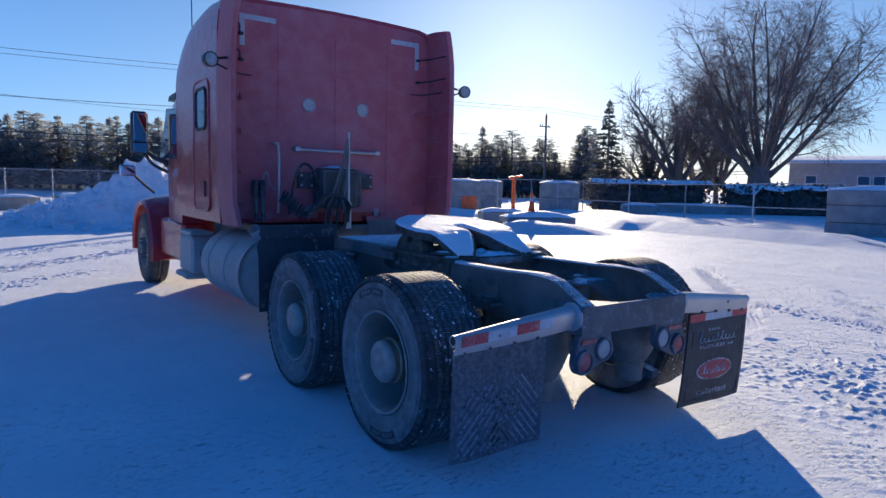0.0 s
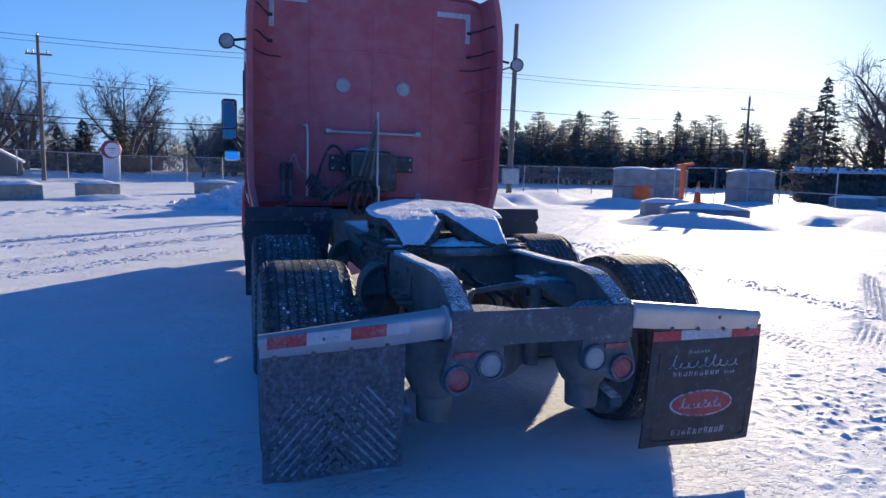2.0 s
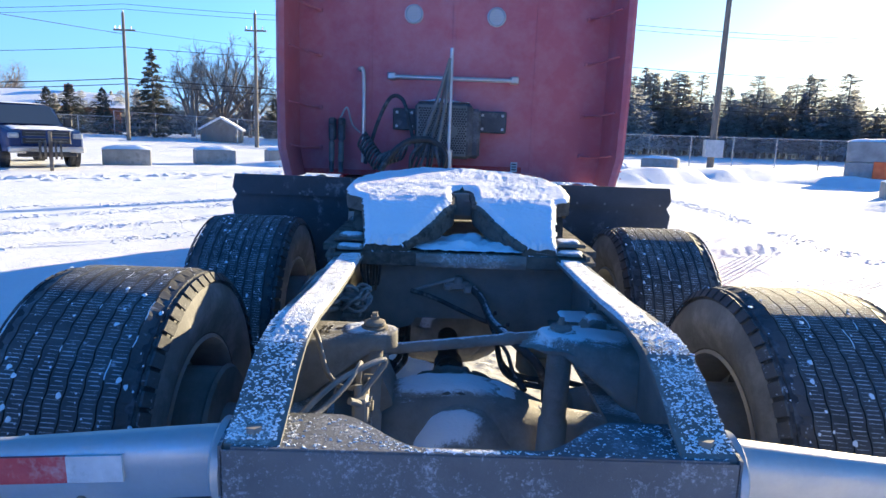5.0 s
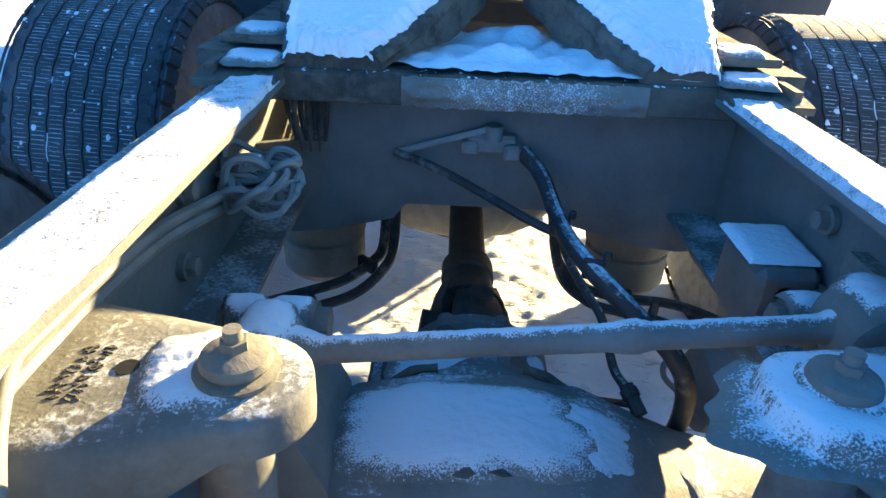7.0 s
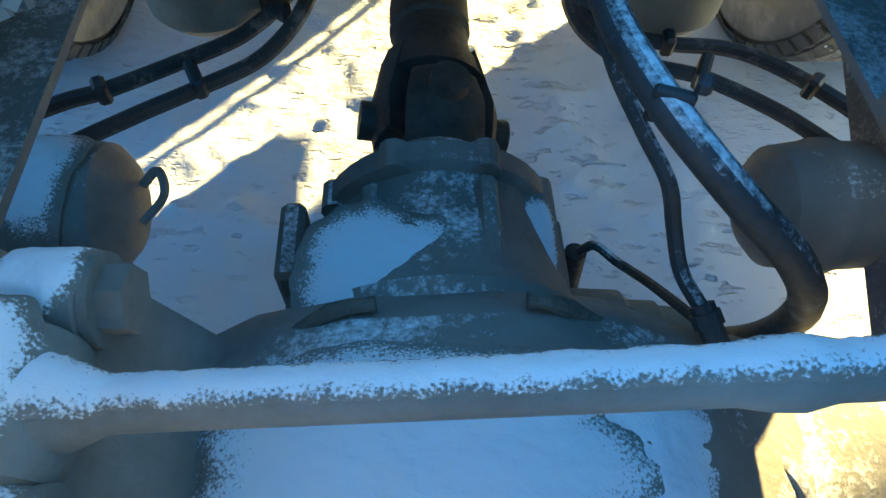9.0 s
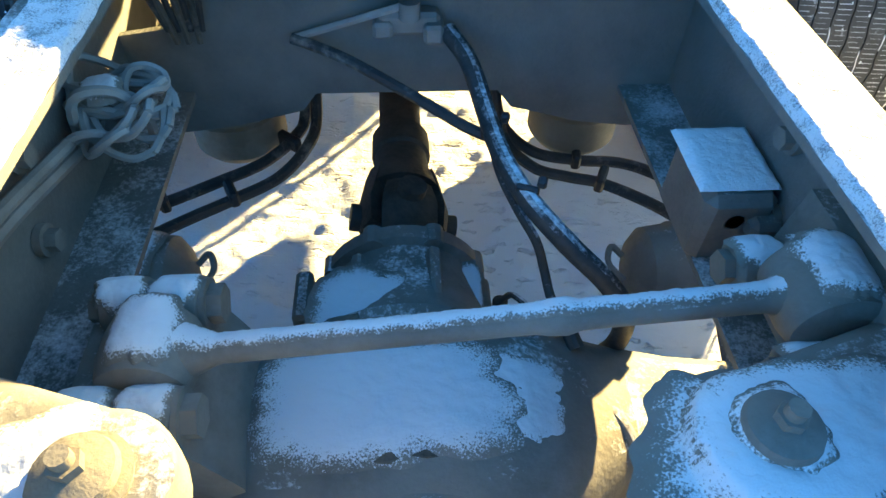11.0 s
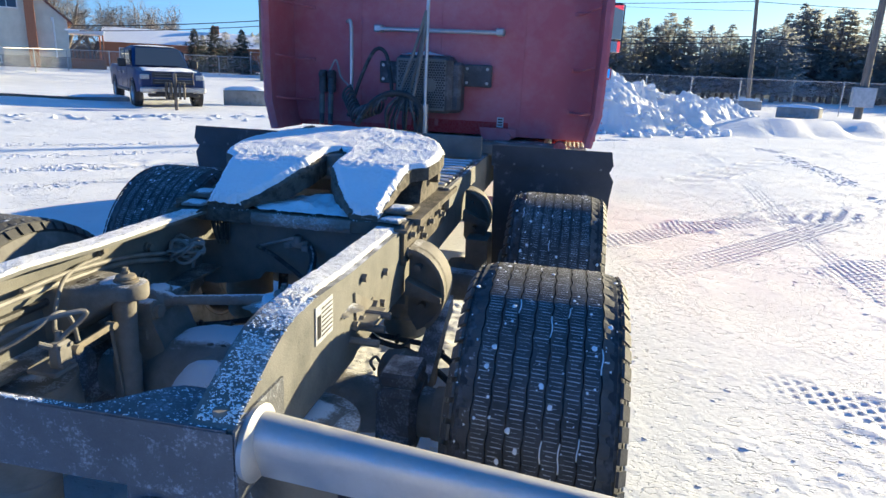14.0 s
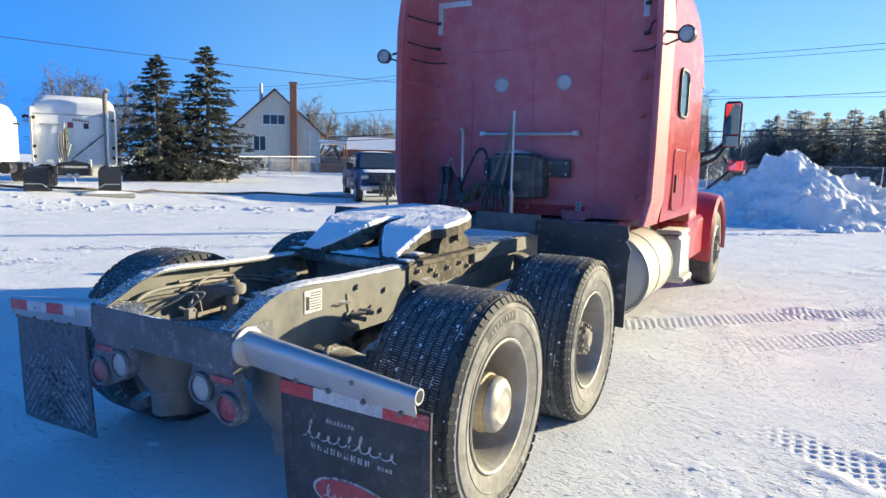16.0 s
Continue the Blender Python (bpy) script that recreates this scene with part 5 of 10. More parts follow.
# sleeper doors, windows, rivets on the sides
for s in (-1, 1):
    x = s * 1.217
    def rect(y0, y1, z0, z1, r, n=5):
        out = []
        for cy, cz, a0 in ((y1 - r, z1 - r, 0), (y0 + r, z1 - r, 90), (y0 + r, z0 + r, 180), (y1 - r, z0 + r, 270)):
            for k in range(n + 1):
                a = radians(a0 + 90 * k / n)
                out.append((cy + r * math.cos(a), cz + r * math.sin(a)))
        return out
    o = rect(4.17, 4.72, 1.2, 2.5, 0.1) if s < 0 else rect(4.2, 4.78, 1.19, 1.72, 0.08)
    g = Geo()
    g.tube([(x, a, b) for a, b in o + o[:1]], 0.012, 6, False)
    door = part("bunk_door" if s < 0 else "locker_door", g, M_red, truck, "red side hatch with rounded corners")
    q = Geo()
    q.prism(o, "x", x - s * 0.008, x + s * 0.004)
    part("door_skin", q, M_red, door)
    wr = rect(4.25, 4.62, 2.02, 2.42, 0.08)
    q = Geo()
    q.tube([(x + s * 0.006, a, b) for a, b in wr + wr[:1]], 0.018, 6, False)
    win = part("sleeper_window", q, M_black, truck, "dark sleeper window in a rubber frame")
    q = Geo()
    q.prism(wr, "x", x, x + s * 0.008)
    part("pane", q, M_window, win)
    q = Geo()
    q.box((x + s * 0.01, 4.3, 1.42), (0.02, 0.03, 0.16), 0.008)
    part("door_handle", q, M_black, door)
    rv = Geo()
    rv.ball((0, 0, 0), (0.004, 0.006, 0.006), 6, 4)
    rivet_mesh = rv.mesh("rivet", M_red, 40)
    for k in range(34):
        part("rivet", rivet_mesh, None, truck, m=Matrix.Translation((s * 1.218, 3.52, 1.16 + 0.05 * k)))
    for k in range(22):
        part("rivet", rivet_mesh, None, truck, m=Matrix.Translation((s * 1.214, 3.6 + 0.085 * k, 2.62)))
# day cab ahead of the sleeper
g = Geo()
rings = []
for y, top, w in ((5.5, 2.6, 1.17), (5.9, 2.62, 1.15), (6.3, 2.55, 1.12), (6.6, 2.2, 1.08), (6.85, 1.85, 1.03), (6.95, 1.72, 1.0)):
    rings.append([(w, y, 1.0), (w, y, 1.75), (w - 0.04, y, top - 0.12), (w - 0.2, y, top), (-w + 0.2, y, top), (-w + 0.04, y, top - 0.12), (-w, y, 1.75), (-w, y, 1.0)])
g.loft([r[::-1] for r in rings][::-1])
cab = part("day_cab", g, M_red, truck, "red cab ahead of the sleeper", 30)
for s in (-1, 1):
    q = Geo()
    q.prism([(5.75, 1.75), (5.8, 2.35), (6.3, 2.38), (6.72, 1.78)], "x", s * 1.148, s * 1.158)
    part("side_window", q, M_window, cab)
    # mirrors
    q = Geo()
    q.box((s * 1.39, 6.78, 2.1), (0.2, 0.12, 0.54), 0.05)
    mir = part("mirror_housing", q, M_black, truck, "tall black side mirror")
    q = Geo()
    q.box((0, 0, 0), (0.165, 0.008, 0.36), 0.003)
    part("mirror_glass", q, M_mirror, mir, m=pose(s * 1.39, 6.705, 2.16, 0, 0, -s * 13))
    q = Geo()
    q.box((0, 0, 0), (0.165, 0.008, 0.12), 0.003)
    part("mirror_glass", q, M_mirror, mir, m=pose(s * 1.39, 6.705, 1.9, 0, 0, -s * 10))
    q = Geo()
    q.tube(bez([(s * 1.34, 6.8, 1.9), (s * 1.22, 6.72, 1.78), (s * 1.08, 6.6, 1.72)], 5), 0.03, 8)
    q.tube(bez([(s * 1.34, 6.8, 1.86), (s * 1.24, 6.74, 1.7), (s * 1.08, 6.64, 1.6)], 5), 0.022, 8)
    part("mirror_arm", q, M_black, mir)
    q = Geo()
    q.box((s * 1.36, 7.9, 1.62), (0.22, 0.1, 0.16), 0.04)
    hm = part("hood_mirror", q, M_red if s > 0 else M_chrome, truck, "small hood mirror on a stalk")
    q = Geo()
    q.box((s * 1.36, 7.845, 1.62), (0.18, 0.008, 0.12), 0.004)
    part("mirror_glass", q, M_mirror, hm)
    q = Geo()
    q.tube(bez([(s * 1.3, 7.9, 1.58), (s * 1.15, 7.85, 1.42), (s * 1.02, 7.8, 1.3)], 5), 0.018, 8)
    part("mirror_stalk", q, M_black, hm)
q = Geo()
q.prism([(6.15, 2.58), (6.5, 2.56), (6.55, 2.5), (6.2, 2.5)], "x", -1.08, 1.08)
part("sun_visor", q, M_black, cab)
# hood and fenders
g = Geo()
rings = []
for y, top, w in ((6.9, 1.72, 0.86), (7.4, 1.66, 0.78), (8.0, 1.56, 0.68), (8.5, 1.42, 0.6), (8.75, 1.2, 0.56)):
    rings.append([(w, y, 0.7), (w, y, top - 0.25), (w - 0.12, y, top - 0.05), (w - 0.35, y, top), (-w + 0.35, y, top), (-w + 0.12, y, top - 0.05), (-w, y, top - 0.25), (-w, y, 0.7)])
g.loft([r[::-1] for r in rings][::-1])
part("hood", g, M_red, truck, "red sloping hood", 30)
for s in (-1, 1):
    rings = []
    for k in range(13):
        a = radians(-12 + 200 * k / 12)
        cy, cz = 7.75 + 0.66 * math.cos(math.pi - a), 0.52 + 0.62 * math.sin(a)
        oy, oz = 7.75 + 0.73 * math.cos(math.pi - a), 0.52 + 0.7 * math.sin(a)
        rings.append([(s * 0.7, oy, oz + 0.08), (s * 1.05, oy, oz + 0.03), (s * 1.2, oy, oz), (s * 1.23, (oy + cy) / 2, (oz + cz) / 2), (s * 1.2, cy, cz), (s * 0.7, cy, cz)])
    g = Geo()
    g.loft(rings if s < 0 else [r[::-1] for r in rings])
    g.f = [f[::-1] for f in g.f]
    part("front_fender", g, M_red, truck, "red wheel arch", 40)
    # fuel tank with straps, step box
    g = Geo()
    lng, mm = (1.3, pose(s * 0.87, 3.3, 0.66, 0, 0, 90)) if s < 0 else (1.08, pose(s * 0.87, 3.52, 0.66, 0, 0, 90))
    R = 0.34
    g.lathe([(0.0, 0.0), (0.004, 0.25), (0.02, 0.31), (0.05, R), (lng - 0.05, R), (lng - 0.02, 0.31), (lng - 0.004, 0.25), (lng, 0.0)][::-1], 44, mm)
    tank = part("fuel_tank", g, M_dusty, truck, "dusty aluminium fuel tank")
    for yy in (0.45, 0.98):
        q = Geo()
        q.lathe([(yy - 0.011, R + 0.001), (yy - 0.011, R + 0.006), (yy + 0.011, R + 0.006), (yy + 0.011, R + 0.001)], 44, mm)
        part("tank_strap", q, M_dusty, tank)
    q = Geo()
    q.lathe([(0.0, R + 0.002), (0.0, R + 0.012), (0.02, R + 0.014), (0.04, R + 0.012)], 44, mm)
    q.cyl((s * 0.93, 3.6, 0.98), (s * 0.96, 3.6, 1.04), 0.05, 18)
    part("filler_cap", q, M_steel, tank)
    g = Geo()
    g.box((s * 1.02, 5.3, 0.66), (0.34, 0.55, 0.42), 0.03)
    g.box((s * 1.08, 5.35, 0.42), (0.3, 0.5, 0.06), 0.015)
    g.box((s * 1.05, 5.35, 0.9), (0.26, 0.5, 0.05), 0.015)
    stepb = part("step_box", g, M_dusty, truck, "dusty metal battery box with cab steps")
    for zz, xx in ((0.452, 1.1), (0.927, 1.06)):
        for k in range(5):
            q = Geo()
            q.box((s * (xx - 0.08 + 0.04 * k), 5.35, zz), (0.015, 0.46, 0.012), 0.002)
            part("step_tread", q, M_dusty, stepb)
    g = Geo()
    g.lathe([(0, 0), (0, 0.12), (0.5, 0.12), (0.5, 0)][::-1], 24, pose(s * 0.98, 4.68, 0.68, 0, 0, 90))
    part("air_tank", g, M_frame, truck)
    g = Geo()
    g.box((s * 0.98, 6.3, 0.75), (0.3, 1.2, 0.5), 0.04)
    part("chassis_skirt", g, M_red, truck)
    # inner drive fender, two sheets
    g = Geo()
    g.prism([(0.59 * s, 1.05), (1.245 * s, 1.05), (1.265 * s, 1.09), (1.25 * s, 1.165), (0.59 * s, 1.165)], "y", 2.6, 2.608)
    fen = part("quarter_fender", g, M_panel, truck, "dark grey front mud guard sheet")
    q = Geo()
    q.prism([(0.6 * s, 1.07), (1.235 * s, 1.07), (1.275 * s, 1.0), (1.262 * s, 0.9), (1.255 * s, 0.46), (0.62 * s, 0.46)], "y", 2.625, 2.635)
    part("guard_flap", q, M_panel, fen)
    for k in range(4):
        q = Geo()
        q.cyl((s * (0.72 + 0.16 * k), 2.602, 1.065), (s * (0.72 + 0.16 * k), 2.597, 1.065), 0.007, 8)
        part("rivet", q, M_frame, fen)

# ---- lying snow ----
def snow_patch(parent, name, cx, cy, rx, ry, top, th, seed, label="", turn=0.0, material=None):
    """An irregular patch of lying snow that thins out in grains; top(x, y) is the surface under it."""
    q = Geo()
    ct, st = math.cos(radians(turn)), math.sin(radians(turn))
    def f(u, v):
        c, s_ = math.cos(2 * math.pi * u), math.sin(2 * math.pi * u)
        w = 1 + 0.2 * noise.noise((c * 1.2 + seed, s_ * 1.2, 0.0)) + 0.1 * noise.noise((c * 4 + seed, s_ * 4, 3.0))
        sq = 1 / max(abs(c) ** 4 + abs(s_) ** 4, 0.2) ** 0.18
        dx, dy = rx * w * sq * v * 1.22 * c, ry * w * sq * v * 1.22 * s_
        x, y = cx + dx * ct - dy * st, cy + dx * st + dy * ct
        return (x, y, top(x, y) + 0.75 * th * max(0.0, 1 - v ** 5) * (1 + 0.35 * noise.noise((x * 22, y * 22, seed))) - 0.004 * v ** 6
                + 0.0012 * (1 - v ** 4) * (noise.noise((x * 75, y * 75, seed)) + 0.5 * noise.noise((x * 150, y * 150, seed))))
    nu, nv = 120, 40
    q.grid(f, nu, nv)
    q.f = [t[::-1] for t in q.f]
    cover = [1 - j / nv for i in range(nu + 1) for j in range(nv + 1)]
    return part(name, q.mesh(name, material or M_patch, 80, cover), None, parent, label)

# ---- fifth wheel ----
def fw_out(y):
    return float(np.interp(y, [1.2, 1.3, 1.44, 1.5, 1.54, 1.65, 1.78, 1.9, 2.0, 2.08, 2.14, 2.18], [0.352, 0.362, 0.385, 0.395, 0.455, 0.478, 0.472, 0.435, 0.37, 0.285, 0.18, 0.03]))
def fw_in(y):
    return float(np.interp(y, [1.2, 1.27, 1.33, 1.41, 1.46, 1.63, 1.68, 1.7], [0.215, 0.155, 0.115, 0.068, 0.038, 0.035, 0.022, 0.0]))
THROAT_X = 0.018
def fw_z(y):
    return float(np.interp(y, [1.2, 1.42, 1.48, 1.7, 2.2], [1.03, 1.142, 1.16, 1.19, 1.245]))
g = Geo()
FW_Y = [1.2 + 0.98 * k / 40 for k in range(41)]
for s in (-1, 1):
    rings = []
    for y in FW_Y:
        a, b, z = fw_in(y), fw_out(y), fw_z(y)
        t = 0.042 if y > 1.42 else 0.03
        a_ = s * a + THROAT_X
        rings.append([(a_, y, z - (t if y > 1.69 else 0.03 + 0.055 * min(1, max(0, (y - 1.24) / 0.12)))), (s * b, y, z - t - 0.012), (s * b, y, z), (a_, y, z)])
    g.loft(rings[::-1] if s > 0 else [r for r in rings])
fw = part("fifth_wheel", g, M_mud, truck, "muddy steel coupling plate under a crust of snow")
for s in (-1, 1):
    for y_a, y_b, n_, mt_, lb_ in ((1.191, 1.44, 64, M_snow, "smooth snow on the ramp"), (1.43, 2.185, 110, M_crust, "granular snow crust on the plate")):
        sg = Geo()
        def fws(u, v, s=s, y_a=y_a, y_b=y_b):
            y = y_a + (y_b - y_a) * u
            rag = 0.007 + 0.007 * noise.noise((y * 45, s * 3.0, 2.0)) + 0.006 * noise.noise((y * 130, s * 3.0, 7.0))
            a, b = fw_in(y) + (rag + 0.004 if fw_in(y) > 0 else -0.004), fw_out(y) - rag * 0.8 + 0.004
            w = max(0.0, (y - 1.185) / 0.99)
            jag = 0.005 * noise.noise(((a + (b - a) * v) * 60, y * 60, 4.0)) + 0.005 * noise.noise(((a + (b - a) * v) * 170, y * 170, 4.0))
            x = (s * a + THROAT_X) * (1 - v) + s * b * v
            e = min(1, min((1 - v) * (b - a) / 0.02, w / 0.015, (1 - w) / 0.015, (v * (b - a) / 0.02 if fw_in(y) > 0 else 9)) + 0.05)
            th = 0.024 + 0.006 * noise.noise((x * 9, y * 9, 1.0)) + 0.003 * noise.noise((x * 45, y * 45, 2.0)) + 0.0016 * noise.noise((x * 120, y * 120, 5.0))
            k = min(1, max(0, (1.46 - y) / 0.05))
            th = th * (1 - k) + k * (0.024 + 0.001 * noise.noise((x * 60, y * 60, 2.0)))
            return (x + s * jag * (1 if 0 < v else 0), y + jag * (2.0 if y < 1.23 else 0.5), fw_z(y) + th * e - 0.003 - 1.6 * max(0.0, 1.204 - y) * (0.6 + 0.8 * noise.noise((x * 30, s, 2.0))))
        sg.grid(fws, n_, 56)
        if s < 0:
            sg.f = [f[::-1] for f in sg.f]
        part("plate_snow", sg, mt_, fw, lb_, 80)
# muddy lips along the throat
for s in (-1, 1):
    lp = Geo()
    ys_ = [1.2 + 0.5 * k / 110 for k in range(111)]
    lp.tube([(THROAT_X + s * (fw_in(y) + 0.004 + 0.004 * noise.noise((y * 40, s, 0.0))), y, fw_z(y) - 0.012 + 0.004 * noise.noise((y * 55, s, 3.0))) for y in ys_],
            [0.011 + 0.006 * noise.noise((y * 45, s, 7.0)) + 0.004 * noise.noise((y * 130, s, 1.0)) for y in ys_], 9)
    part("throat_lip", lp, M_mud, fw, "thick muddy edge of the throat")
# throat walls, jaw and saddle
g = Geo()
g.box((0, 1.78, 1.12), (0.3, 0.34, 0.1), 0.02)
g.cyl((0, 1.66, 1.1), (0, 1.66, 1.18), 0.055, 20)
part("lock_jaw", g, M_iron, fw)
for s in (-1, 1):
    q = Geo()
    q.prism([(1.5, 1.0), (1.52, 1.08), (1.6, 1.15), (1.78, 1.15), (1.86, 1.08), (1.9, 1.0)], "x", s * 0.33, s * 0.43)
    q.cyl((s * 0.32, 1.69, 1.11), (s * 0.47, 1.69, 1.11), 0.028, 14)
    part("saddle", q, M_mud, fw)
    q = Geo()
    q.prism([(1.22, 0.995), (1.22, 1.02), (2.0, 1.02), (2.0, 0.995)], "x", s * 0.28, s * 0.5)
    part("slide_bracket", q, M_mud, fw)
    q = Geo()
    q.prism([(1.14, 0.86), (1.14, 1.015), (2.02, 1.015), (2.02, 0.88), (1.9, 0.86)], "x", s * 0.447, s * 0.46)
    ang = part("mounting_angle", q, M_mud, fw, "muddy brown mounting angle")
    for yy, zz in ((1.19, 0.9), (1.22, 0.96), (1.36, 0.95), (1.42, 0.91), (1.55, 0.94), (1.7, 0.95), (1.8, 0.92), (1.92, 0.95)):
        b = Geo()
        b.cyl((s * 0.46, yy, zz), (s * 0.468, yy, zz), 0.018, 14)
        b.cyl((s * 0.468, yy, zz), (s * 0.484, yy, zz), 0.012, 6)
        part("bolt", b, M_iron, ang)
    q = Geo()
    q.box((s * 0.41, 1.3, 1.035), (0.11, 0.13, 0.014), 0.004)
    part("wear_plate", q, M_mud, fw)
# cross plate under the ramps
g = Geo()
g.box((0, 1.34, 0.995), (0.92, 0.3, 0.014), 0.004)
g.box((0, 1.195, 0.975), (0.92, 0.014, 0.05), 0.004)
part("base_plate", g, M_mud, fw)
sg = Geo()
def shelf(u, v):
    x, y = -0.4 + 0.8 * u, 1.2 + 0.28 * v
    y += (0.012 * noise.noise((x * 22, 3.0, 1.0)) + 0.006 * noise.noise((x * 70, 3.0, 1.0)) + 0.05 * min(1, max(0, (-0.13 - x) / 0.06))) * (1 - v)
    lump = 0.05 * max(0, 0.7 * noise.noise((x * 9, y * 9, 6.0)) + 0.5 * noise.noise((x * 24, y * 24, 2.0)) + 0.3) * max(0, 1 - abs(x - 0.03) / 0.24) * min(1, v * 3.5) - 0.02 * max(0, noise.noise((x * 22, y * 22, 1.0)) - 0.25)
    return (x, y, 1.004 + 0.008 + lump + 0.004 * noise.noise((x * 40, y * 40, 2.0)) - 0.02 * max(0, 0.06 - v))
sg.grid(shelf, 80, 30)
part("shelf_snow", sg, M_snow, fw, "lumpy snow between the ramps", 80)

for s in (-1, 1):  # snow caught on the brackets beside the ramps
    for x, y, z, rx, ry, sd in ((0.4, 1.205, 1.014, 0.042, 0.04, 2.0), (0.405, 1.29, 1.042, 0.04, 0.042, 3.0)):
        snow_patch(fw, "bracket_snow", s * x, y, rx, ry, lambda x_, y_, z=z: z, 0.012, sd + s * 3)
    q = Geo()
    q.prism([(1.12, 0.985), (1.12, 0.997), (1.17, 1.003), (1.26, 1.016), (1.26, 0.99)], "x", s * 0.35, s * 0.475)
    part("end_shim", q, M_mud, fw)
crust_ = Geo()
crust_.grid(lambda u, v: (-0.16 + 0.4 * u, 1.1875 - 0.012 * math.sin(math.pi * v) * (0.6 + 0.6 * noise.noise((u * 14, v * 4, 1.0))), 0.95 + 0.05 * v + 0.004 * noise.noise((u * 30, v * 9, 4.0))), 70, 12)
crust_.f = [t[::-1] for t in crust_.f]
part("ice_crust", crust_.mesh("ice_crust", M_patch, 80, [0.13 * min(1.0, 4 * min(i / 70, 1 - i / 70)) for i in range(71) for j in range(13)]), None, fw, "grey crust of dirty ice")
lip_ = Geo()
rl_ = random.Random(17)
for k in range(16):
    cx_, wide_ = rl_.uniform(-0.37, 0.37), rl_.uniform(0.006, 0.03)
    for j in range(rl_.randint(3, 16)):
        crumb(lip_, cx_ + rl_.gauss(0, wide_), 1.192 + 0.03 * rl_.random(), 1.001, rl_.choice((0.001, 0.0015, 0.002, 0.003)), rl_)
tagged(part("lip_crumb", lip_, M_snow, fw, "", 60), "crumbs of snow along the lip", "", "", "stuff")

# ---- cross members, deck, cables in the frame bay ----
g = Geo()
g.prism([(-0.335, 0.985), (-0.335, 0.9), (-0.365, 0.85), (-0.434, 0.84), (-0.434, 0.665), (-0.38, 0.66), (-0.3, 0.67), (-0.18, 0.7), (-0.155, 0.733), (0.145, 0.733), (0.17, 0.7), (0.3, 0.665), (0.38, 0.655), (0.434, 0.66), (0.434, 0.985)], "y", 1.277, 1.289)
g.prism([(-0.43, 0.985), (0.43, 0.985), (0.43, 0.972), (-0.43, 0.972)], "y", 1.19, 1.282)
part("cross_member", g, M_frame, truck, "dusty dark steel cross member")
for yy in (2.75, 4.3, 5.9):
    g = Geo()
    g.box((0, yy, 0.86), (0.86, 0.08, 0.2), 0.01)
    part("cross_member", g, M_frame, truck)
g = Geo()
g.box((0.0, 1.262, 0.868), (0.09, 0.03, 0.035), 0.006)
g.cyl((0.0, 1.25, 0.878), (0.0, 1.25, 0.905), 0.016, 12)
g.box((0.035, 1.257, 0.858), (0.03, 0.05, 0.03), 0.005)
g.box((-0.04, 1.257, 0.863), (0.03, 0.04, 0.025), 0.005)
valve = part("air_valve", g, M_line, truck, "dusty cast brake valve")
q = Geo()
q.tube([(0.0, 1.25, 0.9), (-0.172, 1.262, 0.843)], 0.006, 6)
part("valve_rod", q, M_cable, valve)
def hose(name, pts, r, mt, label="", parent=truck, n=8, seg=8):
    q = Geo()
    q.tube(bez(pts, n), r, seg)
    return part(name, q, mt, parent, label)
hose("air_hose", [(-0.176, 1.262, 0.842), (-0.1, 1.225, 0.83), (0.0, 1.17, 0.8), (0.07, 1.125, 0.78), (0.115, 1.1, 0.772)], 0.0085, M_hose, "dusty ribbed black hose")
hose("air_hose", [(0.055, 1.25, 0.858), (0.085, 1.2, 0.835), (0.105, 1.12, 0.8), (0.118, 1.04, 0.79), (0.142, 0.96, 0.785), (0.19, 0.905, 0.755), (0.242, 0.87, 0.715), (0.272, 0.86, 0.66), (0.282, 0.875, 0.57), (0.272, 0.905, 0.49), (0.25, 0.92, 0.465)], 0.0145, M_hose_snow, "thick hose dusted with snow", n=10, seg=12)
hose("sensor_cable", [(0.108, 1.1, 0.785), (0.118, 1.04, 0.76), (0.138, 0.985, 0.74), (0.16, 0.95, 0.715), (0.172, 0.93, 0.68), (0.18, 0.9, 0.655), (0.192, 0.865, 0.65)], 0.007, M_hose_snow)
hose("sensor_cable", [(0.14, 1.012, 0.505), (0.155, 1.01, 0.52), (0.175, 0.985, 0.525), (0.19, 0.94, 0.56), (0.2, 0.88, 0.61), (0.203, 0.845, 0.64)], 0.0055, M_hose_snow)
q = Geo()
q.cyl((0.19, 0.868, 0.655), (0.205, 0.83, 0.635), 0.011, 10)
q.cyl((0.192, 0.862, 0.652), (0.196, 0.852, 0.647), 0.0135, 10)
part("cable_plug", q, M_hose, truck)
for y_, z_, x_ in ((0.965, 0.787, 0.14), (1.1, 0.787, 0.11)):
    q = Geo()
    q.box((0, 0, 0), (0.031, 0.009, 0.034), 0.004, pose(x_, y_, z_, 0, 0, -20))
    q.box((0, 0, 0), (0.012, 0.014, 0.014), 0.003, pose(x_ + 0.018, y_, z_ + 0.022, 0, 0, -20))
    part("cable_tie", q, M_black, truck)
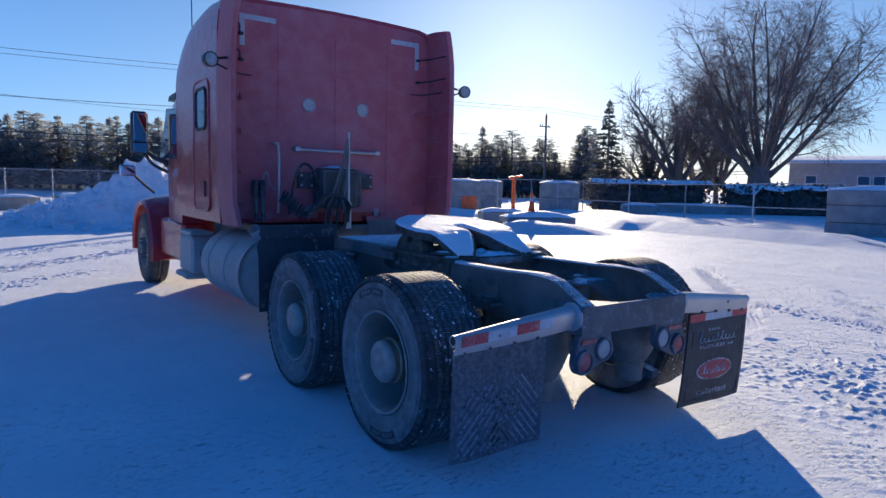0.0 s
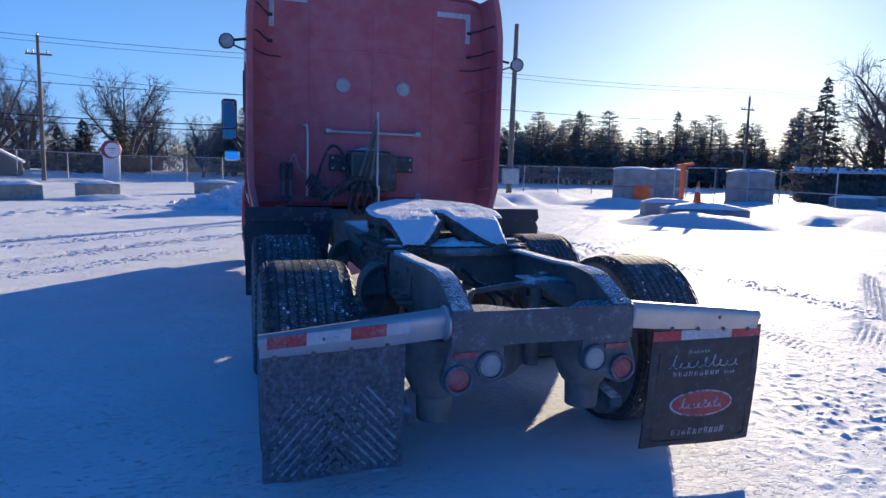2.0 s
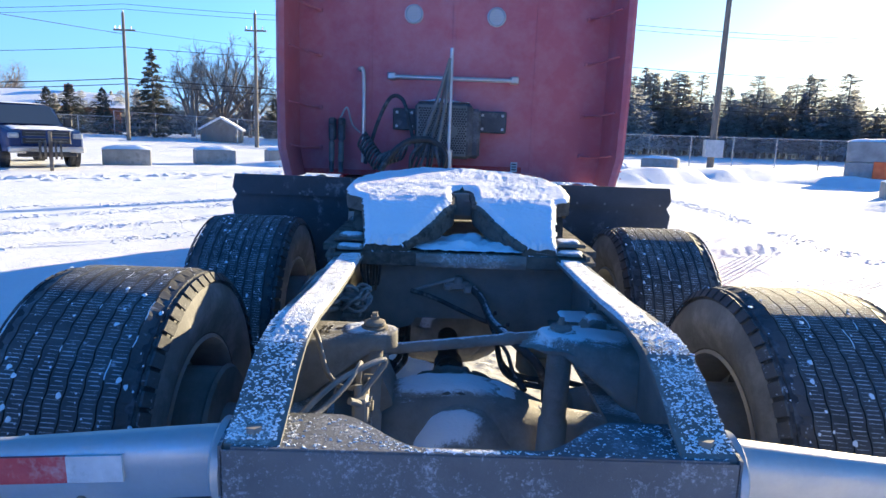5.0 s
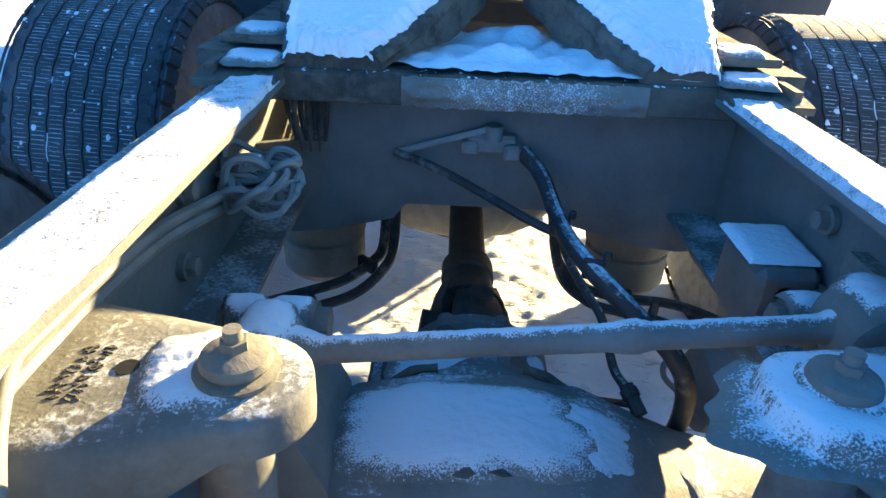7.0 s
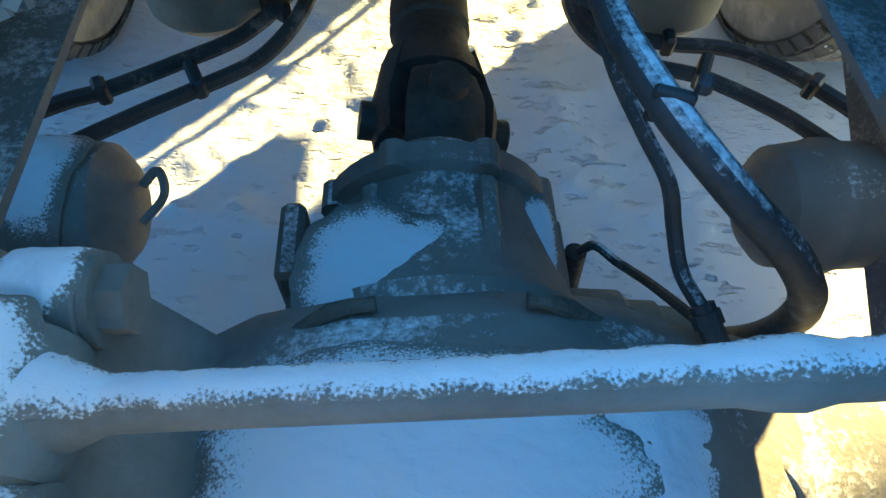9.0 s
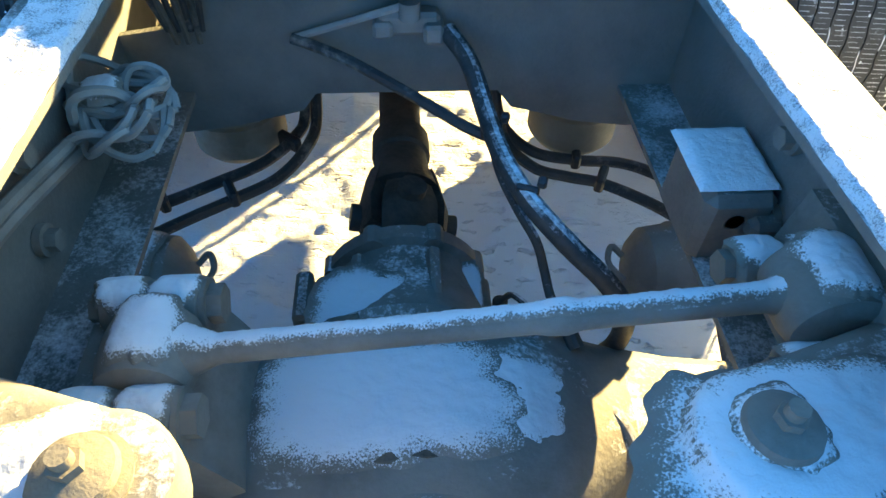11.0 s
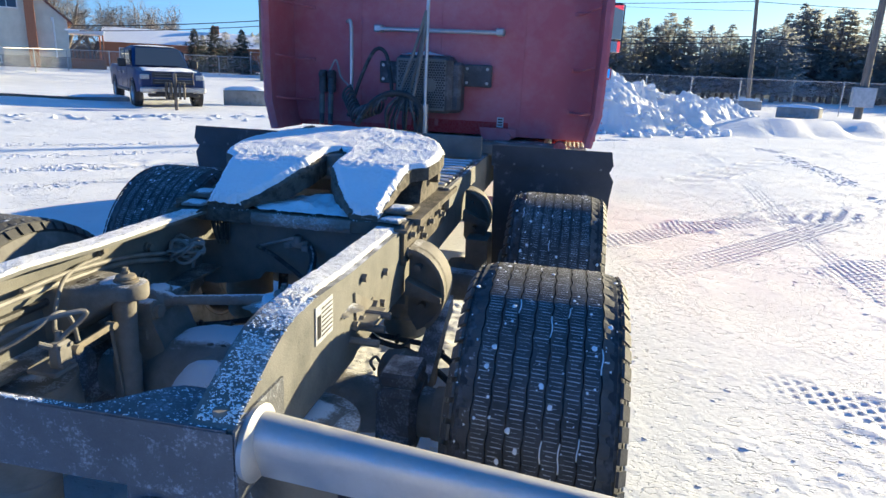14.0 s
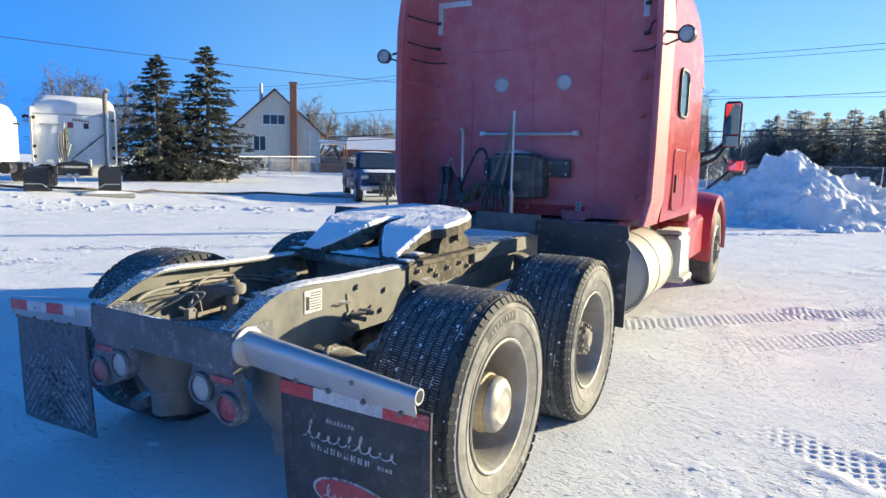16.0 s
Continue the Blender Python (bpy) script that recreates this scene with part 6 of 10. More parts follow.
for k, pts in enumerate(([(-0.68, 1.26, 0.42), (-0.56, 1.321, 0.43), (-0.5, 1.347, 0.43), (-0.405, 1.405, 0.43), (-0.315, 1.452, 0.44), (-0.25, 1.505, 0.465), (-0.225, 1.545, 0.5), (-0.22, 1.57, 0.66)],
                         [(-0.66, 1.17, 0.41), (-0.535, 1.248, 0.42), (-0.444, 1.312, 0.42), (-0.374, 1.358, 0.42), (-0.28, 1.415, 0.43), (-0.218, 1.478, 0.465), (-0.2, 1.54, 0.5), (-0.195, 1.56, 0.66)],
                         [(0.7, 1.2, 0.42), (0.61, 1.31, 0.43), (0.53, 1.395, 0.43), (0.46, 1.435, 0.43), (0.365, 1.448, 0.43), (0.265, 1.475, 0.44), (0.2, 1.54, 0.49), (0.185, 1.58, 0.66)],
                         [(0.66, 1.14, 0.41), (0.56, 1.25, 0.42), (0.5, 1.315, 0.42), (0.412, 1.38, 0.42), (0.34, 1.405, 0.42), (0.265, 1.43, 0.43), (0.205, 1.5, 0.47), (0.17, 1.56, 0.66)])):
    hose("brake_hose", pts, 0.0125, M_hose, "twin black brake hoses")
for x, y, z, yw in ((-0.503, 1.345, 0.432, 25), (-0.374, 1.375, 0.425, 25), (-0.26, 1.498, 0.46, 50), (0.366, 1.447, 0.432, -8), (0.412, 1.39, 0.424, -25), (0.575, 1.35, 0.43, -45)):
    q = Geo()
    q.box((0, 0, 0), (0.02, 0.034 if abs(x) > 0.45 or x == 0.366 else 0.06, 0.036), 0.005, pose(x, y, z, 0, 0, yw))
    part("hose_clamp", q, M_black, truck)
for s in (-1, 1):  # air springs of the front drive axle
    q = Geo()
    q.lathe([(0.0, 0.0), (0.0, 0.085), (0.02, 0.1), (0.095, 0.1), (0.1, 0.093), (0.108, 0.093), (0.113, 0.104), (0.3, 0.108), (0.34, 0.1), (0.34, 0.0)], 36, pose(s * 0.375, 1.56, 0.42, 0, -90, 0))
    part("air_spring", q, M_spring, truck, "dusty tan rubber air spring")
# rope of bundled grey cable on the left rail
rr = random.Random(4)
coil_base = Geo()
coil_base.tube([(-0.43, 1.06, 0.845), (-0.36, 1.06, 0.845)], 0.012, 8)
cable_coil = part("cable_coil", coil_base, M_cable, truck, "tied coil of dusty grey cable")
for k in range(13):
    cx_, cy_, cz_ = -0.365 + rr.uniform(-0.03, 0.03), 1.06 + rr.uniform(-0.035, 0.035), 0.86 + rr.uniform(-0.022, 0.025)
    wide, long_, tilt, turn = rr.uniform(0.03, 0.06), rr.uniform(0.022, 0.05), rr.uniform(-0.35, 0.35), rr.uniform(-0.9, 0.9)
    pts = []
    for j in range(13):
        a_ = 2 * math.pi * j / 12
        u_, v_ = wide * math.cos(a_) * (1 + 0.2 * math.cos(2 * a_ + k)), long_ * math.sin(a_)
        pts.append((cx_ + u_ * math.cos(turn) - v_ * math.sin(turn), cy_ + u_ * math.sin(turn) + v_ * math.cos(turn), cz_ + u_ * tilt + 0.012 * math.sin(2 * a_ + k)))
    loop = Geo()
    loop.tube(bez(pts, 4), 0.0055, 6)
    part("cable_loop", loop, M_cable, cable_coil)
tie_ = Geo()
tie_.tube(bez([(-0.42, 1.04, 0.83), (-0.4, 1.03, 0.9), (-0.36, 1.05, 0.895), (-0.34, 1.07, 0.84), (-0.35, 1.075, 0.79)], 5), 0.007, 6)
part("cable_wrap", tie_, M_cable, cable_coil)
snow_patch(cable_coil, "coil_snow", -0.385, 1.07, 0.022, 0.025, lambda x, y: 0.888, 0.01, 8.2)
hose("cable_tail", [(-0.41, 1.0, 0.86), (-0.42, 0.8, 0.9), (-0.415, 0.55, 0.925), (-0.4, 0.35, 0.93)], 0.008, M_line)
hose("cable_tail", [(-0.42, 1.02, 0.83), (-0.425, 0.8, 0.88), (-0.425, 0.5, 0.9), (-0.41, 0.2, 0.9), (-0.38, 0.05, 0.83)], 0.01, M_line)
hose("ribbed_conduit", [(-0.425, 0.55, 0.86), (-0.425, 0.35, 0.86), (-0.41, 0.15, 0.86), (-0.4, 0.06, 0.8)], 0.013, M_hose)
for k in range(7):
    hose("wire_loom", [(-0.36 + 0.01 * k, 1.262, 0.97), (-0.365 + 0.012 * k, 1.25, 0.93 - 0.01 * (k % 3)), (-0.35 + 0.008 * k, 1.255, 0.86 - 0.02 * (k % 2))], 0.005, M_mud if k % 2 else M_hose, n=4, seg=6)
# bolts and brackets on the rails
for s in (-1, 1):
    for yy, zz in ((0.93, 0.9), (0.62, 0.83), (0.7, 0.95), (0.9, 0.8)):
        b = Geo()
        b.cyl((s * 0.425, yy, zz), (s * 0.434, yy, zz), 0.02, 14)
        b.cyl((s * 0.412, yy, zz), (s * 0.425, yy, zz), 0.014, 6)
        b.cyl((s * 0.446, yy, zz), (s * 0.462, yy, zz), 0.014, 6)
        part("rail_bolt", b, M_iron, truck)
    # shock absorber tower and shock
    bolt_x, bolt_y = (0.246, 0.566) if s < 0 else (0.255, 0.574)
    def tower_at(x, bolt_x=bolt_x, bolt_y=bolt_y):
        """Middle, half width, underside and top of the casting at a distance x from the truck's middle."""
        t = min(1, max(0, (0.434 - x) / (0.434 - bolt_x)))
        hw = 0.13 - 0.068 * t if x > bolt_x else math.sqrt(max(1e-6, 0.062 ** 2 - (bolt_x - x) ** 2))
        return 0.575 + (bolt_y - 0.575) * t, hw, 0.7 + 0.158 * t ** 0.8, 0.895 + 0.011 * t
    g = Geo()
    rings = []
    for x in [0.434 - (0.434 - bolt_x) * k / 10 for k in range(11)] + [bolt_x - 0.0619 * math.sin(radians(a)) for a in range(12, 91, 13)]:
        cy_, hw, lo, top = tower_at(x)
        ring = []
        for k in range(28):
            c, s_ = math.cos(2 * math.pi * k / 28), math.sin(2 * math.pi * k / 28)
            ring.append((s * x, cy_ + hw * math.copysign(abs(c) ** 0.36, c), (lo + top) / 2 + (top - lo) / 2 * math.copysign(abs(s_) ** 0.36, s_)))
        rings.append(ring)
    g.loft(rings if s > 0 else [r[::-1] for r in rings])
    tower = part("shock_tower", g, M_iron_snow, truck, "dusty cast shock absorber bracket", 40)
    q = Geo()
    q.lathe([(0.0, 0.034), (0.007, 0.036), (0.009, 0.027), (0.014, 0.03), (0.021, 0.028), (0.026, 0.014), (0.028, 0.0)], 24, pose(s * bolt_x, bolt_y, 0.905, 0, -90, 0))
    q.cyl((s * bolt_x, bolt_y, 0.928), (s * bolt_x, bolt_y, 0.94), 0.012, 6)
    q.cyl((s * bolt_x, bolt_y, 0.938), (s * bolt_x, bolt_y, 0.95), 0.008, 12)
    part("bush_washer", q, M_tan if s < 0 else M_iron, tower)
    def tower_top(x, y, tower_at=tower_at):
        cy_, hw, lo, top = tower_at(abs(x))
        c = min(1.0, abs(y - cy_) / hw) ** (1 / 0.36)
        return (lo + top) / 2 + (top - lo) / 2 * max(0.0, 1 - c * c) ** 0.18
    # No real hole here: a flat black disc paints its dark depth.
    q = Geo()
    q.cyl((s * 0.341, 0.572, 0.88), (s * 0.341, 0.572, tower_top(0.341, 0.572) + 0.0006), 0.01, 14)
    part("hole_shade_disc", q, M_black, tower)
    q = Geo()
    rm = random.Random(8)
    for k in range(2):  # worn raised casting marks
        for j in range(9):
            x_, y_ = 0.368 + 0.016 * k + rm.uniform(-0.002, 0.002), 0.535 + 0.008 * j
            for i in range(3):
                crumb(q, s * (x_ + rm.uniform(-0.005, 0.005)), y_ + rm.uniform(-0.003, 0.003), tower_top(x_, y_) - 0.0006, 0.0028, rm)
    part("casting_mark", q, M_mud, tower, "worn raised casting marks")
    if s < 0:
        snow_patch(tower, "bracket_snow", -0.282, 0.572, 0.04, 0.052, tower_top, 0.008, 1.7, turn=12)
    else:
        snow_patch(tower, "bracket_snow", 0.318, 0.575, 0.125, 0.062, tower_top, 0.012, 4.4, "smooth snow over the bracket")
        snow_patch(tower, "bracket_snow", 0.25, 0.575, 0.06, 0.06, tower_top, 0.01, 7.4)
        snow_patch(tower, "washer_snow", 0.255, 0.578, 0.032, 0.032, lambda x, y: 0.912 + 0.45 * max(0.0, 0.034 - math.hypot(x - 0.255, y - 0.578)), 0.008, 2.1)
    q = Geo()
    q.lathe([(0, 0.034), (0.2, 0.034), (0.21, 0.04), (0.45, 0.04)][::-1], 24, Matrix.Translation((s * 0.255, 0.562, 0.872)) @ pose(0, 0, 0, 6, 92, 0))
    part("shock_absorber", q, M_iron, truck, "dusty shock absorber")
    # air spring under the rail
    g = Geo()
    g.lathe([(0.0, 0.0), (0.0, 0.11), (0.06, 0.14), (0.13, 0.165), (0.2, 0.165), (0.25, 0.155), (0.26, 0.16), (0.28, 0.16), (0.285, 0.0)], 36, pose(s * 0.41, 0.29, 0.42, 0, -90, 0))
    bag = part("air_spring", g, M_iron_snow, truck, "dusty rubber air spring")
    q = Geo()
    q.lathe([(0.0, 0.0), (0.0, 0.085), (0.12, 0.09), (0.14, 0.11)], 28, pose(s * 0.41, 0.29, 0.28, 0, -90, 0))
    part("spring_piston", q, M_iron, bag)
    snow_patch(bag, "spring_snow", s * 0.4, 0.33, 0.09, 0.06, lambda x, y: 0.706, 0.012, 3.0 + s)
    # trailing arm, hanger, brake chamber
    g = Geo()
    rings = []
    for y, z, h, w in ((0.2, 0.3, 0.05, 0.07), (0.45, 0.33, 0.08, 0.075), (0.65, 0.4, 0.1, 0.08), (0.85, 0.4, 0.1, 0.08), (1.1, 0.5, 0.09, 0.07), (1.35, 0.6, 0.08, 0.06), (1.45, 0.62, 0.07, 0.06)):
        xc = s * 0.57
        rings.append([(xc - w / 2, y, z - h / 2), (xc + w / 2, y, z - h / 2), (xc + w / 2, y, z + h / 2), (xc - w / 2, y, z + h / 2)])
    g.loft([r[::-1] for r in rings])
    g.box((s * 0.56, 0.78, 0.5), (0.13, 0.2, 0.2), 0.02)
    g.box((s * 0.56, 0.78, 0.62), (0.12, 0.16, 0.05), 0.01)
    part("trailing_arm", g, M_arm, truck, "cast suspension arm on the axle")
    for base in (1.12, 2.43):
        g = Geo()
        arc = [(0.15 * math.cos(radians(a)), 0.17 * math.sin(radians(a))) for a in range(88, -66, -11)]
        edge = [(s * (0.46 + a), 0.745 + b) for a, b in arc]
        inner = [(s * (0.46 + a * 0.92), 0.745 + b * 0.91) for a, b in arc]
        g.prism([(s * 0.462, 0.91)] + edge[1:] + [(s * 0.5, 0.58), (s * 0.462, 0.64)], "y", base + 0.1, base + 0.118)
        hgr = part("spring_hanger", g, M_iron, truck, "arched cast suspension hanger")
        q = Geo()
        rings = [[(e_[0], base + 0.06, e_[1]), (e_[0], base + 0.22, e_[1]), (i_[0], base + 0.22, i_[1]), (i_[0], base + 0.06, i_[1])] for e_, i_ in zip(edge, inner)]
        q.loft(rings if s > 0 else [r[::-1] for r in rings])
        part("hanger_flange", q, M_iron_snow, hgr)
        # Added block under the hanger that keeps low sun off the ground.
        if base > 2 and s > 0:
            q = Geo()
            q.prism([(s * 0.5, 0.66), (s * 0.62, 0.66), (s * 0.63, 0.42), (s * 0.6, 0.34), (s * 0.53, 0.34), (s * 0.505, 0.42)], "y", base - 0.06, base + 0.17)
            part("sun_stop_leg", q, M_iron, hgr)
        q = Geo()
        q.prism([(s * 0.462, 0.8), (s * 0.6, 0.74), (s * 0.6, 0.72), (s * 0.462, 0.74)], "y", base + 0.04, base + 0.1)
        part("hanger_rib", q, M_iron, hgr)
        for bx_, bz_ in ((0.49, 0.9), (0.5, 0.84), (0.49, 0.77), (0.52, 0.69)):
            q = Geo()
            q.cyl((s * bx_, base + 0.1, bz_), (s * bx_, base + 0.065, bz_), 0.014, 6)
            part("bolt", q, M_iron, hgr)
    for yy in (1.11, 2.42):
        xc, zc = (0.385, 0.45) if s > 0 else (-0.385, 0.465)
        g = Geo()
        g.lathe([(0.0, 0.0), (0.0, 0.03), (0.012, 0.06), (0.03, 0.08), (0.075, 0.086), (0.085, 0.09), (0.1, 0.09), (0.11, 0.086), (0.16, 0.084), (0.2, 0.05), (0.22, 0.03), (0.22, 0.0)][::-1], 30,
                pose(xc, yy, zc, 0, 0, 0 if s > 0 else 180))
        can = part("brake_chamber", g, M_iron_snow, truck, "dusty round brake chamber")
        q = Geo()
        q.tube(bez([(xc - s * 0.004, yy + 0.02, zc + 0.02), (xc - s * 0.025, yy + 0.03, zc + 0.035), (xc - s * 0.035, yy, zc + 0.025), (xc - s * 0.01, yy - 0.03, zc + 0.01)], 5), 0.006, 6)
        part("release_clip", q, M_iron, can)
        if s < 0:
            snow_patch(can, "chamber_snow", xc - 0.1, yy - 0.005, 0.05, 0.062, lambda x, y, yy=yy, zc=zc: zc + math.sqrt(max(0.0004, 0.091 ** 2 - (y - yy) ** 2)) - 0.001, 0.006, 4.2 + yy)
    # small bracket and studs on the outer web
    g = Geo()
    g.prism([(0.62, 0.93), (0.8, 0.84), (0.64, 0.8)], "x", s * 0.447, s * 0.452)
    g.box((s * 0.475, 0.7, 0.83), (0.06, 0.14, 0.012), 0.003)
    for k in range(3):
        g.cyl((s * 0.445, 0.6 + 0.06 * k, 0.79 + 0.02 * k), (s * 0.53, 0.6 + 0.06 * k, 0.79 + 0.02 * k), 0.012, 8)
    part("web_bracket", g, M_iron, truck)
g = Geo()
g.box((0.4475, 0.39, 0.935), (0.003, 0.115, 0.1), 0.001)
plate = part("spec_sticker", g, M_retro_white, truck, "pale rectangular frame sticker")
for k in range(7):
    q = Geo()
    q.box((0.4497, 0.405, 0.972 - 0.012 * k), (0.0015, 0.07, 0.004), 0.0005)
    part("text_bar", q, M_black, plate)
q = Geo()
q.box((0.4497, 0.352, 0.93), (0.0015, 0.022, 0.06), 0.0005)
part("text_bar", q, M_black, plate)
# transverse torque rod with bushed ends
ROD_A, ROD_B = Vector((-0.262, 0.753, 0.778)), Vector((0.382, 0.737, 0.863))
g = Geo()
n_ = 40
rod_r = [0.0155 + 0.006 * max(0, 1 - abs(k / n_ - 0.615) / 0.03) + 0.02 * max(0, 1 - min(k, n_ - k) / 3.0) for k in range(n_ + 1)]
g.tube([ROD_A.lerp(ROD_B, k / n_) for k in range(n_ + 1)], rod_r, 16)
rod = part("torque_rod", g, M_iron_snow, truck, "steel torque rod with snow along its top")
sg = Geo()
def rod_snow(u, v):
    ragged = noise.noise((u * 24, 1.0, 0.0)) + 0.6 * noise.noise((u * 70, 4.0, 0.0))
    a = radians(-34 + 10 * ragged + (110 - 10 * ragged) * v)
    p = ROD_A.lerp(ROD_B, u)
    r = float(np.interp(u * n_, range(n_ + 1), rod_r)) + 0.0022 * math.cos(a - 0.1) + 0.0012 * noise.noise((u * 30, v * 2, 1.0)) + 0.001 * noise.noise((u * 120, v * 6, 1.0)) - 0.002 * max(0, 2 * abs(v - 0.5) - 0.8) * 5
    return (p.x, p.y + r * math.sin(a), p.z + r * math.cos(a))
sg.grid(rod_snow, 240, 14)
edge_ = [min(0.36, 0.05 + 0.8 * min(j / 14, 1 - j / 14)) for i in range(241) for j in range(15)]
part("rod_snow", sg.mesh("rod_snow", M_patch, 80, edge_), None, rod)
for p, ear_x, seed in ((ROD_A, -0.285, 3.3), (ROD_B, 0.39, 6.1)):
    sd = -1 if p.x < 0 else 1
    q = Geo()
    q.lathe([(-0.045, 0.0), (-0.045, 0.036), (-0.04, 0.045), (-0.015, 0.05), (0.015, 0.05), (0.04, 0.045), (0.045, 0.036), (0.045, 0.0)][::-1], 28, pose(ear_x, p.y, p.z - 0.006, 0, 0, 90))
    part("rod_eye", q, M_iron_snow, rod, "bushed rod end")
    snow_patch(rod, "eye_snow", ear_x + 0.004, p.y + 0.008, 0.032, 0.036, lambda x, y, c=ear_x, h=p.z: h - 0.006 + math.sqrt(max(0.0004, 0.05 ** 2 - (x - c) ** 2)) - 0.002, 0.01, seed)
    g = Geo()
    if sd < 0:
        g.prism([(-0.36, 0.765), (-0.245, 0.765), (-0.2, 0.66), (-0.19, 0.58), (-0.3, 0.55), (-0.37, 0.6)], "y", 0.655, 0.845)
        g.box((-0.29, 0.75, 0.7), (0.1, 0.2, 0.07), 0.02)
    else:
        g.prism([(0.434, 0.9), (0.412, 0.9), (0.4, 0.82), (0.385, 0.79), (0.385, 0.77), (0.434, 0.75)], "y", 0.655, 0.845)
    rod_br = part("rod_bracket", g, M_iron_snow, truck, "bolted cast bracket on the axle" if sd < 0 else "bolted cast bracket on the rail")
    zc = p.z - 0.008 if sd < 0 else 0.822
    for yy in (p.y - 0.068, p.y + 0.07):
        q = Geo()
        x0 = -0.35 if sd < 0 else 0.335
        q.lathe([(0.0, 0.0), (0.0, 0.024), (0.005, 0.031), (0.045, 0.033), (0.05, 0.029), (0.058, 0.029), (0.063, 0.033), (0.105, 0.031), (0.11, 0.026), (0.11, 0.0)][::-1], 24, pose(x0, yy, zc, 0, 0, 0))
        part("bracket_ear", q, M_iron_snow, rod_br)
        for xa, xb, rr_ in ((x0 + 0.108, x0 + 0.114, 0.03), (x0 + 0.112, x0 + 0.13, 0.023), (x0 - 0.012, x0 + 0.002, 0.02)):
            q = Geo()
            q.cyl((xa, yy, zc), (xb, yy, zc), rr_, 6 if rr_ < 0.03 else 20)
            part("bracket_bolt", q, M_iron, rod_br)
        for dx in (0.024, 0.082):
            snow_patch(rod_br, "ear_snow", x0 + dx, yy + 0.004, 0.024, 0.024, lambda x, y, yy=yy, zc=zc: zc + math.sqrt(max(0.0001, 0.033 ** 2 - (y - yy) ** 2)) - 0.002, 0.007, yy * 9 + dx * 40)
q = Geo()
q.box((0.385, 0.955, 0.785), (0.09, 0.13, 0.11), 0.012)
q.box((0.415, 0.9, 0.8), (0.04, 0.06, 0.03), 0.008)
q.cyl((0.38, 0.89, 0.805), (0.38, 0.9, 0.805), 0.012, 8)
bx = part("valve_box", q, M_frame, truck, "small steel box on the rail with a flat snow top")
q = Geo()
q.grid(lambda u, v: (0.33 + 0.1 * u, 0.905 + 0.118 * v, 0.841 + 0.011 * min(1, 9 * min(u, 1 - u, v, 1 - v) + 0.02) ** 0.5 + 0.0015 * noise.noise((u * 9, v * 9, 3.0))), 24, 24)
part("box_snow", q, M_snow, bx)

